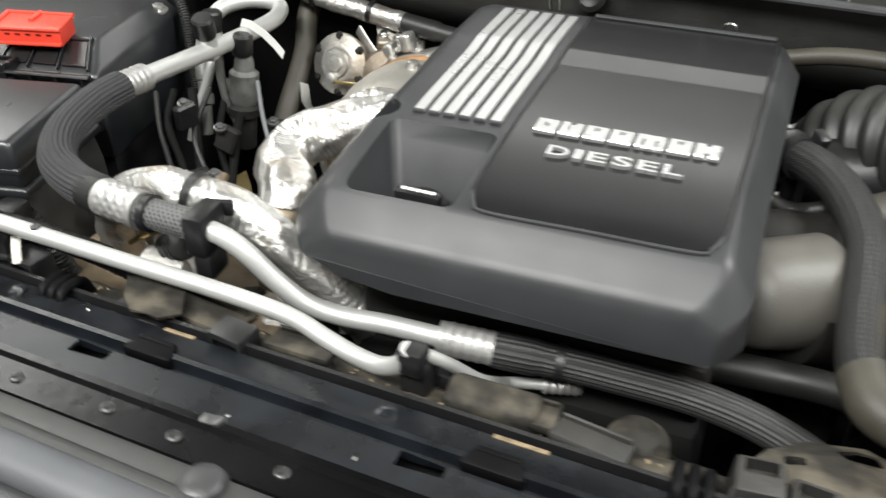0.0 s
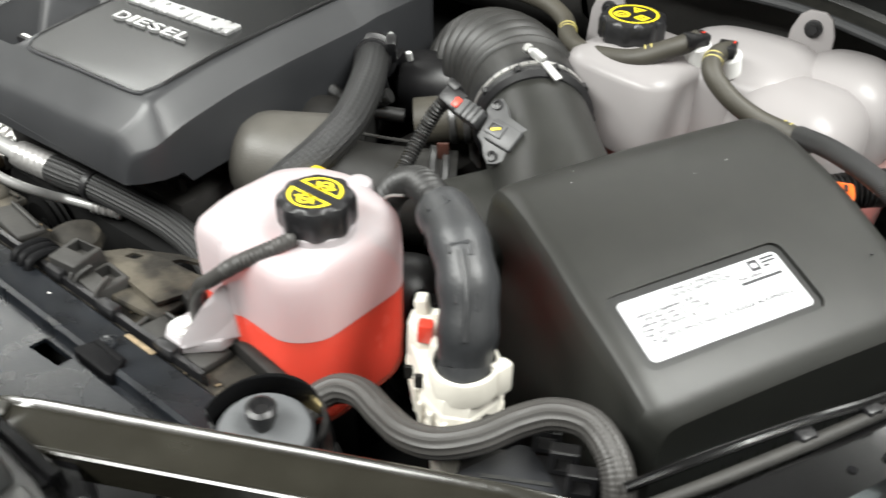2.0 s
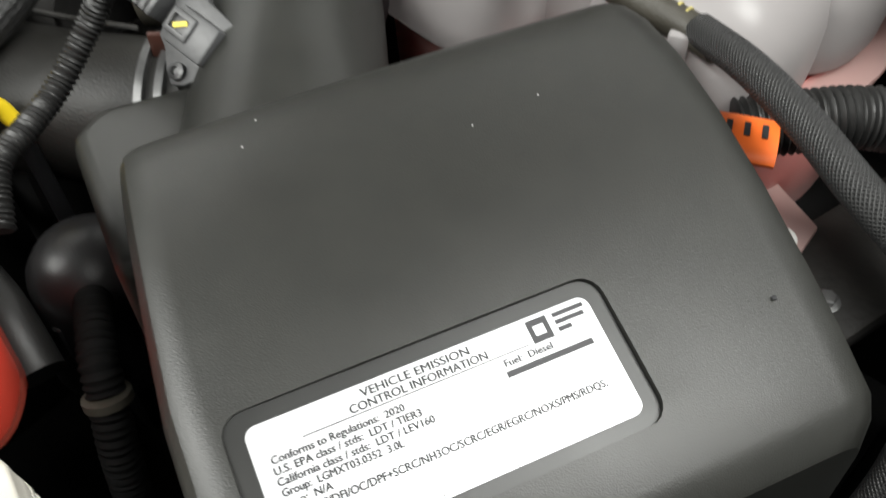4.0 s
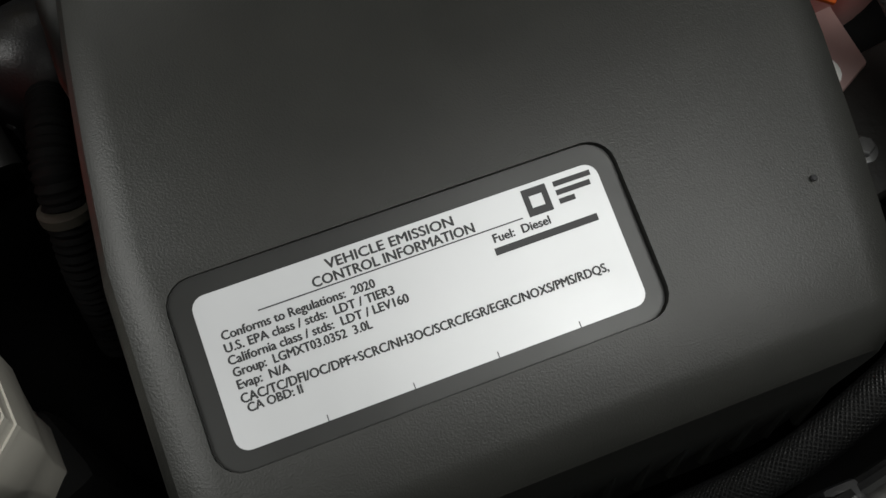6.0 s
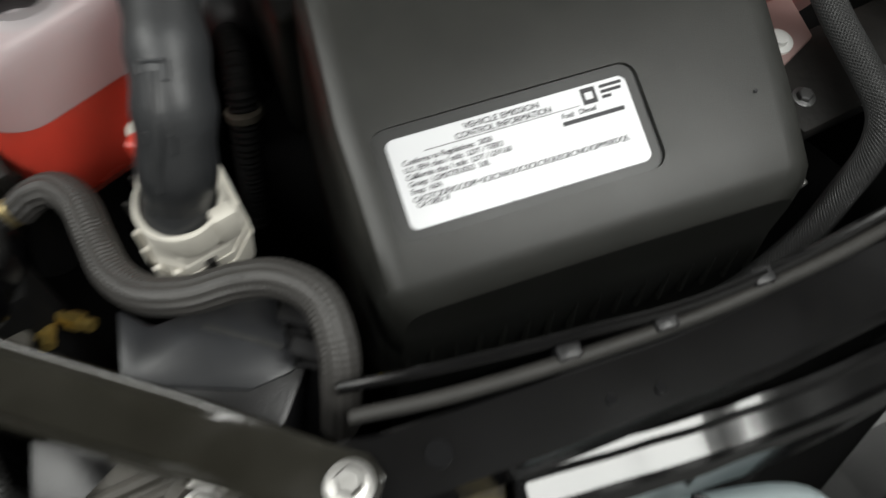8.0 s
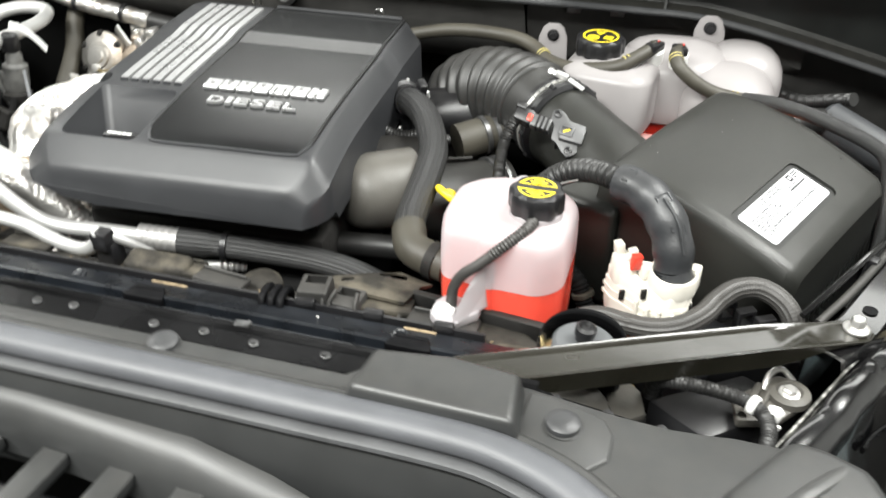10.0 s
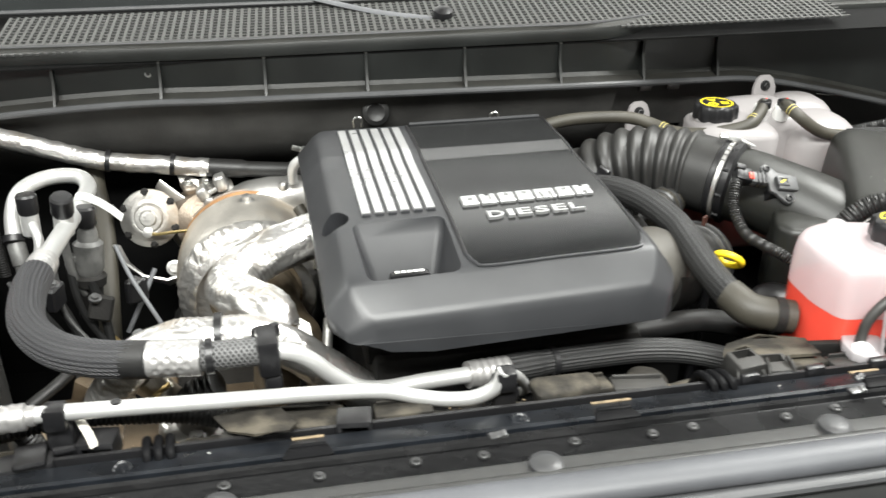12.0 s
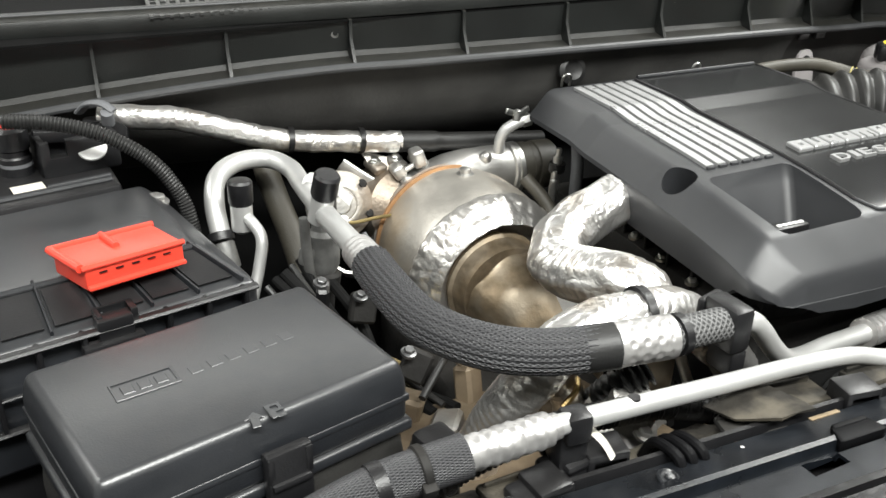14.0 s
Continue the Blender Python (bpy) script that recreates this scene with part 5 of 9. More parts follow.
part("foil_ring", roughen(lathe(pleat, AX, TC, 260, wobble=pleats), 0.0016, 80, 1), M_RINGFOIL, turbo)
part("seam", lathe([(-0.084, 0.097), (-0.082, 0.1035), (-0.076, 0.1055), (-0.074, 0.101)], AX, TC, 64), material("rusty_seam", (0.34, 0.19, 0.09), 0.6, metal=0.5, bump=0.5, vary=0.4), turbo)
shield_clamp = part("clamp_band", lathe([(-0.110, 0.088), (-0.108, 0.0985), (-0.103, 0.1015), (-0.091, 0.1030), (-0.084, 0.1055), (-0.082, 0.097)], AX, TC, 64), M_BRACKET, turbo, "pale steel clamp band")
for a, w in ((2.13, 0.020), (1.86, 0.026)):
    d = Vector((math.cos(a), 0.0, math.sin(a)))
    clamp_lug = part("clamp_lug", block((0.018, 0.024, w), Matrix.Translation(TC - AX * 0.094 + d * 0.106) @ pose(0, 0, 0, 0, 90 - math.degrees(a), 0), 0.005, 3), M_BRACKET, shield_clamp)
part("lug_screw", lathe([(-0.002, 0.0095), (0.006, 0.0095), (0.0075, 0.007), (0.008, 0.002)], AX, TC - AX * 0.084 + Vector((-0.053, 0, 0.086)), 6), M_BRACKET, shield_clamp)
part("lug_nut", lathe([(-0.03, 0.004), (-0.008, 0.004), (-0.008, 0.0075), (0.006, 0.0075), (0.007, 0.005)], (0.9, 0, 0.45), TC - AX * 0.092 + Vector((-0.030, 0, 0.110)), 12), M_BRACKET, shield_clamp)
coll = [(-0.02, 0.066), (0.042, 0.066), (0.045, 0.0685), (0.049, 0.0685), (0.052, 0.065), (0.058, 0.065), (0.061, 0.0675), (0.065, 0.0675), (0.068, 0.063), (0.078, 0.061), (0.092, 0.059)]
part("inlet_collar", roughen(lathe(coll, AX, TC, 56), 0.0006, 40), M_BRONZE, turbo)
part("downpipe", roughen(sweep([TC + AX * 0.085, TC + AX * 0.115 + Vector((0.008, 0, -0.010)), TC + AX * 0.142 + Vector((0.030, 0, -0.040)), TC + AX * 0.152 + Vector((0.050, 0, -0.095)), TC + AX * 0.150 + Vector((0.058, 0, -0.22))], lambda s_, l, a: 0.059 - 0.008 * min(1.0, l / 0.12) + 0.0030 * max(0.0, math.cos(a - 0.5)) ** 24 + 0.0030 * max(0.0, math.cos(a + 1.6)) ** 24 - 0.002 * math.exp(-((l - 0.035) / 0.008) ** 2), 64, 0.004), 0.0050, 28, 2), M_BRONZE, turbo)
part("pipe_bracket", roughen(strip([[(-0.470, 0.79, 0.965), (-0.448, 0.775, 0.972), (-0.425, 0.765, 0.960)], [(-0.468, 0.772, 0.945), (-0.445, 0.757, 0.950), (-0.420, 0.748, 0.935)]], 0.003), 0.002, 40), M_BRACKET, turbo)
part("skirt", roughen(sweep([TC + Vector((-0.065, -0.04, -0.06)), TC + Vector((-0.07, -0.08, -0.11)), TC + Vector((-0.05, -0.16, -0.18)), TC + Vector((-0.01, -0.22, -0.23))], 0.05, 20, 0.008, flat=(1, 0.5)), 0.006, 30, 6), M_BRONZE, turbo)
for y, a in ((-0.028, 1.55), (-0.028, 3.45), (-0.02, 0.35)):
    d = Vector((math.cos(a), 0, math.sin(a)))
    part("shield_bolt", lathe([(-0.004, 0.012), (0.001, 0.0115), (0.002, 0.0075), (0.008, 0.0075), (0.0095, 0.005), (0.010, 0.001)], d, TC + AX * y + d * 0.1105, 14), M_BRACKET, turbo)
comp = thing("compressor_outlet", "cast aluminium compressor housing and outlet pipe", "compressor housing", (-0.45, 1.0, 0.95))
part("pipe", roughen(sweep([(-0.555, 1.035, 1.000), (-0.50, 1.044, 1.022), (-0.45, 1.048, 1.026), (-0.405, 1.050, 1.024)], lambda s, l, a: 0.036 - 0.003 * s, 32, 0.006), 0.001, 60), M_BRACKET, comp)
part("flange", lathe([(0, 0.032), (0.003, 0.0365), (0.010, 0.0365), (0.013, 0.032)], (1, 0.06, -0.03), (-0.412, 1.050, 1.024), 32), M_BRACKET, comp)
part("coupling", lathe([(0, 0.031), (0.004, 0.0355), (0.020, 0.0355), (0.022, 0.034), (0.030, 0.034), (0.032, 0.0355), (0.06, 0.035), (0.065, 0.030)], (1, 0.06, -0.03), (-0.400, 1.0505, 1.0235), 32), M_GREYHOSE, comp)
part("band", lathe([(0, 0.0355), (0.001, 0.0372), (0.008, 0.0372), (0.009, 0.0355)], (1, 0.06, -0.03), (-0.404, 1.050, 1.0235), 32), M_BOLT, comp)
part("boss", lathe([(0, 0.010), (0.008, 0.008), (0.012, 0.0035), (0.0125, 0.001)], (0.1, -0.6, 0.8), (-0.452, 1.030, 1.050), 14), M_BRACKET, comp)
part("housing", roughen(lathe([(-0.03, 0.03), (-0.02, 0.05), (0.01, 0.058), (0.04, 0.05), (0.055, 0.03)], (0.3, -0.9, 0.2), (-0.585, 1.075, 0.985), 30), 0.003, 40), M_CAST, comp)
for k in range(3):
    p = Vector((-0.600 + 0.028 * k, 1.065 - 0.006 * k, 1.040 + 0.002 * k))
    cast_lug = part("lug", block((0.022, 0.03, 0.014), Matrix.Translation(p) @ pose(0, 0, 0, 20, 10 * k, 25), 0.005, 3), M_CAST, comp)
    part("lug_bolt", hex_bolt(p + Vector((0, -0.002, 0.014)), (0, -0.3, 1), 0.006), M_BOLT, cast_lug)

stand = thing("hose_standoff", "steel studs and grey hoses beside the engine cover", "bracket", (-0.38, 0.95, 1.0))
for k, (x, y, z, r_) in enumerate(((-0.372, 0.968, 1.065, 0.006), (-0.392, 0.940, 1.045, 0.005), (-0.382, 0.955, 1.035, 0.004))):
    part("stud", lathe([(-0.10, r_), (0, r_), (0.002, r_ * 0.6), (0.012, r_ * 0.6)], (0.05, -0.05, 1), (x, y, z), 12), M_BRACKET, stand)
part("collar", lathe([(0, 0.011), (0.012, 0.011)], (0.05, -0.05, 1), (-0.373, 0.968, 1.045), 14), M_RUBBER, stand)
part("grey_hose", sweep([(-0.355, 0.985, 1.092), (-0.352, 0.975, 1.098), (-0.350, 0.962, 1.090), (-0.352, 0.95, 1.06), (-0.358, 0.94, 1.02), (-0.360, 0.93, 0.98)], 0.0085, 14, 0.005), M_SEAL, stand)
part("plate", block((0.028, 0.006, 0.07), pose(-0.352, 0.86, 1.045, 6, 0, 12), 0.003), M_BRACKET, stand)
part("block", block((0.05, 0.10, 0.06), pose(-0.37, 0.93, 0.95), 0.006), M_CHARCOAL, stand)
act = thing("wastegate_actuator", "round cast wastegate actuator with a brass link rod", "actuator", (-0.66, 0.96, 0.96))
AA = Vector((-0.05, -0.9, 0.35))
AP = Vector((-0.659, 1.031, 1.011))
actuator_body = part("body", lathe([(-0.045, 0.030), (-0.02, 0.040), (-0.004, 0.045), (0.002, 0.045), (0.004, 0.042), (0.006, 0.033), (0.008, 0.031), (0.010, 0.024), (0.0095, 0.022), (0.013, 0.020), (0.0135, 0.013), (0.016, 0.011), (0.0165, 0.002)], AA, AP, 40), M_CAST, act)
for k in range(6):
    a = 0.4 + math.pi / 3 * k
    s_ = AA.normalized().cross(Vector((0, 0, 1))).normalized()
    u_ = s_.cross(AA.normalized())
    p = AP + AA.normalized() * 0.003 + (s_ * math.cos(a) + u_ * math.sin(a)) * 0.040
    part("screw", hex_bolt(p, AA, 0.0045, 0.005), M_CHARCOAL, actuator_body)
part("rod", sweep([(-0.661, 1.008, 0.997), (-0.647, 1.004, 0.995), (-0.62, 1.0, 0.999), (-0.585, 0.99, 1.005)], 0.0024, 10, 0.006), material("brass_rod", (0.6, 0.47, 0.22), 0.35, metal=1.0), act)
part("pivot_eye", lathe([(-0.004, 0.008), (0.003, 0.008), (0.004, 0.004)], AA, (-0.661, 1.008, 0.997), 18), M_BRACKET, actuator_body)
part("bracket", roughen(strip([[(-0.712, 1.0, 0.985), (-0.70, 0.985, 0.965), (-0.67, 0.97, 0.945), (-0.635, 0.965, 0.938), (-0.60, 0.97, 0.945)], [(-0.705, 1.01, 0.978), (-0.692, 0.995, 0.955), (-0.665, 0.985, 0.93), (-0.635, 0.98, 0.922), (-0.605, 0.985, 0.93)]], 0.003), 0.001, 30), M_BRACKET, act)
part("arm", sweep([(-0.646, 1.068, 1.052), (-0.630, 1.060, 1.040), (-0.604, 1.048, 1.022), (-0.583, 1.042, 1.008)], lambda s, l, a: 0.0105, 16, 0.004, flat=(0.30, 1.0)), M_BRACKET, act)
part("arm_plate", roughen(strip([[(-0.618, 1.070, 1.068), (-0.590, 1.066, 1.060), (-0.562, 1.056, 1.050)], [(-0.606, 1.058, 1.046), (-0.584, 1.050, 1.036), (-0.566, 1.046, 1.030)]], 0.004), 0.0015, 40), M_CAST, act)
part("bracket_bolt", hex_bolt((-0.626, 0.985, 0.945), (0.0, -0.9, 0.4), 0.008, 0.007), M_BRACKET, act)

# ---- dark pipes and cables in the depth between battery and engine ----
random.seed(3)
PIPES = [([(-0.746, 1.112, 1.082), (-0.745, 1.096, 1.070), (-0.742, 1.075, 1.045), (-0.735, 1.055, 1.015), (-0.728, 1.020, 0.985), (-0.724, 0.985, 0.955), (-0.722, 0.95, 0.915), (-0.722, 0.92, 0.86)], 0.0165, M_GREYHOSE, "olive grey rubber heater hose"),
         ([(-0.677, 0.86, 1.050), (-0.660, 0.84, 1.012), (-0.637, 0.82, 0.974), (-0.615, 0.81, 0.93)], 0.003, M_SEAL, "thin grey vacuum pipe"),
         ([(-0.640, 0.91, 0.985), (-0.661, 0.89, 0.945), (-0.685, 0.88, 0.90)], 0.0035, M_SEAL, "thin grey vacuum pipe"),
         ([(-0.68, 0.66, 0.96), (-0.64, 0.70, 0.975), (-0.60, 0.78, 0.93)], 0.004, M_RUBBER, "thin black rubber cable"),
         ([(-0.74, 0.60, 0.98), (-0.71, 0.66, 0.98), (-0.70, 0.76, 0.96)], 0.007, M_RUBBER, "thick black rubber cable")]
PIPES += [
         ([(-0.40, 0.66, 1.03), (-0.405, 0.63, 0.98), (-0.395, 0.60, 0.92)], 0.006, M_BRACKET, "steel pipe beside the engine"),
         ([(-0.43, 0.95, 1.05), (-0.41, 0.92, 1.02), (-0.405, 0.88, 0.98)], 0.009, M_GREYHOSE, "grey hose beside the cover"),
         ([(-0.80, 0.435, 1.045), (-0.72, 0.448, 1.062), (-0.66, 0.456, 1.067), (-0.60, 0.462, 1.062), (-0.54, 0.468, 1.050), (-0.47, 0.475, 1.02)], 0.0105, M_RUBBER, "black corrugated cable sleeve")]
for pts, r, mat, label in PIPES:
    ribs = "corrugated" in label
    solid("cable" if "cable" in label else "pipe", sweep(pts, ribbed(r, 0.001, 0.005) if ribs else r, 14, 0.0015 if ribs else 0.006), mat, label, "cable" if "cable" in label else "pipe")
valve = thing("pressure_valve", "grey metal refrigerant valve with a black cap and plug", "valve", (-0.72, 0.88, 0.94))
part("cap", lathe([(0, 0.012), (0.004, 0.0145), (0.026, 0.014), (0.029, 0.011)], (0.1, 0.1, 1), (-0.716, 0.884, 1.070), 18), M_BLACK, valve)
part("body", lathe([(0, 0.016), (0.01, 0.020), (0.045, 0.020), (0.05, 0.014), (0.062, 0.013), (0.07, 0.010)], (0.1, 0.1, 1), (-0.722, 0.880, 1.0), 22), M_SENSORBODY, valve)
part("collar", lathe([(0, 0.022), (0.012, 0.023), (0.016, 0.018)], (0.1, 0.1, 1), (-0.724, 0.879, 0.985), 22), M_CHARCOAL, valve)
part("stem", lathe([(0, 0.017), (0.05, 0.017)], (0.1, 0.1, 1), (-0.729, 0.876, 0.936), 18), M_CHARCOAL, valve)
part("side_plug", block((0.016, 0.014, 0.020), pose(-0.742, 0.872, 1.015, 0, 10, 20), 0.003), M_SENSORBODY, valve)
part("side_tube", sweep([(-0.742, 0.868, 1.075), (-0.742, 0.865, 1.04), (-0.738, 0.866, 1.0), (-0.728, 0.868, 0.975)], 0.006, 12, 0.004), M_SENSORBODY, valve)
harness = thing("engine_harness", "bundle of black taped engine wires beside the battery", "cable", (-0.74, 0.75, 0.95))
for k in range(6):
    j = [random.uniform(-0.012, 0.012) for _ in range(8)]
    part("wire", sweep([(-0.800 + 0.013 * k, 0.800 + 0.02 * k, 1.035 - 0.004 * k), (-0.765 + 0.011 * k + j[0], 0.765 + 0.012 * k + j[1], 1.005 - 0.008 * k + j[2]), (-0.725 + 0.010 * k + j[3], 0.720 + 0.010 * k + j[4], 0.970 - 0.01 * k + j[5]), (-0.69 + 0.012 * k + j[6], 0.68, 0.92 + j[7])], 0.0036 + 0.0014 * (k % 3), 10, 0.006), (M_RUBBER, M_DEEP, M_DEEP)[k % 3], harness)
for k, (x, y, z) in enumerate(((-0.70, 0.80, 1.0), (-0.66, 0.86, 0.99), (-0.745, 0.79, 1.03), (-0.63, 0.70, 1.0), (-0.68, 0.70, 0.985))):
    wire_bracket = part("bracket", block((0.030, 0.014, 0.034), pose(x, y, z - 0.03, 12 * k - 20, 15 - 9 * k, 37 * k), 0.003, 1), (M_CHARCOAL, M_BLACK, M_BLACK, M_BROWN, M_CHARCOAL)[k], harness)
    part("fixing_bolt", hex_bolt((x, y, z + 0.004), (0.2, -0.2, 1), 0.0055), M_DULLBOLT, wire_bracket)
front_cast = thing("pump_casting", "grey cast pump housing with bolts under the foil pipe", "casting", (-0.50, 0.55, 0.95))
part("body", roughen(lathe([(-0.06, 0.035), (-0.01, 0.040), (0.0, 0.036), (0.008, 0.024), (0.03, 0.022)], (0.2, -0.4, 1), (-0.545, 0.520, 1.0), 26), 0.002, 50), M_CAST, front_cast)
for k in range(4):
    part("bolt", hex_bolt((-0.545 + 0.028 * math.cos(1.6 * k), 0.518 + 0.028 * math.sin(1.6 * k), 1.006), (0.2, -0.4, 1), 0.006), M_BRACKET, front_cast)
part("corrugated_boot", sweep([(-0.56, 0.545, 1.0), (-0.545, 0.53, 1.03), (-0.52, 0.525, 1.045)], ribbed(0.013, 0.003, 0.007), 20, 0.0014), M_RUBBER, front_cast)
part("copper_edge", sweep([(-0.60, 0.53, 1.02), (-0.585, 0.535, 1.03), (-0.575, 0.55, 1.03)], 0.003, 8, 0.003), material("copper_edge", (0.5, 0.36, 0.16), 0.35, metal=1.0), front_cast)
low_mass = thing("engine_side_clutter", "dim brown grimy castings and brackets below the turbocharger", "engine castings", (-0.6, 0.75, 0.61))
part("manifold", roughen(block((0.20, 0.36, 0.30), pose(-0.53, 0.80, 0.60), 0.03, 3), 0.01, 20), M_CHARCOAL, low_mass)
part("tray", roughen(block((0.30, 0.22, 0.02), pose(-0.60, 0.60, 0.91, -8, 6, 10), 0.006), 0.006, 18), M_BROWN, low_mass)
part("gold_shield", roughen(strip([[(-0.690, 0.825, 0.930), (-0.672, 0.810, 0.922), (-0.652, 0.792, 0.912)], [(-0.694, 0.765, 0.932), (-0.676, 0.755, 0.924), (-0.656, 0.745, 0.914)], [(-0.698, 0.700, 0.925), (-0.680, 0.700, 0.920), (-0.662, 0.700, 0.912)]], 0.002), 0.010, 55, 8), foil_material("gold_foil", (0.34, 0.26, 0.12), 0.45, 50, 0.32, (0.16, 0.11, 0.05)), low_mass, "crumpled gold heat shield")
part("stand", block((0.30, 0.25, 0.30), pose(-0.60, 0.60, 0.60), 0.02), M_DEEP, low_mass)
for k in range(7):
    part("bracket", block((random.uniform(0.02, 0.05), random.uniform(0.02, 0.05), random.uniform(0.02, 0.06)), pose(-0.70 + 0.045 * k, random.uniform(0.56, 0.70), 0.90, random.uniform(-15, 15), random.uniform(-15, 15), random.uniform(0, 90)), 0.004, 1), random.choice((M_CHARCOAL, M_BROWN, M_CAST, M_BROWN)), low_mass)

# ---- battery and fuse box ----
def quad_box(corners, z_top, z_rim, z_low, flare, bevel, inset=0.006):
    """A lid over four plan corners: flat top, sloping flanks, straight skirt."""
    cx = sum(c[0] for c in corners) / 4
    cy = sum(c[1] for c in corners) / 4
    grow = lambda k: [(cx + (x - cx) * k, cy + (y - cy) * k) for x, y in corners]
    bm = bmesh.new()
    levels = [(grow(flare), z_low), (grow(flare), z_rim), (grow(1.0), z_top)]
    vs = [[bm.verts.new((x, y, z)) for x, y in pts] for pts, z in levels]
    bm.faces.new(vs[0][::-1])
    bm.faces.new(vs[-1])
    for a, b in zip(vs, vs[1:]):
        for i in range(4):
            bm.faces.new((a[i], a[(i + 1) % 4], b[(i + 1) % 4], b[i]))
    bmesh.ops.recalc_face_normals(bm, faces=bm.faces[:])
    bmesh.ops.bevel(bm, geom=bm.edges[:], offset=bevel, segments=3, profile=0.5, affect="EDGES", clamp_overlap=True)
    return bm


fuse = thing("fuse_box", "black plastic fuse box with a smooth lid and side latches", "fuse box", (-0.88, 0.57, 0.62))
LID = [(-0.746, 0.532), (-0.789, 0.677), (-1.012, 0.614), (-0.966, 0.467)]
fuse_lid = part("lid", quad_box(LID, 1.101, 1.083, 1.046, 1.045, 0.006), M_LID, fuse, "smooth black lid")
part("rim", quad_box(LID, 1.048, 1.046, 1.036, 1.07, 0.002), M_LID, fuse)
part("base", quad_box(LID, 1.037, 1.0, 0.60, 1.04, 0.004), M_DUSTY, fuse)
px, py = LID[0][0] + (LID[3][0] - LID[0][0]) * 0.455, LID[0][1] + (LID[3][1] - LID[0][1]) * 0.455
bm = block((0.036, 0.010, 0.062), pose(px + 0.002, py - 0.012, 1.016, 0, 0, 15.3), 0.003)
block((0.030, 0.012, 0.006), pose(px + 0.002, py - 0.014, 1.048, 0, 0, 15.3), 0.0015, bm=bm)
block((0.006, 0.012, 0.022), pose(px - 0.012, py - 0.015, 1.054, 0, 0, 15.3), 0.0015, bm=bm)
block((0.006, 0.012, 0.022), pose(px + 0.016, py - 0.008, 1.054, 0, 0, 15.3), 0.0015, bm=bm)
part("latch", bm, M_BLACK, fuse)
part("lid_seam", quad_box(LID, 1.072, 1.070, 1.064, 1.052, 0.001), M_LID, fuse)
part("arrow_mark", prism([(x + 0.026, y - 0.015) for x, y in ((-0.892, 0.504), (-0.886, 0.504), (-0.886, 0.514), (-0.882, 0.514), (-0.889, 0.522), (-0.896, 0.514), (-0.892, 0.514))], 1.1005, 1.1016, 0.0003, 1), M_LID, fuse_lid, "moulded arrow mark")
part("letter_mark", carve(block((0.011, 0.016, 0.0014), pose(-0.848, 0.503, 1.1009, 0, 0, 15), 0.0003, 1), [block((0.005, 0.004, 0.01), pose(-0.8485, 0.506, 1.101, 0, 0, 15), 0), block((0.008, 0.006, 0.01), pose(-0.8435, 0.499, 1.101, 0, 0, 15), 0)]), M_LID, fuse_lid)
part("logo_frame", carve(block((0.047, 0.023, 0.0012), pose(-0.930, 0.567, 1.1008, 0, 0, 14), 0.0004, 1), [block((0.043, 0.019, 0.01), pose(-0.930, 0.567, 1.1011, 0, 0, 14), 0)]), M_LID, fuse_lid, "moulded logo outline")
for k in range(3):
    part("moulded_bar", block((0.009, 0.011, 0.0010), pose(-0.942 + 0.012 * k, 0.564 + 0.003 * k, 1.1008, 0, 0, 14), 0.0005, 1), M_LID, fuse_lid, "moulded unreadable logo bar")
for k in range(6):
    part("moulded_bar", block((0.010, 0.011, 0.0009), pose(-0.893 + 0.0145 * k, 0.574 + 0.0044 * k, 1.1007, 0, 0, 17), 0.0005, 1), M_LID, fuse_lid, "moulded unreadable logo bar")
part("side_bracket", block((0.03, 0.03, 0.03), pose(-0.728, 0.50, 1.02, 0, 0, 15), 0.005), M_BLACK, fuse)
part("loom_end", sweep([(-0.735, 0.515, 1.03), (-0.715, 0.52, 1.0), (-0.705, 0.53, 0.94)], ribbed(0.011, 0.001, 0.005), 16, 0.0015), M_RUBBER, fuse)

bat = thing("battery", "black car battery under a ribbed plastic cover", "battery", (-1.0, 0.82, 0.62))
TOPQ = [(-0.868, 0.754), (-0.907, 0.921), (-1.19, 0.850), (-1.16, 0.681)]
RIMQ = [(-0.822, 0.697), (-0.886, 0.930), (-1.20, 0.855), (-1.18, 0.607)]
bm = loft([[(x, y, 0.98) for x, y in RIMQ], [(x, y, 1.097) for x, y in RIMQ], [(x, y, 1.118) for x, y in TOPQ]])
bmesh.ops.recalc_face_normals(bm, faces=bm.faces[:])
bmesh.ops.bevel(bm, geom=bm.edges[:], offset=0.005, segments=3, profile=0.5, affect="EDGES", clamp_overlap=True)
battery_cover = part("cover", bm, M_LID, bat, "ribbed black plastic cover")
part("case", prism([(-0.84, 0.71), (-0.90, 0.92), (-1.18, 0.85), (-1.16, 0.63)], 0.60, 0.985, 0.004), M_BLACK, bat)
fa, fb_ = Vector((-0.824, 0.692)), Vector((-1.18, 0.603))
fd = (fb_ - fa).normalized()
for k in range(10):
    q = fa + fd * (0.012 + 0.036 * k)
    part("tray_rib", block((0.0045, 0.014, 0.070), pose(q.x, q.y, 1.028, 0, 0, 14), 0.0012, 1), M_BLACK, bat)
for z, r_ in ((1.098, 0.0050), (1.060, 0.0025), (1.028, 0.0050)):
    part("tray_rail", sweep([(fa.x, fa.y - 0.004, z), (fb_.x, fb_.y - 0.004, z)], r_ * 0.8, 8, 0.02, flat=(1.2, 0.7)), M_BLACK, bat)
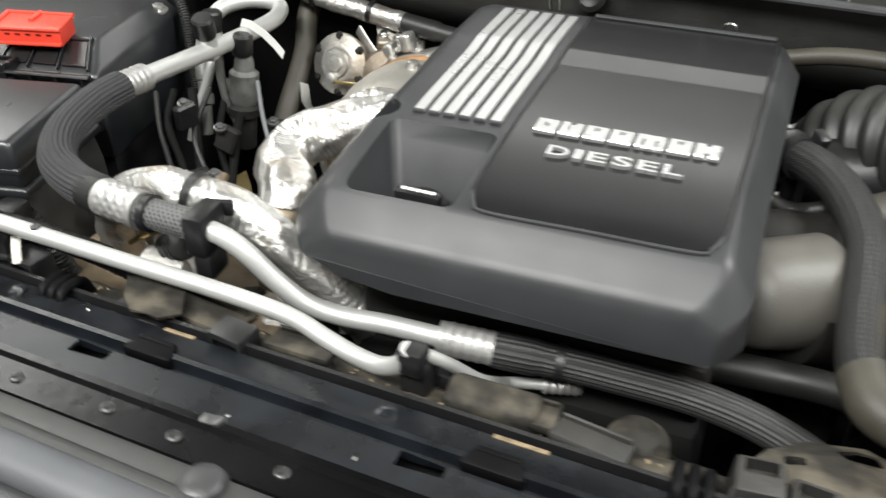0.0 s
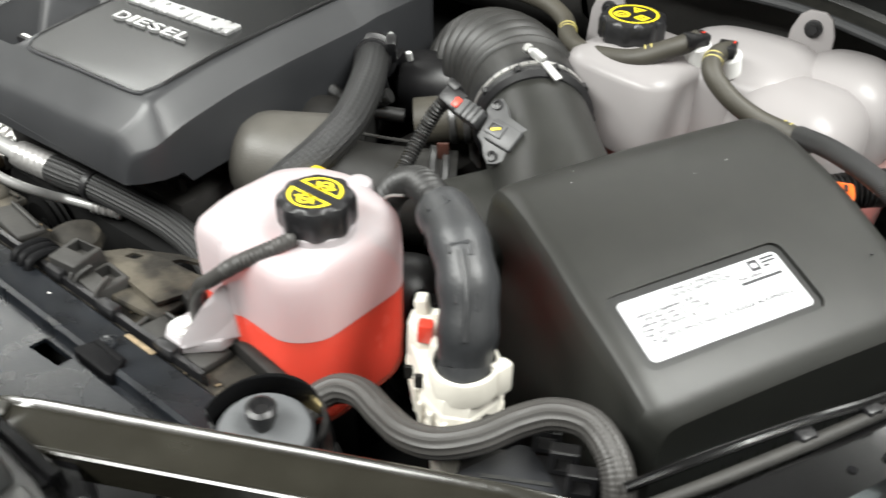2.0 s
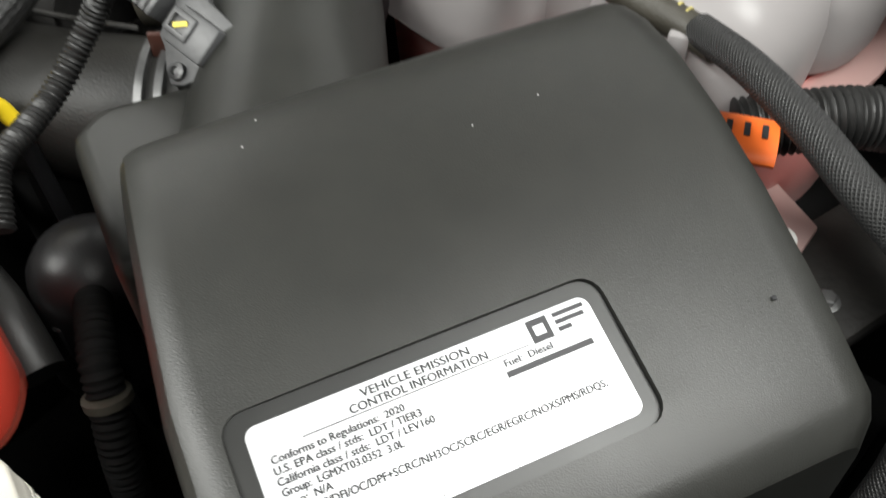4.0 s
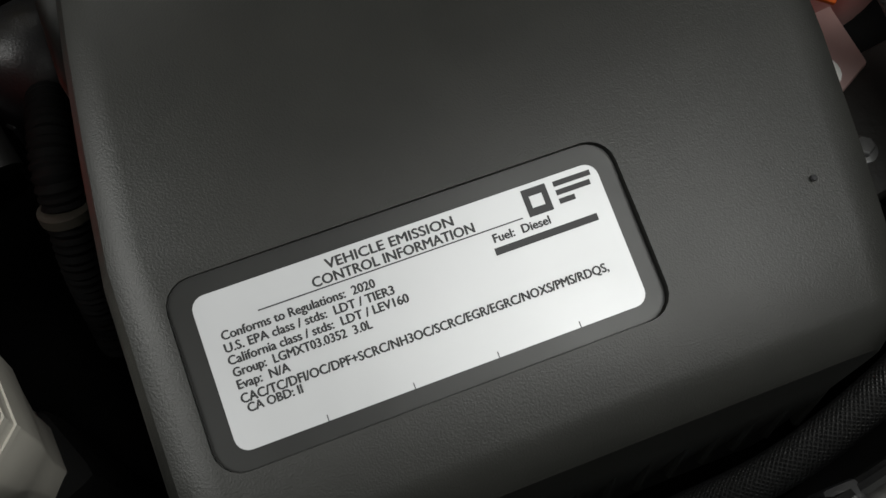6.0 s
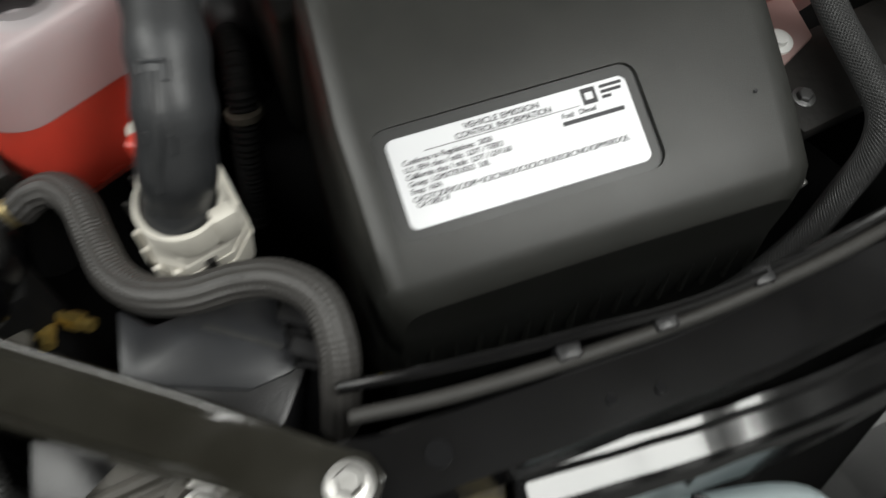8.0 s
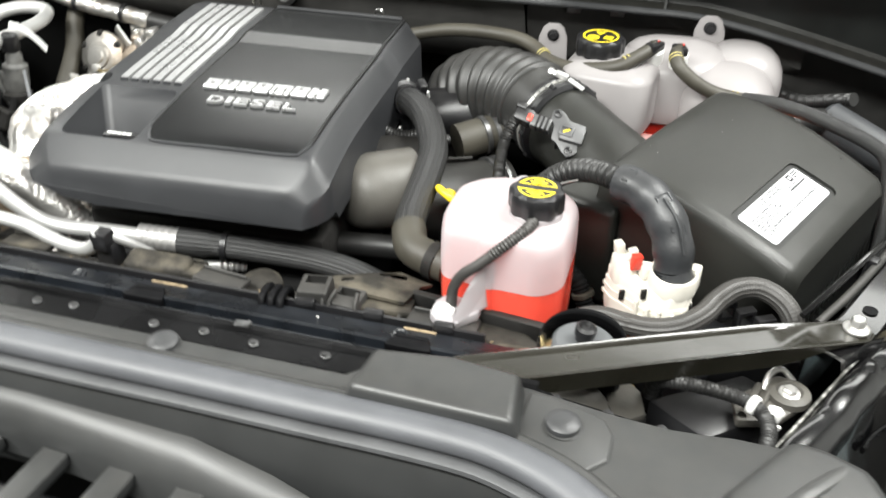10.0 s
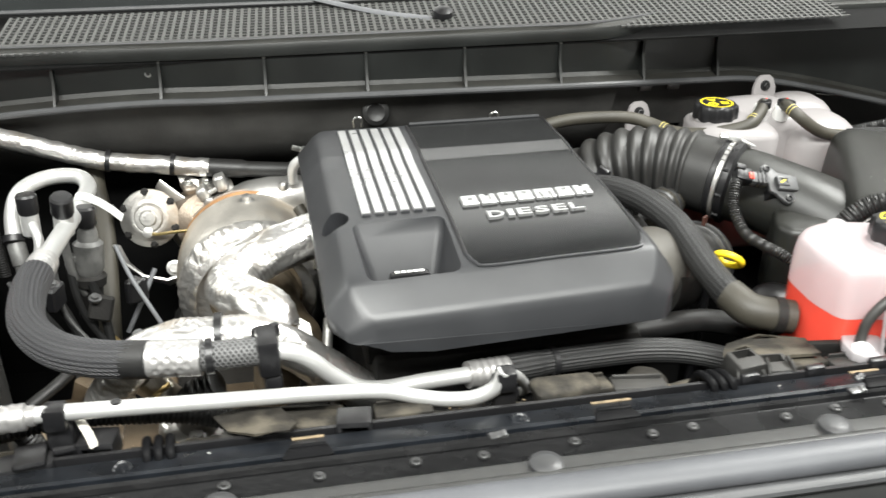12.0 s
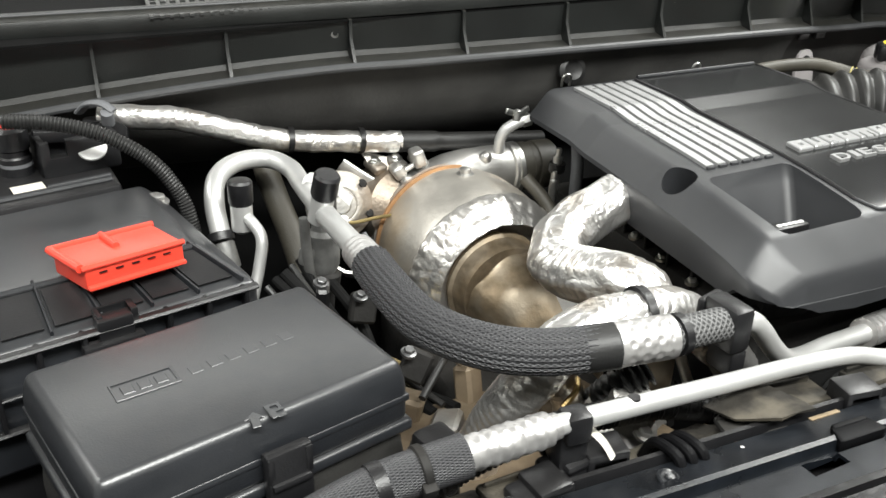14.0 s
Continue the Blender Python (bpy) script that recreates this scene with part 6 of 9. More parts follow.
LOW_A, LOW_B, UP_A, UP_B = Vector((-0.822, 0.697, 1.0985)), Vector((-1.18, 0.607, 1.0985)), Vector((-0.868, 0.754, 1.119)), Vector((-1.16, 0.681, 1.119))
for k in range(9):
    t = 0.03 + 0.115 * k
    a, b = LOW_A.lerp(LOW_B, t), UP_A.lerp(UP_B, t)
    part("slope_rib", sweep([a.lerp(b, 0.06) + Vector((0, 0, 0.001)), b + Vector((0, 0, 0.001))], 0.0022, 6, 0.01, flat=(0.7, 1.7)), M_LID, battery_cover)
    if k < 8:
        # black plate on the slope paints the shade of a pocket between ribs
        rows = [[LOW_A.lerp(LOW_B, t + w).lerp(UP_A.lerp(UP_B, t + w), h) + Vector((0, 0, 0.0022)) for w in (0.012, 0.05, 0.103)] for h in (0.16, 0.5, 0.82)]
        part("pocket_shade", strip(rows, 0.0015), M_BLACK, battery_cover, "black plate for the shade between ribs")
part("slope_rail", sweep([(-0.870, 0.748, 1.1185), (-1.16, 0.675, 1.1185)], 0.003, 8, 0.02), M_LID, battery_cover)
bm = block((0.052, 0.014, 0.075), pose(-0.952, 0.652, 1.015, 0, 0, 14), 0.003)
block((0.030, 0.016, 0.022), pose(-0.950, 0.660, 1.086, 0, 0, 14), 0.002, bm=bm)
part("front_latch", bm, M_BLACK, bat)
part("latch_lip", carve(block((0.034, 0.020, 0.012), pose(-0.948, 0.668, 1.098, 0, 0, 14), 0.0015), [block((0.024, 0.02, 0.02), pose(-0.948, 0.664, 1.104, 0, 0, 14), 0)]), M_BLACK, bat)
battery_deck = part("deck", prism([(-0.925, 0.915), (-0.945, 1.050), (-1.19, 0.992), (-1.18, 0.852)], 0.70, 1.124, 0.005), M_BLACK, bat, "battery top deck")
part("deck_ridge", sweep([(-0.935, 0.932, 1.125), (-1.18, 0.871, 1.125)], 0.004, 8, 0.02), M_LID, battery_deck)
part("deck_ridge", sweep([(-0.935, 0.945, 1.125), (-1.00, 0.929, 1.125)], 0.0025, 8, 0.02), M_LID, battery_deck)
part("code_label", block((0.032, 0.020, 0.0008), pose(-1.018, 0.922, 1.1285, 0, 0, 14), 0), M_CREAM, battery_deck, "small blank tan label")
part("terminal_frame", carve(block((0.085, 0.052, 0.042), pose(-0.968, 0.990, 1.122, 0, 0, 14), 0.004), [block((0.070, 0.038, 0.05), pose(-0.968, 0.990, 1.134, 0, 0, 14), 0), block((0.018, 0.02, 0.02), pose(-0.985, 0.962, 1.145, 0, 0, 14), 0)]), M_BLACK, bat)
part("terminal_disc", lathe([(0, 0.017), (0.003, 0.0165), (0.0035, 0.004)], (0.1, -0.75, 0.6), (-0.951, 0.972, 1.150), 24), M_WHITE, bat, "white plastic disc")
part("terminal_strap", block((0.075, 0.012, 0.014), pose(-0.975, 1.0, 1.150, 0, 8, 14), 0.002), M_BLACK, bat)
post = part("terminal_post", lathe([(0, 0.017), (0.022, 0.017), (0.024, 0.0155), (0.030, 0.0155), (0.032, 0.0175), (0.052, 0.0175), (0.056, 0.013)], (0, 0, 1), (-1.030, 0.985, 1.122), 20), M_BLACK, bat)
part("post_band", lathe([(0, 0.0172), (0.004, 0.0172)], (0, 0, 1), (-1.030, 0.985, 1.134), 20), M_SEAL, post, "grey band")
part("post_tip", lathe([(0, 0.009), (0.010, 0.006), (0.014, 0.001)], (0, 0, 1), (-1.030, 0.985, 1.177), 14), M_RED, post, "red terminal tip")
for x, y, w, turn in ((-0.925, 0.815, 0.022, 20), (-0.912, 0.835, 0.014, -35), (-0.935, 0.800, 0.010, 60)):
    part("scratch", block((w, 0.0006, 0.0003), pose(x, y, 1.1181, 0, 0, turn), 0), M_SEAL, bat, "pale scratch")
part("side_bolt", hex_bolt((-0.893, 0.895, 1.108), (0.2, 0, 1), 0.009, 0.006), M_BRACKET, bat)

bat.location += Vector((0.003, 0.030, -0.014))

redc = thing("terminal_cover", "bright red plastic terminal cover on the battery", "terminal cover", (-0.94, 0.715, 1.11))
part("lid", quad_box([(-0.963, 0.715), (-0.881, 0.741), (-0.903, 0.785), (-0.988, 0.760)], 1.1285, 1.1262, 1.106, 1.01, 0.0022), M_RED, redc)
part("front_lip", sweep([(-0.966, 0.7140, 1.1275), (-0.879, 0.7415, 1.1275)], 0.0026, 8, 0.01), M_RED, redc)
part("hinge", sweep([(-0.9665, 0.7142, 1.1285), (-0.991, 0.761, 1.1285)], 0.0038, 10, 0.01), M_RED, redc)
part("rear_bead", sweep([(-0.989, 0.762, 1.1285), (-0.902, 0.787, 1.1285)], 0.0030, 10, 0.01), M_RED, redc)
part("ridge", sweep([(-0.948, 0.776, 1.1295), (-0.936, 0.748, 1.1295)], 0.0034, 10, 0.01), M_RED, redc)
part("foot_flange", block((0.087, 0.008, 0.0035), pose(-0.9215, 0.7265, 1.1075, 0, 0, 17.6), 0.001), M_RED, redc)
# black blocks paint the shade of vent slots on the uncut front
for k in range(5):
    part("slot", block((0.007, 0.003, 0.0008), pose(-0.949 + 0.0135 * k, 0.7188 + 0.0043 * k, 1.1205, 0, 0, 17.6), 0.0003, 1), M_CHANNEL, redc, "black block for the shade of a vent slot")

solid("battery_cable", sweep([(-1.028, 0.975, 1.182), (-0.985, 0.968, 1.178), (-0.935, 0.962, 1.162), (-0.892, 0.955, 1.132), (-0.868, 0.948, 1.098), (-0.856, 0.94, 1.06), (-0.850, 0.93, 0.98)], ribbed(0.0078, 0.0008, 0.0036), 16, 0.0012), M_RUBBER, "black corrugated cable sleeve beside the battery", "cable")
hinge = thing("hood_hinge_lever", "grey steel lever by the cowl corner", "lever", (-0.96, 1.07, 1.14))
part("arm", sweep([(-0.955, 1.058, 1.160), (-0.945, 1.045, 1.172), (-0.930, 1.035, 1.174), (-0.918, 1.028, 1.166)], 0.0062, 12, 0.003, flat=(1.2, 0.6)), M_SEAL, hinge)
part("pivot", lathe([(-0.008, 0.0075), (0.010, 0.007), (0.011, 0.003)], (0, -0.6, 1), (-0.926, 1.030, 1.158), 18), M_SEAL, hinge)
part("foot", block((0.05, 0.03, 0.04), pose(-0.93, 1.06, 1.11), 0.006), M_BLACK, hinge)

# ---- small coolant reservoir beside the engine ----
def lobed_cap(at, r, h, label, lobes=8, whole=False):
    cap_ = thing("knobbed_lid", label, "cap", at, "coolant caps")
    prof = [(0, r * 0.93), (0.003, r * 0.98), (h * 0.75, r * 0.98), (h * 0.92, r * 0.93), (h, r * 0.82), (h, r * 0.70), (h * 0.985, 0.001)]
    lid_grip = part("grip", lathe(prof, (0, 0, 1), at, 96, wobble=lambda d, a: 1 + (0.045 * math.cos(lobes * a) if d < h * 0.95 else 0)), M_BLACK, cap_)
    z = at[2] + h + 0.0002

    def flat(pts, cut=None):
        bm_ = prism(pts, z - 0.0006, z, 0)
        return carve(bm_, [prism(cut, z - 0.01, z + 0.01, 0)]) if cut else bm_

    def circle(cx_, cy_, q, n=24, a0=0.0, span=2 * math.pi):
        return [(cx_ + q * math.cos(a0 + span * k / n), cy_ + q * math.sin(a0 + span * k / n)) for k in range(n if span > 6.2 else n + 1)]

    def mark(cx_, cy_, w, d, turn):
        t = radians(turn)
        return [(cx_ + x * math.cos(t) - y * math.sin(t), cy_ + x * math.sin(t) + y * math.cos(t)) for x, y in ((-w / 2, -d / 2), (w / 2, -d / 2), (w / 2, d / 2), (-w / 2, d / 2))]

    X, Y = at[0], at[1]
    if whole:
        part("print_ring", flat(circle(X, Y, r * 0.74, 40), circle(X, Y, r * 0.66, 40)), M_PRINT, lid_grip, "yellow printed ring")
        for k, a in enumerate((100, 220, 340)):
            cx_, cy_ = X + r * 0.36 * math.cos(radians(a)), Y + r * 0.36 * math.sin(radians(a))
            n = (3, 20, 4)[k]
            part("warning_sign", flat(circle(cx_, cy_, r * 0.25, n, 0.6), circle(cx_, cy_, r * 0.15, n, 0.6)), M_PRINT, lid_grip, "yellow printed warning sign")
            part("sign_bar", flat(mark(cx_, cy_, r * 0.18, r * 0.06, a)), M_PRINT, lid_grip)
        return cap_
    for side in (0, 1):
        a0 = radians(2 + 180 * side + 12)
        span = radians(156)
        part("print_sector", flat(circle(X, Y, r * 0.70, 16, a0, span), circle(X + 0.06 * r * math.cos(a0 + span / 2), Y + 0.06 * r * math.sin(a0 + span / 2), r * 0.58, 16, a0 + 0.06, span - 0.12)), M_PRINT, lid_grip, "yellow printed warning sector")
        cx_, cy_ = X + r * 0.36 * math.cos(a0 + span / 2), Y + r * 0.36 * math.sin(a0 + span / 2)
        part("warning_sign", flat(circle(cx_, cy_, r * 0.21, 20), circle(cx_, cy_, r * 0.13, 20)), M_PRINT, lid_grip, "yellow printed round sign")
        part("sign_bar", flat(mark(cx_, cy_, r * 0.20, r * 0.07, 30)), M_PRINT, lid_grip)
        for t in (-0.62, 0.62):
            a = a0 + span / 2 + t
            part("sign_bar", flat(mark(X + r * 0.44 * math.cos(a), Y + r * 0.44 * math.sin(a), r * 0.16, r * 0.07, math.degrees(a))), M_PRINT, lid_grip)
            part("sign_bar", flat(mark(X + r * 0.30 * math.cos(a + t * 0.5), Y + r * 0.30 * math.sin(a + t * 0.5), r * 0.11, r * 0.06, math.degrees(a) + 70)), M_PRINT, lid_grip)
    return cap_


res = thing("coolant_reservoir", "milky white plastic coolant bottle half full of red coolant", "coolant bottle", (0.22, 0.55, 1.0))
PLAN = [(0.262, 0.485), (0.2835, 0.506), (0.2835, 0.590), (0.262, 0.612), (0.202, 0.624), (0.168, 0.612), (0.147, 0.588), (0.146, 0.530), (0.158, 0.489), (0.196, 0.487), (0.200, 0.483), (0.212, 0.483), (0.216, 0.486)]


def soft_plan(plan, r, k=1.0, seg=4):
    """The outline with its corners rounded, scaled by k about its middle."""
    cx = sum(p[0] for p in plan) / len(plan)
    cy = sum(p[1] for p in plan) / len(plan)
    out, n = [], len(plan)
    for i in range(n):
        a, b, c = (Vector(plan[j % n]) for j in (i - 1, i, i + 1))
        ra = min(r, (a - b).length * 0.45)
        rc = min(r, (c - b).length * 0.45)
        p, q = b + (a - b).normalized() * ra, b + (c - b).normalized() * rc
        for t in [j / seg for j in range(seg + 1)]:
            out.append(p * (1 - t) ** 2 + b * 2 * t * (1 - t) + q * t * t)
    return [(cx + (x - cx) * k, cy + (y - cy) * k) for x, y in out]


LEVEL = 1.078
ringset = [(0.985, 0.84), (0.988, 0.93), (0.996, 0.97), (1.03, 0.985), (LEVEL, 0.995), (1.10, 1.0), (1.120, 0.992), (1.129, 0.972), (1.1345, 0.935), (1.138, 0.87), (1.1405, 0.74)]
shell = loft([[(x, y, z) for x, y in soft_plan(PLAN, 0.013, k)] for z, k in ringset])
bmesh.ops.recalc_face_normals(shell, faces=shell.faces[:])
for f in shell.faces:
    f.material_index = 1 if f.calc_center_median().z < LEVEL else 0
part("shell", shell, (M_BOTTLE, M_WET), res)
part("coolant", loft([[(x, y, z) for x, y in soft_plan(PLAN, 0.013, k)] for z, k in ((0.990, 0.90), (1.0, 0.945), (1.03, 0.962), (LEVEL, 0.970))]), M_COOLANT, res, "bright red coolant")
part("neck", lathe([(0, 0.029), (0.012, 0.027), (0.014, 0.024), (0.03, 0.024)], (0, 0, 1), (0.2425, 0.545, 1.133), 30), M_BOTTLE, res)
part("filler_bump", lathe([(0, 0.012), (0.008, 0.011), (0.011, 0.007), (0.012, 0.001)], (0, 0, 1), (0.215, 0.612, 1.128), 20), M_BOTTLE, res)
bm = prism([(0.157, 0.456), (0.166, 0.447), (0.184, 0.447), (0.205, 0.470), (0.205, 0.492), (0.165, 0.492), (0.157, 0.476)], 1.046, 1.057, 0.0020)
part("foot_tab", bm, M_BOTTLE, res)
bm = loft([[(0.212 + a, 0.490 - b, 1.108), (0.212 + a, 0.490 - b, 1.056), (0.186 + a, 0.447 - b, 1.055), (0.184 + a, 0.450 - b, 1.060), (0.192 + a, 0.466 - b, 1.084), (0.201 + a, 0.480 - b, 1.102)] for a, b in ((0.0, 0.0), (0.0035, -0.002))])
bmesh.ops.recalc_face_normals(bm, faces=bm.faces[:])
part("web", bm, M_BOTTLE, res)
part("foot_bolt", lathe([(0, 0.011), (0.003, 0.011), (0.004, 0.007), (0.0065, 0.007), (0.007, 0.001)], (0, 0, 1), (0.171, 0.461, 1.0565), 24), M_WHITE, res, "pale push rivet")
lobed_cap((0.2425, 0.545, 1.145), 0.0285, 0.025, "black knobbed coolant cap with yellow warning print")
solid("overflow_hose", sweep([(0.2465, 0.519, 1.146), (0.241, 0.503, 1.1435), (0.224, 0.485, 1.1325), (0.203, 0.475, 1.1135), (0.187, 0.473, 1.099), (0.177, 0.473, 1.080), (0.175, 0.473, 1.056)], lambda s, l, a: 0.0058 + (0.0006 * math.sin(l * 2 * math.pi / 0.0034) if s < 0.42 else 0.0), 16, 0.0010), M_GREYRUB, "grey corrugated overflow hose on the coolant bottle", "hose")
rshelf = thing("reservoir_shelf", "dusty plastic shelf that carries the coolant bottle", "bracket", (0.2, 0.45, 0.97))
part("top", roughen(prism([(0.115, 0.414), (0.262, 0.414), (0.292, 0.45), (0.25, 0.485), (0.19, 0.497), (0.13, 0.478)], 0.98, 1.036, 0.006, 3), 0.002, 34), M_DIRT, rshelf)
part("front_edge", sweep([(0.10, 0.409, 1.038), (0.18, 0.410, 1.038), (0.262, 0.411, 1.037), (0.290, 0.432, 1.034)], 0.0042, 10, 0.008), M_BLACK, rshelf)
# no groove is cut; a near-black bar paints its shade
part("groove_shade", block((0.085, 0.003, 0.004), pose(0.21, 0.440, 1.0345, 0, 0, 3), 0.001), M_DEEP, rshelf)
part("boss", block((0.024, 0.024, 0.022), pose(0.178, 0.470, 1.0345, 0, 0, 40), 0.004), M_DIRT, rshelf)
for k in range(4):
    part("rib", block((0.004, 0.03, 0.010), pose(0.125 + 0.012 * k, 0.446 + 0.004 * k, 1.034, 0, 0, 10), 0.001, 1), M_DUSTY, rshelf)
part("dust_pad", roughen(prism([(0.13, 0.440), (0.165, 0.428), (0.175, 0.455), (0.15, 0.47)], 1.032, 1.041, 0.003), 0.003, 60), M_DIRT, rshelf)
part("rear_wall", roughen(block((0.15, 0.010, 0.05), pose(0.20, 0.486, 1.0, 0, 0, -6), 0.003), 0.002, 40), M_CHARCOAL, rshelf)

# ---- engine side hoses and grey intake pipe ----
intk = thing("intake_elbow", "grey plastic charge air elbow beside the engine cover", "intake pipe", (0.03, 0.70, 0.95))
part("ball", roughen(lathe([(-0.047, 0.006), (-0.046, 0.022), (-0.042, 0.034), (-0.034, 0.0435), (-0.022, 0.0485), (0.0, 0.0505), (0.03, 0.052), (0.05, 0.053)], (0.75, 0.62, -0.12), (0.002, 0.696, 1.038), 44), 0.001, 30), material("grey_plastic", (0.078, 0.074, 0.066), 0.45, bump=0.3, scale=500, vary=0.1, dust=0.1), intk)
part("pipe", sweep([(0.02, 0.705, 1.020), (0.07, 0.745, 1.004), (0.125, 0.79, 0.996), (0.15, 0.81, 0.994)], 0.052, 32, 0.008), material("dark_grey_plastic", (0.009, 0.0088, 0.008), 0.5, bump=0.3, scale=500, vary=0.1, dust=0.04), intk)
for s in (0.128, 0.138):
    part("ring", lathe([(0, 0.053), (0.001, 0.0555), (0.006, 0.0555), (0.007, 0.053)], (0.75, 0.62, -0.06), (s, 0.768 + (s - 0.1) * 0.82, 0.997), 32), M_DULLBOLT, intk)
part("upper_duct", roughen(sweep([(-0.06, 0.76, 1.040), (-0.01, 0.775, 1.045), (0.04, 0.80, 1.040)], 0.030, 22, 0.006), 0.002, 40), M_CHARCOAL, intk)
part("top_seam", sweep([(0.00, 0.742, 1.066), (0.05, 0.775, 1.052), (0.10, 0.81, 1.044)], 0.002, 8, 0.006), M_DUSTY, intk)
part("base", block((0.06, 0.06, 0.36), pose(0.06, 0.73, 0.62), 0.01), M_DEEP, intk)
hose_pts = [(-0.03, 0.875, 1.085), (0.005, 0.838, 1.100), (0.04, 0.795, 1.100), (0.067, 0.742, 1.087), (0.074, 0.695, 1.074), (0.077, 0.645, 1.063), (0.083, 0.600, 1.055), (0.100, 0.570, 1.048), (0.140, 0.558, 1.042)]
rad = thing("radiator_hose", "thick black ribbed rubber hose curving down beside the engine", "radiator hose", (0.08, 0.65, 0.98))
part("hose", sweep(hose_pts, lambda s, l, a: 0.0185 + 0.00035 * math.cos(18 * a), 72, 0.006), M_NET, rad)
part("end_sleeve", sweep(hose_pts[6:8] + [(0.145, 0.558, 1.042)], 0.0205, 24, 0.005), M_GREYHOSE, rad)
part("clamp", sweep([(0.122, 0.5625, 1.0445), (0.133, 0.560, 1.0432)], 0.0222, 24, 0.004), M_CHARCOAL, rad)
part("lower_branch", sweep([(-0.09, 0.640, 0.972), (-0.053, 0.642, 0.980), (0.010, 0.648, 0.985), (0.082, 0.653, 0.985), (0.132, 0.633, 0.985), (0.187, 0.628, 0.980), (0.23, 0.62, 0.96)], 0.0155, 24, 0.006), M_RUBBER, rad, "smooth black lower hose")
part("top_band", sweep([(-0.012, 0.857, 1.094), (-0.003, 0.847, 1.0975)], 0.0215, 24, 0.004), M_BLACK, rad)
dipst = thing("dipstick", "yellow plastic dipstick ring handle", "dipstick", (0.11, 0.68, 0.98))
DN = Vector((0.50, 0.55, 0.67)).normalized()
DU = DN.cross(Vector((0, 0, 1))).normalized()
DW = DN.cross(DU)
ringpts = [Vector((0.112, 0.666, 1.066)) + DU * 0.0165 * math.cos(a) + DW * 0.0165 * math.sin(a) for a in [2 * math.pi * k / 24 for k in range(25)]]
part("ring", sweep(ringpts, 0.0046, 12, 0.003, caps=False), M_YELLOW, dipst)
part("stem", sweep([(0.107, 0.681, 1.061), (0.1065, 0.692, 1.054), (0.106, 0.701, 1.046), (0.108, 0.705, 1.034)], 0.0060, 12, 0.003), M_YELLOW, dipst)
part("tube", sweep([(0.108, 0.705, 1.036), (0.110, 0.708, 0.95), (0.10, 0.71, 0.80), (0.06, 0.73, 0.70)], 0.006, 12, 0.01), M_BLACK, dipst)

cluster = thing("intake_connectors", "black connectors and steel fittings behind the hose", "connectors", (0.05, 0.88, 0.95))
random.seed(11)
for at, size, turn, mat in (((-0.031, 0.900, 1.082), (0.020, 0.016, 0.020), 30, M_BLACK), ((-0.012, 0.860, 1.039), (0.014, 0.012, 0.040), 40, M_BLACK), ((-0.002, 0.865, 1.041), (0.014, 0.012, 0.036), 44, M_BLACK), ((-0.029, 0.910, 1.052), (0.030, 0.024, 0.026), 20, M_BLACK), ((-0.025, 0.900, 1.095), (0.010, 0.008, 0.012), 10, M_ALU), ((0.006, 0.900, 1.079), (0.008, 0.005, 0.014), 35, M_ALU), ((-0.037, 0.880, 1.048), (0.024, 0.020, 0.020), 55, M_BLACK), ((-0.018, 0.850, 1.041), (0.006, 0.004, 0.016), 35, M_ALU)):
    part("connector", block(size, pose(*at, 8, -10, turn), 0.002, 1), mat, cluster)
part("hose_collar", lathe([(-0.014, 0.0205), (-0.012, 0.0285), (0.004, 0.0285), (0.008, 0.022)], (0.72, -0.68, 0.25), (-0.018, 0.862, 1.090), 28), M_BLACK, cluster)
part("collar_tab", block((0.012, 0.018, 0.030), pose(0.004, 0.872, 1.092, 20, 0, 40), 0.003), M_BLACK, cluster)
for k in (0, 1):
    part("neck_clamp", lathe([(0, 0.026), (0.001, 0.028), (0.007, 0.028), (0.008, 0.026)], (0.75, 0.62, 0.1), (0.098 + 0.012 * k, 0.862 + 0.010 * k, 1.052), 28), M_DULLBOLT, cluster)
part("neck", lathe([(-0.04, 0.026), (0.03, 0.026)], (0.75, 0.62, 0.1), (0.10, 0.864, 1.052), 28), M_GREYHOSE, cluster)
part("red_tag", block((0.012, 0.004, 0.018), pose(0.142, 0.800, 1.046, 0, 0, 40), 0.001), material("brown_tag", (0.05, 0.018, 0.012), 0.5), cluster, "dark red tag")
part("code_sticker", block((0.040, 0.001, 0.016), Matrix.Translation((-0.139, 0.800, 1.019)) @ pose(0, 0, 0, -10, 0, 60), 0), M_LABEL, cluster, "small white sticker")
part("short_hose", sweep([(-0.03, 0.80, 1.072), (0.0, 0.80, 1.066), (0.03, 0.81, 1.070), (0.05, 0.82, 1.08)], ribbed(0.0085, 0.0006, 0.004), 14, 0.0014), M_RUBBER, cluster)
part("tower", block((0.11, 0.13, 0.40), pose(0.065, 0.89, 0.60), 0.02), M_CHARCOAL, cluster)
part("can", lathe([(-0.05, 0.04), (-0.045, 0.043), (0.05, 0.043), (0.055, 0.038)], (0.9, 0.3, 0.1), (0.04, 0.93, 1.045), 28), M_BLACK, cluster)
part("pipe", sweep([(-0.02, 0.78, 1.05), (0.02, 0.80, 1.06), (0.06, 0.83, 1.055)], 0.008, 12, 0.005), M_RUBBER, cluster)
part("steel_pipe", sweep([(0.115, 0.90, 0.95), (0.112, 0.89, 1.0), (0.11, 0.885, 1.06), (0.10, 0.90, 1.085)], 0.006, 12, 0.005), M_BRACKET, cluster)

# ---- air cleaner box ----
U = Vector((0.42, 0.9075, 0))
W = Vector((-0.9075, 0.42, 0))
BOX = Vector((-0.0008, 0.0047, -0.0007))


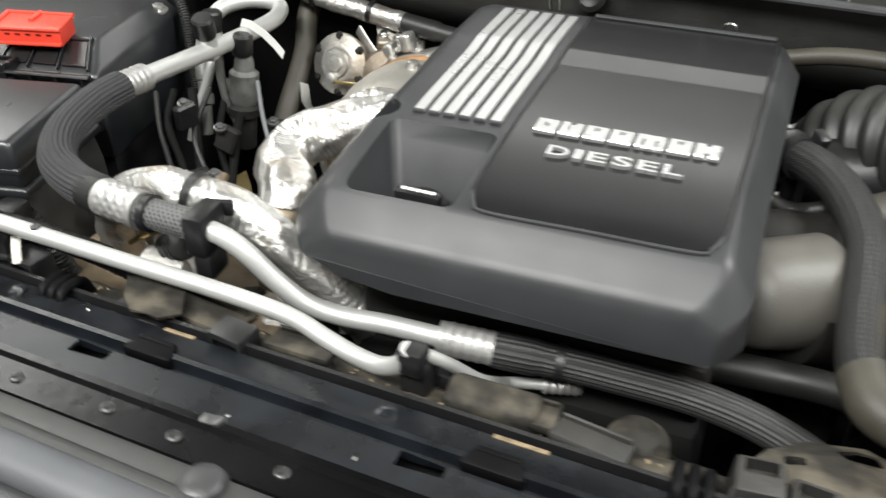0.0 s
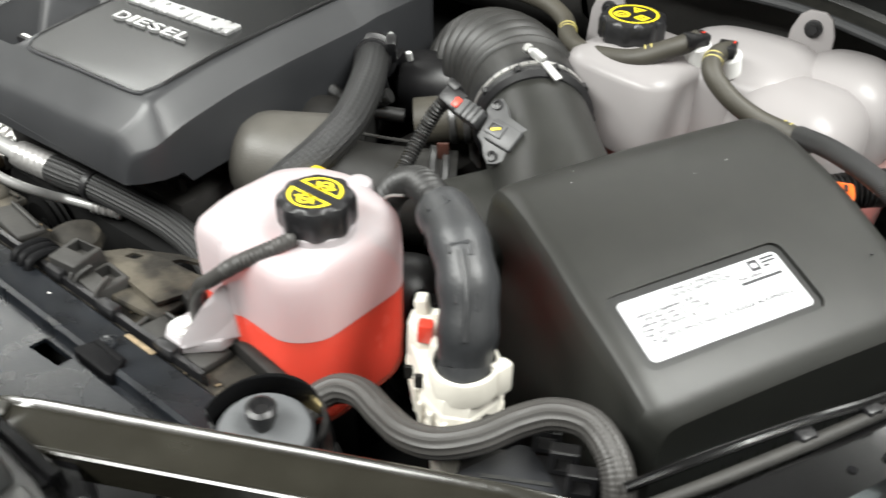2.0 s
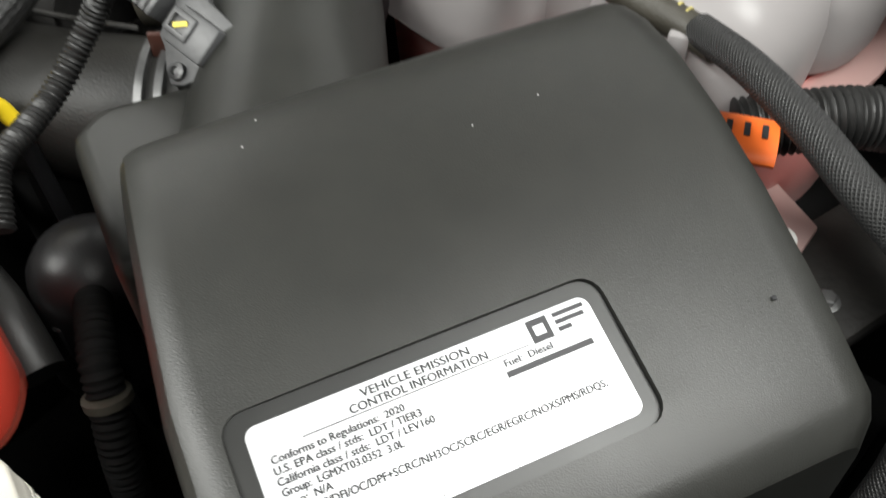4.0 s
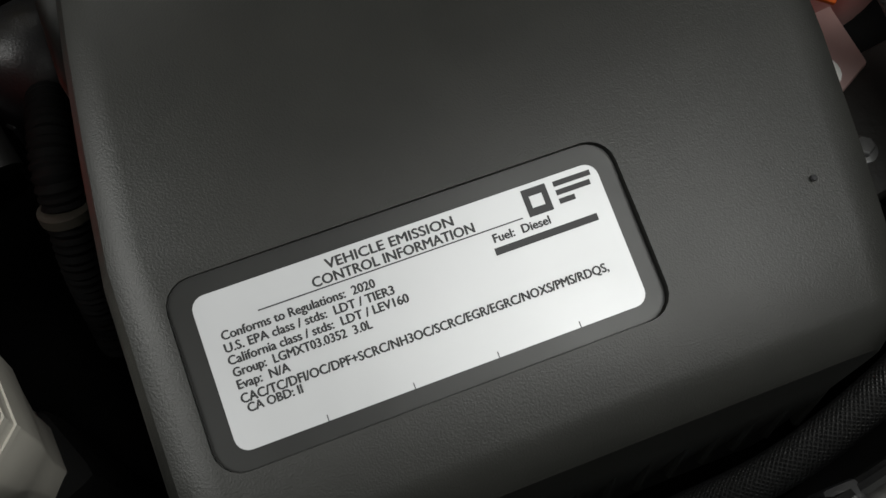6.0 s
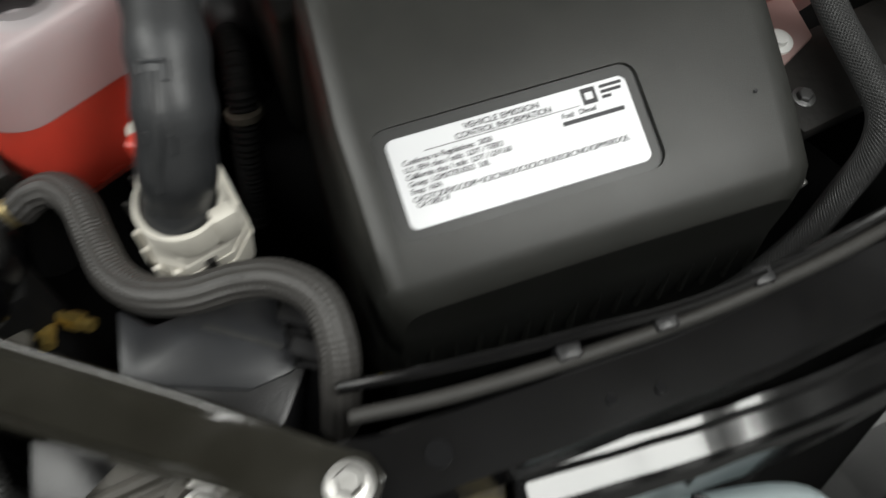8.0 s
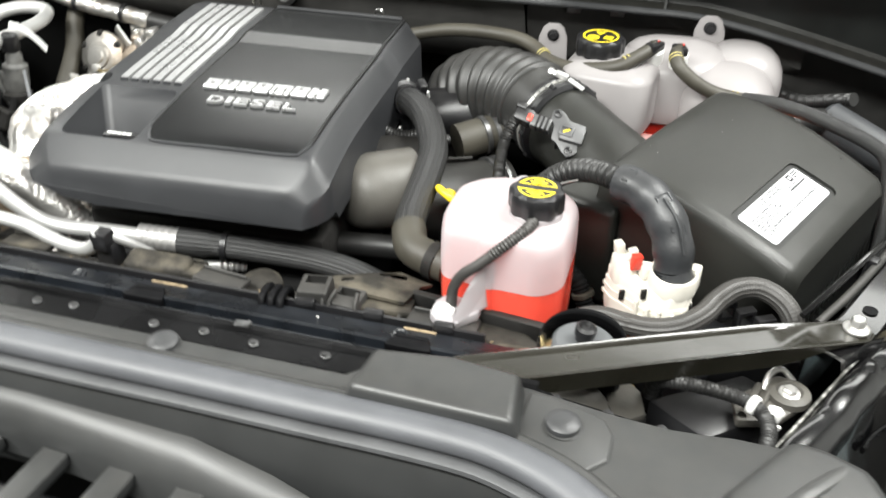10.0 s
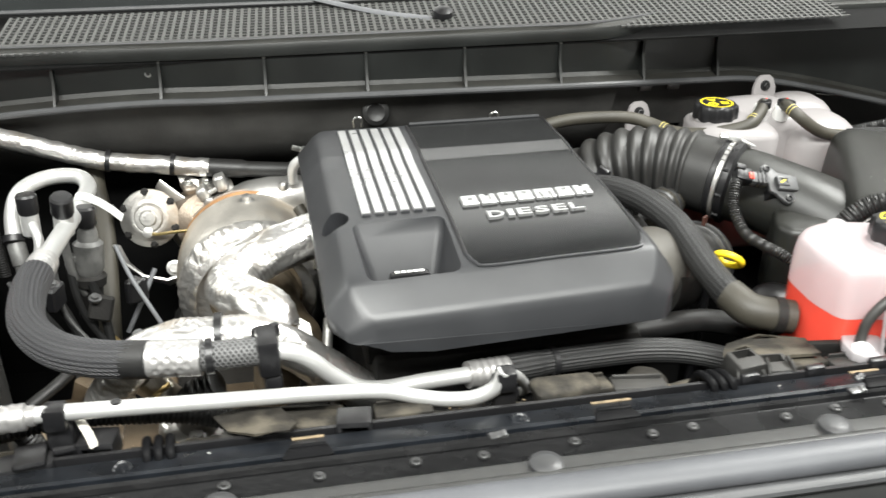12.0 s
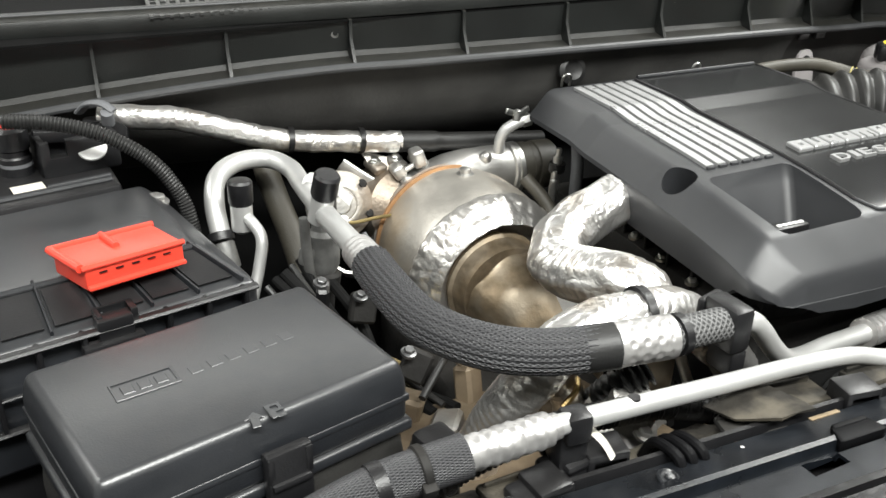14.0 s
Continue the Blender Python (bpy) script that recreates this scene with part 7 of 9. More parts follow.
def box_z(v):
    """Height of the lid across its depth: domed, falling to the front."""
    pts = [(-0.222, 1.088), (-0.216, 1.0965), (-0.209, 1.1015), (-0.185, 1.1105), (-0.138, 1.1248), (-0.10, 1.133), (-0.07, 1.138), (-0.03, 1.1405), (0.0, 1.139), (0.03, 1.133), (0.05, 1.126), (0.075, 1.113)]
    for (a, za), (b, zb) in zip(pts, pts[1:]):
        if v <= b:
            return za + (zb - za) * (v - a) / (b - a)
    return pts[-1][1]


airbox = thing("air_cleaner_box", "black grained plastic air cleaner box with a label", "air filter box", (0.45, 0.75, 0.85))
rings = []
for v, drop in ((-0.222, 0), (-0.216, 0), (-0.209, 0), (-0.185, 0), (-0.16, 0), (-0.12, 0), (-0.08, 0), (-0.04, 0), (-0.01, 0), (0.008, 0.0005), (0.016, 0.003), (0.021, 0.007), (0.024, 0.014), (0.026, 0.028), (0.028, 0.06)):
    pull = 0.010 * max(0.0, 1 - (v + 0.222) / 0.014) ** 2
    u0 = 0.724 + 0.075 * (v + 0.21) + pull + 0.009 * max(0.0, (-0.12 - v) / 0.10)
    u1 = 0.983 + 0.115 * (v + 0.21) - 0.012 * max(0, v + 0.02) / 0.08 - pull
    zt = box_z(v) - drop
    low = 0.94
    sec = [(u0 - 0.006, low), (u0 - 0.001, zt - 0.016), (u0 + 0.001, zt - 0.008), (u0 + 0.004, zt - 0.0035), (u0 + 0.009, zt - 0.001), (u0 + 0.016, zt)]
    sec += [(u0 + 0.016 + (u1 - u0 - 0.034) * k / 5, zt + 0.002 * math.sin(math.pi * k / 5)) for k in range(1, 6)]
    sec += [(u1 - 0.010, zt - 0.001), (u1 - 0.004, zt - 0.004), (u1 - 0.001, zt - 0.009), (u1, zt - 0.016), (u1 + 0.004, low)]
    rings.append([BOX + U * u + W * v + Vector((0, 0, z + 0.036 * (u - 0.8235))) for u, z in sec])
lid = loft(rings)
bmesh.ops.recalc_face_normals(lid, faces=lid.faces[:])


def on_lid(u, v, lift=0.0):
    return BOX + U * u + W * v + Vector((0, 0, box_z(v) + 0.036 * (u - 0.8235) + lift))


# the label lies in a shallow pocket on the sloping front of the lid
LAB = Matrix.Translation((0.4923, 0.6847, 1.1162)) @ Matrix(((0.4204, 0.9066, 0.0368), (-0.8733, 0.3933, 0.2875), (0.2462, -0.1530, 0.9571))).transposed().to_4x4()
recess = prism(round_rect(-0.0755, 0.0750, -0.0305, 0.0315, 0.009, 5), -0.0016, 0.03, 0, m=LAB)
lid = carve(lid, [recess])
part("lid", lid, M_BOX, airbox, sharp=25)
low_plan = [BOX + U * u + W * v for u, v in ((0.735, -0.205), (0.97, -0.205), (1.0, 0.05), (0.75, 0.055))]
part("base", prism([(p.x, p.y) for p in low_plan], 0.61, 0.96, 0.01), M_BLACK, airbox)
for k in range(16):
    p = BOX + U * (0.742 + 0.0155 * k) + W * -0.2215
    part("flank_rib", block((0.0035, 0.010, 0.058), Matrix.Translation((p.x, p.y, 0.985 + 0.0006 * k)) @ pose(0, 0, 0, -7, 0, 65.2), 0.0012, 1), M_BOX, airbox)
p = U * 0.745 + W * 0.09
step = [U * 0.740 + W * 0.118, U * 0.722 + W * 0.100, U * 0.728 + W * -0.01, U * 0.83 + W * 0.01, U * 0.83 + W * 0.118]
part("corner_step", prism([(q.x, q.y) for q in step], 0.95, 1.086, 0.010, 3), M_BOX, airbox)
part("lid_dot", lathe([(0, 0.0012), (0.0006, 0.0010), (0.0007, 0.0003)], (0, 0, 1), on_lid(0.9605, -0.1675, 0.0012), 12), M_INK, airbox)
random.seed(21)
for k in range(4):
    part("speck", lathe([(0, 0.0004), (0.0003, 0.0003)], (0, 0, 1), on_lid(random.uniform(0.76, 0.96), random.uniform(-0.12, 0.03), 0.0018), 8), M_WHITE, airbox, "pale dust speck")

part("label_pocket", prism(round_rect(-0.0752, 0.0747, -0.0302, 0.0312, 0.0088, 5), -0.0026, -0.0010, 0, m=LAB), M_SMOOTH, airbox, "smooth black label pocket")
label = thing("emission_label", "white foil emission label with black print on the air box", "label", LAB @ Vector((0, 0, -0.001)))
label_sheet = part("sheet", prism(round_rect(-0.0682, 0.0682, -0.0247, 0.0247, 0.0045, 5), -0.0012, -0.0003, 0, m=LAB), M_LABEL, label)


def lab_text(words, x, y, h, w=None, sk=1.0):
    bm = text_mesh(words, h / 0.72, 0.0, sk, 0.0)
    xs_ = [v.co.x for v in bm.verts]
    have = max(xs_) - min(xs_)
    k = (w / have) if w else 1.0
    base = bm.copy()
    bm.free()
    bm = None
    for j, (dx, dy) in enumerate(((-0.00016, 0.0), (0.00016, 0.0), (0.0, 0.00010), (0.0, -0.00010))):
        own = base.copy()
        own.transform(LAB @ pose(x + dx, y + dy, -0.00020 + 0.00003 * j) @ Matrix.Diagonal((k, 1, 1, 1)))
        bm = merge(bm, own)
    base.free()
    part("printed_line", bm, M_INK, label_sheet)


def lab_bar(x, y, w, h, mat=None):
    part("printed_bar", prism([(x, y), (x + w, y), (x + w, y + h), (x, y + h)], -0.0003, -0.0001, 0, m=LAB), mat or M_INK, label_sheet)


lab_text("VEHICLE EMISSION", -0.0253, 0.0197, 0.0033, 0.0426)
lab_text("CONTROL INFORMATION", -0.0312, 0.0154, 0.0033, 0.0540)
lab_bar(-0.0494, 0.0143, 0.0886, 0.0004)
lab_text("Conforms to Regulations:  2020", -0.0624, 0.0093, 0.0029, 0.0494)
lab_text("U.S. EPA class / stds:  LDT / TIER3", -0.0627, 0.0053, 0.0029, 0.0546)
lab_text("California class / stds:  LDT / LEV160", -0.0628, 0.0014, 0.0029, 0.0582)
lab_text("Group:  LGMXT03.0352  3.0L", -0.0625, -0.0025, 0.0029, 0.0444)
lab_text("Evap:  N/A", -0.0625, -0.0064, 0.0029, 0.0164)
lab_text("CAC/TC/DFI/OC/DPF+SCRC/NH3OC/SCRC/EGR/EGRC/NOXS/PMS/RDQS,", -0.0627, -0.0108, 0.0030, 0.1221)
lab_text("CA OBD: II", -0.0616, -0.0139, 0.0028, 0.0171)
lab_text("Fuel:  Diesel", 0.0274, 0.0099, 0.0029, 0.0196)
lab_bar(0.0268, 0.0058, 0.0359, 0.0024)
for k, w in enumerate((0.0131, 0.0120, 0.0055)):
    lab_bar(0.0526, 0.0208 - 0.0030 * k, w, 0.0018)
part("printed_square", carve(prism([(0.0415, 0.0139), (0.0500, 0.0139), (0.0500, 0.0231), (0.0415, 0.0231)], -0.0003, -0.0001, 0, m=LAB), [prism([(0.0435, 0.0165), (0.0480, 0.0165), (0.0480, 0.0205), (0.0435, 0.0205)], -0.01, 0.01, 0, m=LAB)]), M_INK, label_sheet)
for k in range(4):
    lab_bar(-0.040 + 0.028 * k, -0.0247, 0.0003, 0.0020)

# ---- intake duct, bellows and sensor ----
duct = thing("intake_duct", "black plastic intake duct with ribbed bellows and a steel clamp", "air duct", (0.18, 0.88, 1.0))
part("duct", sweep([(0.345, 0.735, 1.040), (0.31, 0.768, 1.058), (0.275, 0.80, 1.072), (0.235, 0.838, 1.082), (0.198, 0.872, 1.086)], lambda s, l, a: 0.056 + (0.030 * abs(math.cos(a)) + 0.008) * max(0.0, 0.62 - s) ** 1.3, 48, 0.006), M_BOX, duct)
D = Vector((-0.70, 0.66, 0.08)).normalized()
P0 = Vector((0.211, 0.859, 1.087))
duct_collar = part("collar", lathe([(-0.004, 0.056), (0.0, 0.0615), (0.008, 0.0615), (0.010, 0.059), (0.018, 0.059), (0.020, 0.0605), (0.026, 0.0605), (0.028, 0.057)], D, P0, 48), M_BLACK, duct)
duct_clamp = part("clamp_band", lathe([(0.0115, 0.0592), (0.012, 0.0612), (0.0175, 0.0612), (0.018, 0.0592)], D, P0, 48), M_BRACKET, duct, "bright steel worm clamp")
part("clamp_screw", block((0.018, 0.008, 0.008), Matrix.Translation((0.203, 0.870, 1.150)) @ pose(0, 0, 0, 0, 12, -12), 0.002), M_ALU, duct_clamp, "clamp screw housing")
part("clamp_head", lathe([(-0.009, 0.0036), (0.0, 0.0036), (0.001, 0.0052), (0.006, 0.0052), (0.007, 0.0045)], (-0.95, 0.2, 0.2), (0.192, 0.873, 1.155), 6), M_BOLT, duct_clamp)
part("clamp_tail", block((0.024, 0.009, 0.003), Matrix.Translation((0.224, 0.864, 1.145)) @ pose(0, 0, 0, 0, 25, -12), 0.001), M_ALU, duct_clamp)
for k in range(9):
    a = radians(60 + 9 * k)
    s_ = D.cross(Vector((0, 0, 1))).normalized()
    p = P0 + D * 0.0148 + (s_ * math.cos(a) + s_.cross(D) * math.sin(a)) * 0.0615
    part("band_slot", lathe([(-0.0030, 0.0006), (0.0030, 0.0006)], D, p, 6), M_INK, duct_clamp)
for k in range(10):
    a = radians(36 * k)
    s_ = D.cross(Vector((0, 0, 1))).normalized()
    u_ = s_.cross(D)
    p = P0 + D * 0.004 + (s_ * math.cos(a) + u_ * math.sin(a)) * 0.0605
    part("collar_lug", lathe([(-0.003, 0.0035), (0.006, 0.0035)], D, p, 8), M_BLACK, duct_collar)
part("bellows", sweep([P0 + D * 0.024, (0.155, 0.912, 1.091), (0.112, 0.942, 1.088), (0.072, 0.964, 1.076), (0.040, 0.982, 1.052), (0.02, 0.995, 1.015)], lambda s, l, a: 0.055 + (0.0075 * (0.5 + 0.5 * math.sin(2 * math.pi * l / 0.0195)) ** 0.7 if 0.17 < s < 0.90 else 0.0025), 44, 0.0022), M_BELLOWS, duct, sharp=60)
part("far_clamp", sweep([(0.026, 0.992, 1.028), (0.022, 0.994, 1.018)], 0.063, 40, 0.004), M_BRACKET, duct)

sens = thing("air_flow_sensor", "grey black air flow sensor with plug and red lock tab", "sensor", (0.22, 0.785, 1.09))
sx_ = Vector((0.987, 0.0, -0.154)).normalized()
sy_ = Vector((0.096, 0.778, 0.617))
sy_ = (sy_ - sx_ * sy_.dot(sx_)).normalized()
S = Matrix.Translation((0.2270, 0.7750, 1.1180)) @ Matrix((sx_, sy_, sx_.cross(sy_))).transposed().to_4x4()
M_SENSOR = material("sensor_grey", (0.075, 0.076, 0.078), 0.45, bump=0.2, vary=0.25, dust=0.05)
plate = prism([(-0.020, 0.014), (-0.020, 0.026), (-0.013, 0.030), (-0.006, 0.027), (0.004, 0.018), (0.026, 0.016), (0.033, 0.008), (0.030, -0.014), (0.020, -0.026), (0.013, -0.030), (0.006, -0.026), (-0.004, -0.016), (-0.012, -0.012), (-0.014, 0.006)], -0.004, 0.002, 0.001, m=S)
part("plate", plate, M_SENSOR, sens)
part("pedestal", block((0.034, 0.028, 0.030), S @ pose(0.010, 0, -0.034), 0.003), M_BLACK, sens)
part("housing", block((0.030, 0.022, 0.009), S @ pose(0.012, -0.001, 0.001), 0.002), M_SENSOR, sens)
part("window", carve(block((0.018, 0.014, 0.004), S @ pose(0.004, 0.0, 0.008), 0.0012), [block((0.012, 0.008, 0.01), S @ pose(0.004, 0, 0.0095), 0)]), M_SENSOR, sens)
part("mark", block((0.009, 0.0025, 0.0008), S @ pose(0.004, 0.0, 0.0100, 0, 0, 35), 0), M_PRINT, sens)
for ex, sy in ((0.013, -0.022), (-0.013, 0.022)):
    part("screw", lathe([(0, 0.0052), (0.003, 0.005), (0.0035, 0.0025), (0.002, 0.002), (0.0021, 0.0004)], S.to_3x3() @ Vector((0, 0, 1)), S @ Vector((ex, sy, 0.002)), 16), M_BLACK, sens)
part("plug", block((0.026, 0.017, 0.015), S @ pose(-0.030, 0.002, -0.004, 0, 0, -4), 0.002), M_SENSOR, sens)
for k in range(3):
    part("plug_rib", block((0.003, 0.018, 0.016), S @ pose(-0.022 - 0.006 * k, 0.002, -0.004, 0, 0, -4), 0.0008, 1), M_BLACK, sens)
part("lock_tab", block((0.007, 0.010, 0.005), S @ pose(-0.0445, 0.003, 0.008, 0, 0, -4), 0.0012), M_RED, sens, "red lock tab")
part("plug_tail", block((0.024, 0.020, 0.018), S @ pose(-0.053, 0.006, -0.006, 0, 0, -10), 0.003), M_BLACK, sens)
part("plug_latch", block((0.014, 0.008, 0.012), S @ pose(-0.058, 0.016, 0.002, 0, 0, -10), 0.0015), M_BLACK, sens)
solid("sensor_cable", sweep([S @ Vector((-0.058, 0.004, 0.002)), S @ Vector((-0.064, -0.008, 0.0)), (0.156, 0.752, 1.098), (0.160, 0.72, 1.075), (0.172, 0.69, 1.070), (0.185, 0.665, 1.068), (0.21, 0.645, 1.05)], lambda s, l, a: 0.0072 + 0.0008 * math.sin(2 * math.pi * l / 0.0036), 14, 0.0011), M_RUBBER, "black corrugated sensor cable", "cable")

# ---- main coolant tank ----
tank = thing("coolant_tank", "milky white lobed plastic coolant tank with pink fluid", "coolant tank", (0.33, 1.03, 0.95))


def lobe(c, rx, ry, z0, z1, dome, seg=36, turn=0.0, power=2.6):
    rows = []
    for z, k in [(z0, 0.94), (z0 + 0.006, 0.985), (z0 + 0.02, 1.0), (z1 - dome, 1.0)] + [(z1 - dome + dome * math.sin(radians(t)), math.cos(radians(t)) ** 0.75) for t in (18, 36, 52, 66, 77, 84)]:
        ring = []
        for i in range(seg):
            a = 2 * math.pi * i / seg
            ca, sa = math.cos(a), math.sin(a)
            x, y = rx * k * math.copysign(abs(ca) ** (2 / power), ca), ry * k * math.copysign(abs(sa) ** (2 / power), sa)
            t = radians(turn)
            ring.append((c[0] + x * math.cos(t) - y * math.sin(t), c[1] + x * math.sin(t) + y * math.cos(t), z))
        rows.append(ring)
    return loft(rows)


TZ = 1.051
part("lobe", lobe((0.258, 0.985), 0.066, 0.066, TZ, 1.145, 0.018, turn=-8, power=4), M_MILKY, tank)
part("lobe", lobe((0.338, 1.049), 0.076, 0.072, TZ, 1.149, 0.030, turn=5, power=3.2), M_MILKY, tank)
part("lobe", lobe((0.418, 1.007), 0.064, 0.064, TZ, 1.139, 0.046, turn=0, power=2.8), M_MILKY, tank)
part("lobe", lobe((0.432, 1.092), 0.062, 0.062, TZ, 1.143, 0.050, turn=0, power=2.5), M_MILKY, tank)
lowplan = [(0.190, 0.945), (0.30, 0.930), (0.40, 0.940), (0.485, 0.985), (0.510, 1.07), (0.505, 1.15), (0.42, 1.17), (0.25, 1.10), (0.185, 1.05)]
part("seam_flange", prism(soft_plan(lowplan, 0.03, 1.0), 1.040, 1.046, 0.002), M_PINKISH, tank)
part("lower_shell", loft([[(x, y, z) for x, y in soft_plan(lowplan, 0.03, k)] for z, k in ((0.93, 0.86), (0.94, 0.92), (1.0, 0.95), (1.042, 0.96))]), M_PINKISH, tank)
part("coolant", loft([[(x, y, z) for x, y in soft_plan(lowplan, 0.03, k)] for z, k in ((0.935, 0.84), (0.95, 0.90), (1.0, 0.93), (1.046, 0.80))]), M_COOLANT, tank, "red coolant")
for (bx, by, bz), turn in (((0.379, 1.114, 1.154), 8), ((0.147, 1.098, 1.122), 10)):
    em = Matrix.Translation((bx, by, bz)) @ pose(0, 0, 0, 84, 0, turn)
    ear = prism([(-0.024, -0.05), (0.024, -0.05), (0.022, -0.004), (0.016, 0.012), (0.008, 0.018), (-0.008, 0.018), (-0.016, 0.012), (-0.022, -0.004)], -0.003, 0.003, 0.001, m=em)
    part("mounting_ear", ear, M_MILKY, tank)
    part("ear_washer", lathe([(0, 0.0095), (0.002, 0.009)], em.to_3x3() @ Vector((0, 0, 1)), em @ Vector((0, 0, 0.003)), 20), M_BLACK, tank)
    part("mounting_bolt", hex_bolt(em @ Vector((0, 0, 0.004)), em.to_3x3() @ Vector((0, 0, 1)), 0.006, 0.006), M_BLACK, tank)
part("neck", lathe([(0, 0.033), (0.02, 0.032), (0.035, 0.028)], (0, 0, 1), (0.234, 0.995, 1.125), 30), M_MILKY, tank)
lobed_cap((0.234, 0.995, 1.141), 0.0345, 0.026, "large black knobbed coolant tank cap with yellow print", 9, True)
for q in ((0.311, 0.989, 1.158), (0.345, 0.986, 1.157)):
    part("spigot", lathe([(-0.02, 0.013), (0.0, 0.013), (0.006, 0.008), (0.0065, 0.001)], (0, -0.35, 1), q, 18), M_WHITE, tank)
tab = prism([(0.450, 0.985), (0.500, 0.945), (0.528, 0.960), (0.526, 1.005), (0.46, 1.04)], 0.975, 0.981, 0.002)
tank_tab = part("side_tab", tab, M_PINKISH, tank)
part("tab_bolt", lathe([(0, 0.012), (0.003, 0.012), (0.004, 0.007), (0.008, 0.0065), (0.0085, 0.001)], (0, 0, 1), (0.511, 0.977, 0.9805), 20), M_WHITE, tank_tab)
tb = thing("tank_bracket", "steel bracket under the coolant tank, darkened for shade", "bracket", (0.35, 1.05, 0.60))
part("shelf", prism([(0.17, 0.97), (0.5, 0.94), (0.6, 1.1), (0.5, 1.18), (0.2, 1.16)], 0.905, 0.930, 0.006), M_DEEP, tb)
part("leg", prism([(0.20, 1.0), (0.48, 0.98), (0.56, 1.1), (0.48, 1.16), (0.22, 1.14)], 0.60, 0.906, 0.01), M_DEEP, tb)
part("side_flange", roughen(prism([(0.50, 0.945), (0.575, 0.93), (0.60, 1.02), (0.57, 1.10), (0.54, 1.10)], 0.955, 0.975, 0.005), 0.002, 30), M_CHARCOAL, tb)
part("pinch_bar", sweep([(0.50, 0.90, 0.965), (0.55, 0.905, 0.972), (0.60, 0.895, 0.968)], 0.006, 10, 0.006), M_BRACKET, tb)
for x, y in ((0.555, 0.955), (0.585, 1.02)):
    part("bolt", hex_bolt((x, y, 0.976), (0, 0, 1), 0.006), M_DULLBOLT, tb)


def fluid_hose(name, pts, r, label, mat, bands):
    h = thing(name, label, "hose", pts[0])
    part("hose", sweep(pts, r, 18, 0.005), mat, h)
    for at, nxt in bands:
        a, b = Vector(at), Vector(nxt)
        d = (b - a).normalized()
        for k in (0.0, 0.006):
            part("yellow_band", lathe([(0, r + 0.0002), (0.0003, r + 0.0004), (0.0014, r + 0.0004), (0.0017, r + 0.0002)], d, a + d * k, 18), M_BAND, h, "thin pale yellow paint band")
    return h


A = [(-0.09, 1.03, 1.115), (0.0, 1.035, 1.135), (0.09, 1.030, 1.138), (0.135, 1.018, 1.130), (0.162, 0.988, 1.124), (0.205, 0.958, 1.129), (0.262, 0.946, 1.142), (0.290, 0.962, 1.154), (0.311, 0.988, 1.163)]
fluid_hose("vent_hose", A, 0.0100, "dark grey rubber hose to the coolant tank", M_GREYHOSE, [((0.150, 1.003, 1.1265), (0.158, 0.993, 1.1248)), ((0.276, 0.952, 1.148), (0.284, 0.957, 1.151))])
B = [(0.345, 0.986, 1.162), (0.342, 0.965, 1.163), (0.349, 0.945, 1.155), (0.372, 0.941, 1.138), (0.40, 0.945, 1.124), (0.432, 0.950, 1.117), (0.455, 0.943, 1.118)]
hb = fluid_hose("overflow_line", B, 0.0095, "grey rubber overflow hose with a braided sleeve", M_GREYHOSE, [((0.342, 0.960, 1.162), (0.344, 0.954, 1.160)), ((0.422, 0.951, 1.118), (0.430, 0.951, 1.117))])
part("sleeve", sweep([(0.440, 0.949, 1.119), (0.478, 0.925, 1.128), (0.518, 0.901, 1.130), (0.557, 0.877, 1.127), (0.590, 0.866, 1.118), (0.611, 0.861, 1.106), (0.621, 0.853, 1.086), (0.624, 0.842, 1.062), (0.626, 0.815, 1.03), (0.618, 0.77, 1.0), (0.60, 0.73, 0.96)], 0.0092, 24, 0.005), M_SLEEVE_FINE, hb, "black braided sleeve")
part("clip", block((0.012, 0.016, 0.016), pose(0.432, 0.944, 1.103, 0, 0, 20), 0.002), M_MILKY, hb)
for q, r_ in (((0.311, 0.989, 1.167), -30), ((0.345, 0.986, 1.167), 20)):
    part("fitting", block((0.018, 0.024, 0.012), pose(q[0], q[1] - 0.006, q[2] - 0.008, 0, 0, r_), 0.003), M_BLACK, hb)
    part("fitting_mark", block((0.0018, 0.004, 0.0006), pose(q[0] + 0.004, q[1], q[2] + 0.0040, 0, 0, r_), 0), M_RED, hb)

solid("wall_conduit", sweep([(0.469, 1.185, 1.064), (0.485, 1.165, 1.057), (0.507, 1.140, 1.052), (0.534, 1.115, 1.057), (0.570, 1.080, 1.079), (0.592, 1.059, 1.092)], ribbed(0.0088, 0.0010, 0.0042), 18, 0.0013), M_RUBBER, "black corrugated conduit from the firewall grommet", "conduit")
felt = strip([[(x, 1.214, 1.13 - 0.11 * (x - 0.3)) for x in (0.28, 0.36, 0.44, 0.52, 0.60, 0.72)], [(x, 1.219, 1.07) for x in (0.28, 0.36, 0.44, 0.52, 0.60, 0.72)], [(x, 1.226, 0.96) for x in (0.28, 0.36, 0.44, 0.52, 0.60, 0.72)]], 0.005)
part("felt_panel", felt, M_DUSTY, shelf, "dusty black felt panel")
part("grommet", lathe([(0, 0.030), (0.006, 0.029), (0.010, 0.020), (0.008, 0.012), (0.0081, 0.001)], (0.1, -1, 0.3), (0.467, 1.212, 1.053), 28), M_RUBBER, shelf)
loom = thing("wiring_conduit", "corrugated black conduit with an orange tag and grey junction", "conduit", (0.55, 0.97, 1.0))
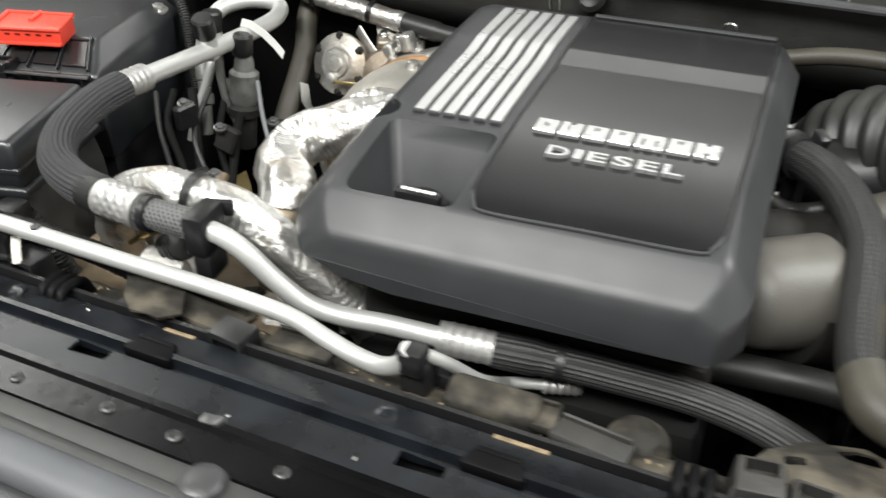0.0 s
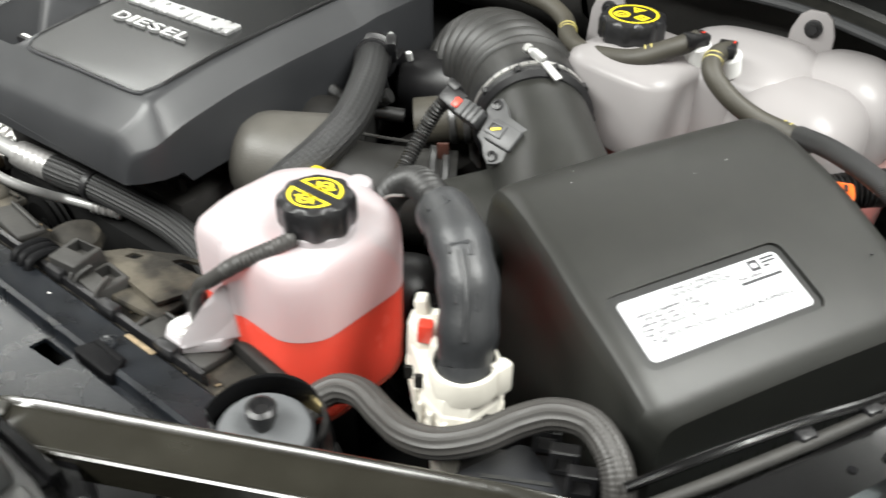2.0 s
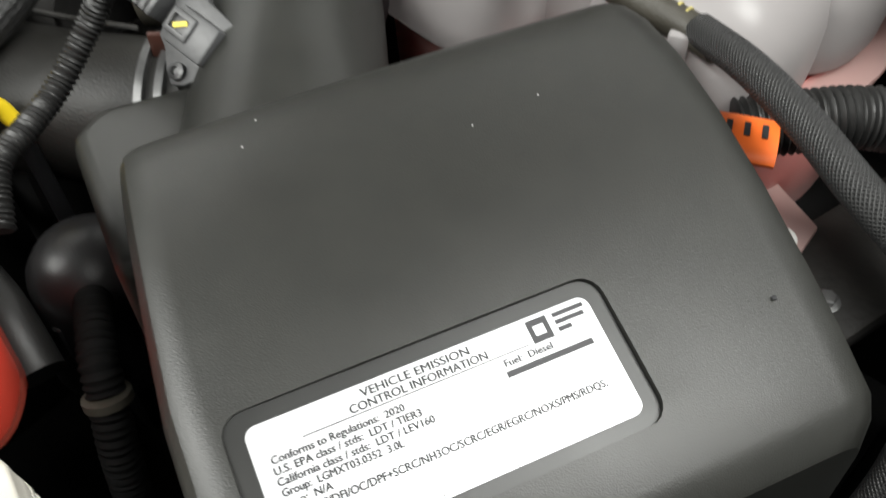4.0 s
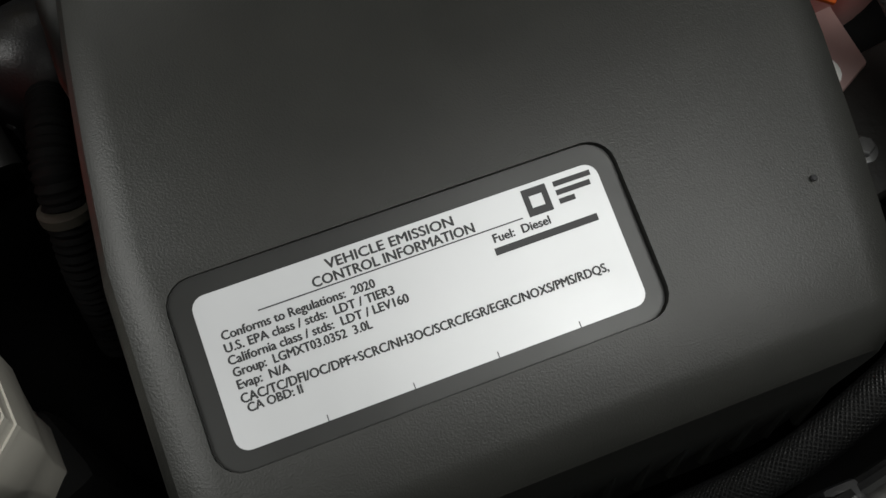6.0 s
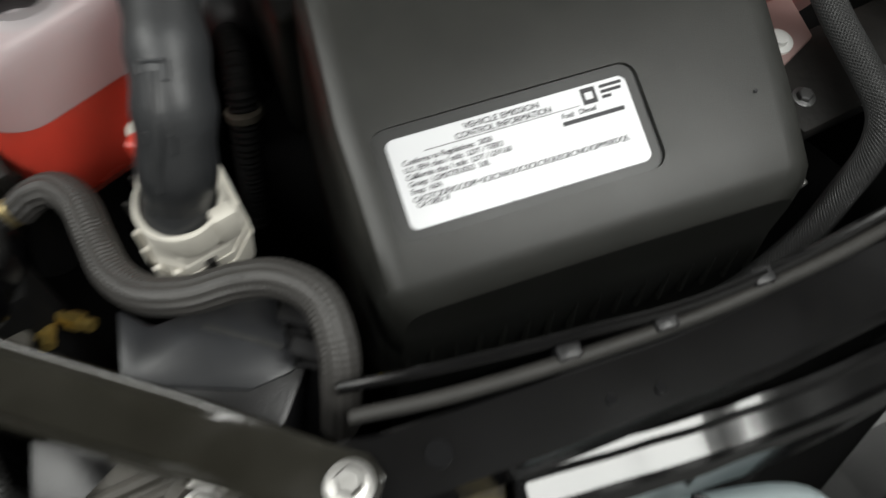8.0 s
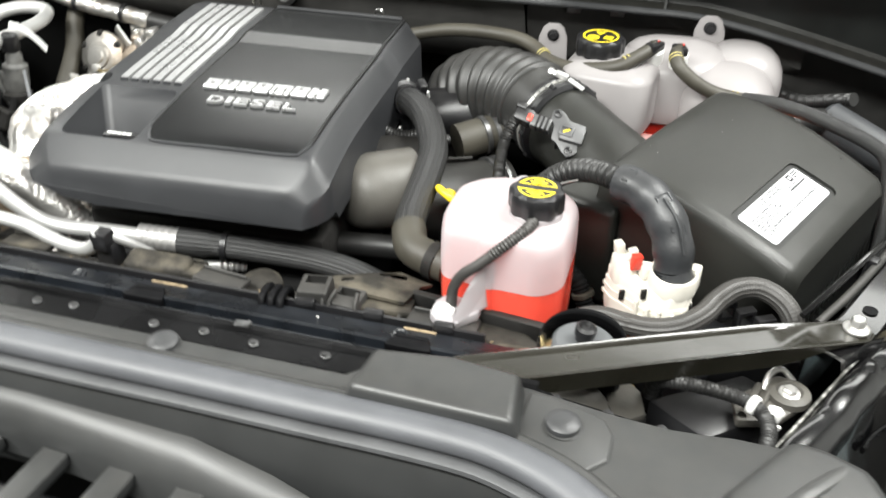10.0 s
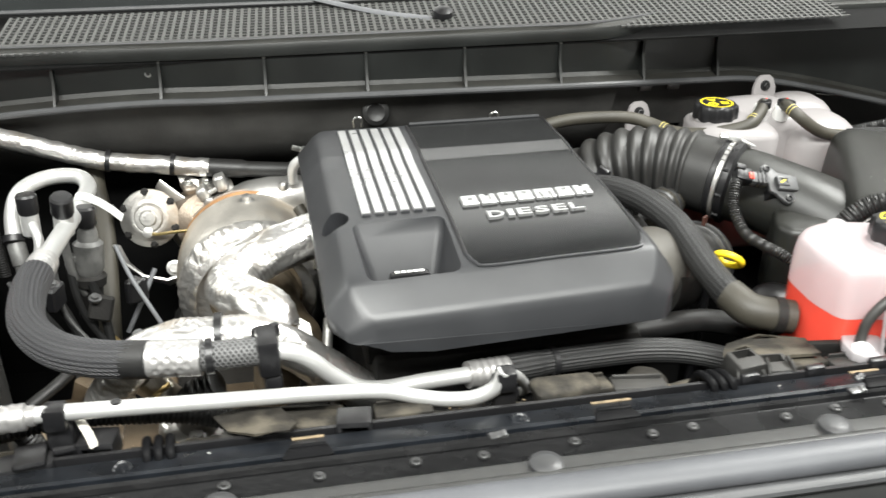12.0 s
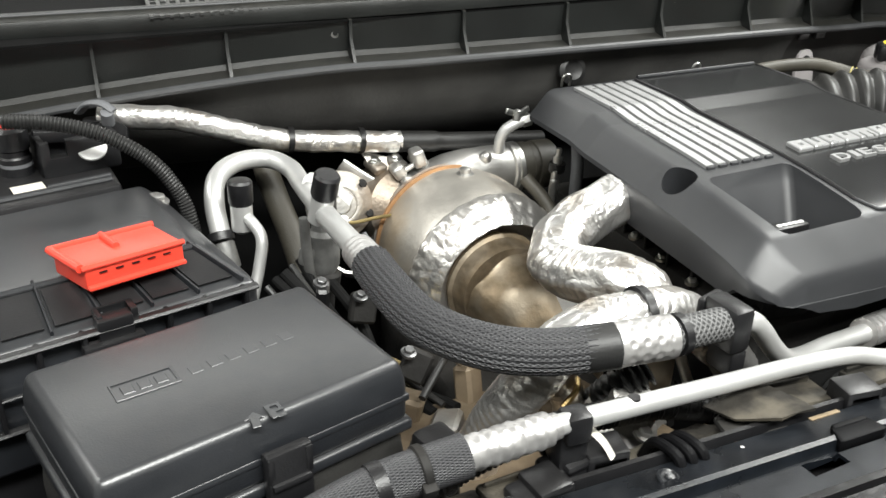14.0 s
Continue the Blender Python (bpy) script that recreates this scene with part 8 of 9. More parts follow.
part("conduit", sweep([(0.475, 0.945, 1.072), (0.505, 0.972, 1.078), (0.535, 0.998, 1.078), (0.575, 1.018, 1.072)], ribbed(0.0165, 0.0016, 0.0046), 24, 0.0011), M_RUBBER, loom)
warning_tag = part("tag", sweep([(0.462, 0.899, 1.097), (0.506, 0.918, 1.097)], 0.017, 20, 0.006, flat=(1, 0.4)), M_ORANGE, loom, "orange warning tag")
for k in range(4):
    part("tag_print", block((0.003, 0.010, 0.0006), pose(0.476 + 0.008 * k, 0.904 + 0.0035 * k, 1.1040, 0, 0, 23), 0), M_INK, warning_tag)
part("junction", lathe([(-0.02, 0.022), (-0.015, 0.026), (0.06, 0.027), (0.10, 0.024)], (0.8, -0.55, -0.2), (0.572, 1.014, 1.070), 26), material("junction_grey", (0.036, 0.038, 0.041), 0.5, bump=0.2, vary=0.12), loom)
part("post", block((0.05, 0.05, 0.44), pose(0.645, 0.965, 0.60), 0.008), M_DEEP, loom)

# ---- plug, boot and hoses in front of the air box ----
plug = thing("harness_connector", "cream plastic harness connector under a black rubber boot", "connector", (0.36, 0.545, 1.0))
SHELL = [(0.320, 0.556), (0.330, 0.543), (0.350, 0.530), (0.370, 0.516), (0.391, 0.511), (0.407, 0.520), (0.411, 0.546), (0.402, 0.564), (0.364, 0.574), (0.325, 0.570)]
shell_mid = Vector((0.380, 0.545))


def shell_ring(k, z, dx=0.0):
    return [(shell_mid.x + (x - shell_mid.x) * k + dx, shell_mid.y + (y - shell_mid.y) * k, z) for x, y in SHELL]


bm = loft([shell_ring(k, z) for k, z in ((0.56, 0.93), (0.62, 0.985), (0.78, 1.006), (0.93, 1.022), (0.985, 1.040), (1.0, 1.050), (1.0, 1.072), (0.97, 1.0735), (0.965, 1.086), (0.90, 1.087))])
bmesh.ops.recalc_face_normals(bm, faces=bm.faces[:])
bmesh.ops.bevel(bm, geom=[e for e in bm.edges if len(e.link_faces) == 2 and e.calc_face_angle() > 0.5], offset=0.0015, segments=2, profile=0.5, affect="EDGES", clamp_overlap=True)
plug_shell = part("shell", bm, M_CREAM, plug)
for z, k in ((1.050, 1.035), (1.060, 1.025)):
    bm = loft([shell_ring(k, z), shell_ring(k, z + 0.0035)])
    bmesh.ops.recalc_face_normals(bm, faces=bm.faces[:])
    part("step_ridge", bm, M_CREAM, plug_shell)
part("boot_collar", roughen(lathe([(0.0, 0.016), (0.0, 0.0245), (0.004, 0.0250), (0.018, 0.0243), (0.0205, 0.0236), (0.0215, 0.0222), (0.0205, 0.0208), (0.006, 0.0200)], (0.02, -0.06, 1), (0.388, 0.538, 1.084), 40), 0.0006, 90), M_CREAM, plug)
tower = prism([(0.322, 0.556), (0.330, 0.542), (0.346, 0.536), (0.354, 0.545), (0.350, 0.566), (0.328, 0.570)], 1.070, 1.101, 0.0025, 2, top=0.9)
plug_tower = part("tower", tower, M_CREAM, plug)
for at, size in (((0.331, 0.560, 1.099), (0.009, 0.012, 0.014)), ((0.345, 0.562, 1.098), (0.010, 0.008, 0.008)), ((0.340, 0.548, 1.099), (0.006, 0.008, 0.005))):
    part("tower_tooth", block(size, pose(*at, 0, -6, 30), 0.0015), M_CREAM, plug_tower)
part("lock", block((0.011, 0.009, 0.018), pose(0.349, 0.5415, 1.0955, 6, 4, 32), 0.002), M_RED, plug, "red lock slider")
part("lock_cheek", block((0.006, 0.012, 0.014), pose(0.3585, 0.5385, 1.089, 0, 8, 30), 0.0015), M_CREAM, plug)
for x, y, turn in ((0.357, 0.5225, 36), (0.369, 0.5135, 36), (0.381, 0.511, 12), (0.394, 0.5095, -12), (0.4035, 0.5155, -40)):
    part("grip_rib", block((0.0032, 0.004, 0.024), pose(x, y, 1.046, 0, 0, turn), 0.0008, 1), M_CREAM, plug_shell)
for x, y, z, turn in ((0.341, 0.533, 1.060, 32), (0.4105, 0.533, 1.058, 82), (0.363, 0.519, 1.076, 36)):
    part("slot", block((0.006, 0.003, 0.012), pose(x, y, z, 0, 0, turn), 0.0006, 1), M_CHARCOAL, plug_shell)
part("side_lug", block((0.010, 0.014, 0.026), pose(0.4095, 0.549, 1.080, 0, 0, -8), 0.0025), M_CREAM, plug)
part("mount", block((0.05, 0.045, 0.36), pose(0.380, 0.545, 0.61), 0.01), M_DEEP, plug)
boot_pts = [(0.320, 0.592, 1.165), (0.340, 0.581, 1.166), (0.360, 0.568, 1.158), (0.375, 0.556, 1.143), (0.384, 0.545, 1.123), (0.387, 0.538, 1.101)]
boot = thing("rubber_boot", "black rubber cable boot bent over the connector", "cable boot", (0.388, 0.54, 1.09))
part("boot", sweep(boot_pts, lambda s, l, a: 0.0190 + 0.0004 * s + 0.0012 * math.sin(math.pi * s) + 0.0007 * math.sin(2 * math.pi * l / 0.030) - (0.002 if s > 0.97 else 0), 36, 0.002), M_BOOT, boot)
for k, s in enumerate((0.14, 0.40, 0.64)):
    i = int(s * 5)
    p = Vector(boot_pts[i]).lerp(Vector(boot_pts[i + 1]), s * 5 - i)
    d = (Vector(boot_pts[i + 1]) - Vector(boot_pts[i])).normalized()
    outw = Vector((0.42, -0.62, 0.66))
    outw = (outw - d * outw.dot(d)).normalized()
    c = p + outw * (0.0198 + 0.0010 * s)
    w_ = d.cross(outw)
    for q, r_ in (((-0.0045, -0.007), (-0.0045, 0.007)), ((0.0045, -0.007), (0.0045, 0.003)), ((-0.0045, -0.007), (0.0045, -0.007)), ((-0.0045, 0.007), (0.001, 0.007))):
        part("moulded_mark", sweep([c + d * q[0] + w_ * q[1] - outw * 0.0018, c + d * r_[0] + w_ * r_[1] - outw * 0.0018], 0.0016, 6, 0.004), M_BOOT, boot)
for s in (0.03,):
    p, q = Vector(boot_pts[0]).lerp(Vector(boot_pts[1]), s * 5), Vector(boot_pts[0]).lerp(Vector(boot_pts[1]), s * 5 + 0.12)
    part("ring_rib", sweep([p, q], 0.0198, 28, 0.002), M_BOOT, boot)
ridge = []
for a, b in zip(boot_pts[2:], boot_pts[3:]):
    d = (Vector(b) - Vector(a)).normalized()
    o = Vector((0.42, -0.62, 0.66))
    ridge.append(Vector(a) + (o - d * o.dot(d)).normalized() * 0.0206)
part("ridge", sweep(ridge, 0.0022, 8, 0.004), M_BOOT, boot)
part("rim", sweep([boot_pts[-1], (0.3905, 0.534, 1.092)], 0.0196, 30, 0.004), M_BOOT, boot)
part("upper_ring", sweep([boot_pts[0], Vector(boot_pts[0]).lerp(Vector(boot_pts[1]), 0.3)], 0.0190, 28, 0.004), M_BOOT, boot)
part("conduit", sweep([(0.225, 0.628, 1.075), (0.228, 0.628, 1.110), (0.245, 0.627, 1.137), (0.270, 0.621, 1.154), (0.298, 0.604, 1.165), (0.326, 0.590, 1.165)], ribbed(0.0122, 0.0010, 0.0042), 24, 0.0012), M_RUBBER, boot)
part("conduit_seam", sweep([(0.236, 0.610, 1.118), (0.252, 0.607, 1.140), (0.275, 0.601, 1.154)], 0.0012, 6, 0.004), M_BRACKET, boot)
fil = thing("filter_cap", "black domed plastic filter cap beside the air box", "filter cap", (0.20, 0.68, 0.90))
part("dome", lathe([(-0.08, 0.040), (0, 0.040), (0.010, 0.039), (0.022, 0.033), (0.030, 0.022), (0.034, 0.010), (0.035, 0.001)], (0.1, 0.1, 1), (0.203, 0.682, 0.975), 30), M_BLACK, fil)
for k in range(10):
    a = 2 * math.pi * k / 10
    part("dome_rib", block((0.004, 0.006, 0.05), pose(0.203 + 0.040 * math.cos(a), 0.682 + 0.040 * math.sin(a), 0.92, 0, 0, math.degrees(a)), 0.001, 1), M_BLACK, fil)
tail = thing("harness_tail", "black corrugated harness tail with a grey ring beside the connector", "cable", (0.27, 0.64, 0.95))
part("upper_conduit", sweep([(0.225, 0.668, 0.985), (0.255, 0.655, 1.000), (0.278, 0.641, 0.998), (0.289, 0.634, 0.984)], ribbed(0.0105, 0.001, 0.005), 16, 0.0014), M_DEEP, tail)
part("lower_conduit", sweep([(0.289, 0.634, 0.984), (0.302, 0.622, 0.95), (0.312, 0.61, 0.88)], ribbed(0.0105, 0.001, 0.005), 16, 0.0014), M_DEEP, tail)
part("ring", lathe([(0, 0.012), (0.001, 0.0138), (0.006, 0.0138), (0.007, 0.012)], (0.35, -0.2, -0.9), (0.289, 0.634, 0.986), 24), M_GREYHOSE, tail, "grey plastic ring")
front = thing("front_hose", "black braided hose snaking in front of the connector", "hose", (0.40, 0.51, 1.04))
part("hose", sweep([(0.293, 0.474, 1.040), (0.296, 0.487, 1.047), (0.306, 0.498, 1.053), (0.326, 0.501, 1.058), (0.352, 0.495, 1.060), (0.378, 0.490, 1.064), (0.402, 0.495, 1.069), (0.422, 0.512, 1.075), (0.436, 0.535, 1.081), (0.452, 0.551, 1.086), (0.474, 0.558, 1.087), (0.496, 0.551, 1.081), (0.510, 0.540, 1.066), (0.518, 0.530, 1.03)], lambda s, l, a: 0.0105 + 0.0004 * math.cos(14 * a) + 0.00025 * math.sin(2 * math.pi * l / 0.003), 56, 0.001), M_GREYRUB, front)
part("nipple", sweep([(0.282, 0.452, 1.030), (0.294, 0.478, 1.042)], 0.0098, 16, 0.005), material("brass_fitting", (0.5, 0.4, 0.2), 0.4, metal=0.8), front)

bump = thing("hood_bumper", "grey rubber hood bumper with a threaded stud", "hood bumper", (0.324, 0.424, 1.04))
BC = Vector((0.319, 0.421, 1.064))
bumper_disc = part("disc", lathe([(0, 0.031), (0.020, 0.031), (0.024, 0.028), (0.026, 0.020), (0.0245, 0.011), (0.025, 0.002)], (0.1, 0, 1), BC, 40), material("bumper_rubber", (0.085, 0.088, 0.092), 0.55, bump=0.2, scale=500, vary=0.1), bump)
part("stud", lathe([(0, 0.008), (0.006, 0.008), (0.007, 0.010), (0.014, 0.010), (0.016, 0.007), (0.012, 0.0045), (0.0121, 0.0005)], (0.1, 0, 1), BC + Vector((0, 0, 0.027)), 20), M_BLACK, bumper_disc)
hoop = [(BC.x + 0.041 * math.cos(a), BC.y + 0.041 * math.sin(a), 1.074 + 0.006 * math.sin(a)) for a in [radians(-20 + 220 * k / 18) for k in range(19)]]
part("hoop", sweep(hoop, 0.0042, 14, 0.006, flat=(0.5, 4.2)), M_PAINT, bump)
part("pedestal", prism([(0.292, 0.412), (0.356, 0.412), (0.362, 0.45), (0.34, 0.46), (0.295, 0.455)], 0.62, 1.069, 0.008), M_DEEP, bump)

# ---- diagonal brace, fender rail and fender ----
brace = thing("diagonal_brace", "black painted steel brace bolted to the fender rail", "brace", (0.39, 0.41, 1.08))
E0, E1 = Vector((0.2045, 0.292, 1.126)), Vector((0.558, 0.506, 1.098))
bd = (E1 - E0).normalized()
bn = Vector((-bd.y, bd.x, 0)).normalized()
rows = []
secs = [(0.0, 0.017, 0.0), (0.03, 0.018, 0.0), (0.06, 0.0185, 0.008), (0.10, 0.0185, 0.013), (0.50, 0.0185, 0.014), (0.78, 0.0185, 0.014), (0.85, 0.0180, 0.009), (0.90, 0.0175, 0.003), (0.955, 0.0165, 0.0), (1.01, 0.0165, 0.0), (1.035, 0.009, 0.0)]
ringset = []
for t, w, h in secs:
    c = E0.lerp(E1, t) + Vector((0, 0, -0.002))
    lip = 0.28 * h
    pts = [(-w, -h - 0.003), (-w, lip - 0.001), (-w + 0.0015, lip), (-w + 0.003, lip - 0.0005), (-w + 0.006, 0.0), (w - 0.006, 0.0), (w - 0.003, lip - 0.0005), (w - 0.0015, lip), (w, lip - 0.001), (w, -h - 0.003), (w - 0.0025, -h - 0.003), (w - 0.003, -0.003), (-w + 0.003, -0.003), (-w + 0.0025, -h - 0.003)]
    ringset.append([c + bn * x + Vector((0, 0, z)) for x, z in pts])
part("bar", loft(ringset), M_BRACEPAINT, brace, sharp=30)
flange_bolt = part("rail_bolt", lathe([(0, 0.0120), (0.002, 0.0120), (0.004, 0.0090), (0.0042, 0.0085)], (0, 0, 1), (0.558, 0.506, 1.097), 28), M_BRACKET, brace, "pale zinc flange bolt")
part("bolt_head", lathe([(0, 0.0070), (0.008, 0.0070), (0.0095, 0.0058)], (0, 0, 1), (0.558, 0.506, 1.100), 6), M_BRACKET, flange_bolt)
part("front_tongue", roughen(prism([(0.180, 0.283), (0.190, 0.269), (0.214, 0.281), (0.232, 0.300), (0.222, 0.316), (0.198, 0.304)], 1.1235, 1.1275, 0.0018, 2), 0.0012, 50), M_SCUFFED, brace, "scuffed bare end of the brace")
part("front_bolt", hex_bolt((0.200, 0.289, 1.1270), (0, 0, 1), 0.0055, 0.005), M_BRACKET, brace)

rail = thing("fender_rail", "glossy black painted fender rail with holes", "fender rail", (0.62, 0.6, 1.0))
path = [((0.535, 0.475), 1.089), ((0.565, 0.522), 1.091), ((0.600, 0.60), 1.090), ((0.645, 0.712), 1.088), ((0.69, 0.85), 1.080), ((0.72, 1.05), 1.065), ((0.74, 1.2), 1.06)]
rows = [[], [], [], [], []]
for k, ((x, y), z) in enumerate(path):
    a, b = path[max(0, k - 1)][0], path[min(len(path) - 1, k + 1)][0]
    d = Vector((b[0] - a[0], b[1] - a[1])).normalized()
    nx, ny = d.y, -d.x
    for row, (off, dz) in zip(rows, ((-0.024, -0.08), (-0.021, -0.003), (-0.018, 0.0), (0.016, 0.0), (0.020, -0.016))):
        row.append((x + nx * off, y + ny * off, z + dz))
part("rail", strip(rows, 0.004), M_PAINT, rail)
# holes are not cut: black discs paint their shade on the rail
part("hole_shade_disc", lathe([(-0.004, 0.0070), (0.0008, 0.0070)], (0, 0, 1), (0.575, 0.547, 1.0915), 22), M_CHANNEL, rail)
for x, y in ((0.626, 0.628), (0.639, 0.651)):
    part("small_shade_disc", lathe([(-0.003, 0.0028), (0.0008, 0.0028)], (0, 0, 1), (x - 0.012, y, 1.0898), 14), M_CHANNEL, rail)
part("inner_wall", prism([(0.43, 0.40), (0.50, 0.47), (0.56, 0.56), (0.62, 0.72), (0.66, 0.9), (0.70, 1.2), (0.78, 1.2), (0.68, 0.7), (0.60, 0.52), (0.5, 0.40)], 0.60, 0.93, 0.006), M_DEEP, rail)
cab = thing("rail_cable", "black hood release cable with clips along the rail", "cable", (0.60, 0.66, 1.07))
part("cable", sweep([(0.515, 0.535, 1.080), (0.545, 0.575, 1.096), (0.58, 0.635, 1.102), (0.612, 0.70, 1.098), (0.64, 0.79, 1.09), (0.665, 0.90, 1.08)], 0.0034, 10, 0.006), M_PAINT, cab)
part("pipe", sweep([(0.53, 0.53, 1.078), (0.56, 0.575, 1.090), (0.595, 0.645, 1.094), (0.625, 0.72, 1.091), (0.655, 0.82, 1.083), (0.68, 0.95, 1.07)], 0.0044, 12, 0.006), M_DUSTY, cab)
for q in ((0.583, 0.628, 1.085), (0.606, 0.676, 1.085), (0.625, 0.735, 1.082)):
    part("clip", carve(block((0.013, 0.010, 0.016), pose(*q, 0, 0, 65), 0.002), [block((0.007, 0.03, 0.008), pose(q[0], q[1], q[2] + 0.006, 0, 0, 65), 0)]), M_BLACK, cab)

fend = thing("fender", "glossy black painted fender flange with bright edges", "fender", (0.75, 0.5, 0.9))
edge_line = curve_points([(0.478, 0.292, 1.074), (0.497, 0.327, 1.079), (0.528, 0.384, 1.081), (0.565, 0.456, 1.081), (0.590, 0.501, 1.078), (0.612, 0.540, 1.066), (0.628, 0.566, 1.045)], 0.004)[0]
LIP = [(0.0165, -0.060), (0.0160, -0.012), (0.0150, -0.0055), (0.0120, -0.0015), (0.0075, 0.0), (0.0020, -0.0006), (-0.0040, -0.0028), (-0.0090, -0.0066), (-0.0130, -0.0120), (-0.0155, -0.0200), (-0.0165, -0.0350), (-0.024, -0.090), (-0.06, -0.36)]
rows = [[] for _ in LIP]
for x, y, z in edge_line:
    for row, (o, dz) in zip(rows, LIP):
        row.append((x - 0.87 * o, y + 0.49 * o, z + dz))
part("flange", roughen(strip(rows, 0.0025), 0.0030, 26), M_PAINT, fend)
part("lip_edge", sweep([(x - 0.0140, y + 0.0080, z - 0.003) for x, y, z in edge_line[::3]], 0.0014, 8, 0.006), M_SCUFFED, fend, "thin bright edge line")
part("outer_panel", prism([(0.84, 0.40), (0.88, 1.2), (1.12, 1.2), (1.12, -0.2), (0.60, -0.2), (0.60, 0.22)], 0.25, 0.90, 0.01), M_PAINT, fend)
foam = prism([(0.583, 0.530), (0.586, 0.556), (0.597, 0.573), (0.629, 0.553), (0.622, 0.528), (0.603, 0.516)], 1.000, 1.068, 0.008, 3, top=0.80)
part("corner_plug", roughen(foam, 0.004, 60), material("foam_block", (0.075, 0.062, 0.030), 0.9, bump=0.8, scale=240, vary=0.5, vary_scale=60, tint=(0.03, 0.026, 0.02), tint_scale=50), fend, "olive brown foam wedge")
part("end_plate", prism([(0.596, 0.576), (0.600, 0.579), (0.632, 0.559), (0.664, 0.545), (0.662, 0.540), (0.629, 0.553)], 0.98, 1.073, 0.0012), M_RAIL, fend)
BAND = [((0.602, 0.578), 1.066), ((0.630, 0.632), 1.064), ((0.652, 0.676), 1.062), ((0.685, 0.755), 1.056), ((0.71, 0.84), 1.05), ((0.74, 1.0), 1.04)]
rows = [[] for _ in range(9)]
for k, ((x, y), z) in enumerate(BAND):
    for row, (o, dz) in zip(rows, ((0.0, -0.06), (0.001, -0.003), (0.003, 0.0), (0.007, -0.001), (0.010, -0.008), (0.022, -0.010), (0.0265, -0.007), (0.031, -0.012), (0.034, -0.08))):
        row.append((x + 0.89 * o, y - 0.45 * o, z + dz))
part("inner_ledge", roughen(strip([curve_points(r, 0.008)[0] for r in rows], 0.003), 0.0015, 30), M_PAINT, fend)
part("lower_bracket", sweep([(0.578, 0.430, 1.020), (0.586, 0.447, 1.022), (0.604, 0.470, 1.020), (0.622, 0.480, 1.016)], 0.0025, 8, 0.005, flat=(1, 2)), M_RAIL, fend)

wash = thing("washer_bottle", "pale translucent washer bottle beside the fender rail", "washer bottle", (0.742, 0.64, 0.70))
part("bottle", roughen(lobe((0.742, 0.640), 0.080, 0.064, 0.70, 1.010, 0.05, turn=58, power=3.5), 0.004, 12), M_WASH, wash)
part("strap_end", block((0.010, 0.034, 0.008), pose(0.690, 0.640, 1.004, 20, 0, 30), 0.002), M_BLACK, wash)
mountb = thing("headlamp_mount", "black plastic headlamp mount with a round boss", "bracket", (0.65, 0.55, 0.80))
mount_plate = part("plate", prism([(0.606, 0.526), (0.618, 0.548), (0.634, 0.566), (0.664, 0.566), (0.698, 0.552), (0.700, 0.520), (0.650, 0.505)], 0.80, 1.020, 0.008, 3), M_DUSTY, mountb)
part("boss", lathe([(0, 0.032), (0.010, 0.031), (0.016, 0.026), (0.018, 0.019), (0.012, 0.015), (0.0115, 0.010), (0.016, 0.009), (0.017, 0.001)], (0, 0.1, 1), (0.664, 0.536, 1.015), 32), M_DUSTY, mount_plate)
part("edge_rib", sweep([(0.608, 0.530, 1.022), (0.622, 0.552, 1.023), (0.640, 0.567, 1.022), (0.665, 0.566, 1.020)], 0.003, 8, 0.004), M_BLACK, mount_plate)

M_RELAY = material("relay_plastic", (0.020, 0.0215, 0.025), 0.4, bump=0.15, scale=500, vary=0.15, dust=0.03)
fb2 = thing("small_fuse_block", "dark grey plastic relay block with open clips", "relay box", (0.44, 0.48, 1.0))
relay_lid = part("lid", prism([(0.385, 0.480), (0.407, 0.488), (0.428, 0.548), (0.437, 0.552), (0.482, 0.530), (0.474, 0.505), (0.425, 0.455)], 1.028, 1.044, 0.003), M_RELAY, fb2)
part("body", block((0.080, 0.070, 0.40), pose(0.450, 0.515, 0.642, 0, 0, 30), 0.004), M_BLACK, fb2)
for k in range(4):
    part("moulded_bar", block((0.012, 0.003, 0.001), pose(0.432 + 0.010 * k, 0.512 + 0.006 * k, 1.0441, 0, 0, 30), 0), M_SHROUD, relay_lid)
for k in range(3):
    q = Vector((0.446, 0.556, 1.044)) + Vector((0.019, -0.008, 0)) * k
    part("clip", carve(block((0.020, 0.010, 0.022), pose(*q, 0, 0, 30), 0.001, 1), [block((0.012, 0.02, 0.012), pose(q.x, q.y, q.z + 0.005, 0, 0, 30), 0)]), M_BLACK, fb2)
flap = thing("dark_cover_plate", "flat black plastic plate below the brace", "cover plate", (0.45, 0.44, 1.0))
part("plate", prism([(0.385, 0.420), (0.44, 0.385), (0.52, 0.455), (0.47, 0.485)], 0.985, 1.035, 0.004), M_BLACK, flap)
part("pillar", prism([(0.40, 0.42), (0.44, 0.395), (0.50, 0.45), (0.47, 0.475)], 0.61, 0.99, 0.002), M_DEEP, flap)

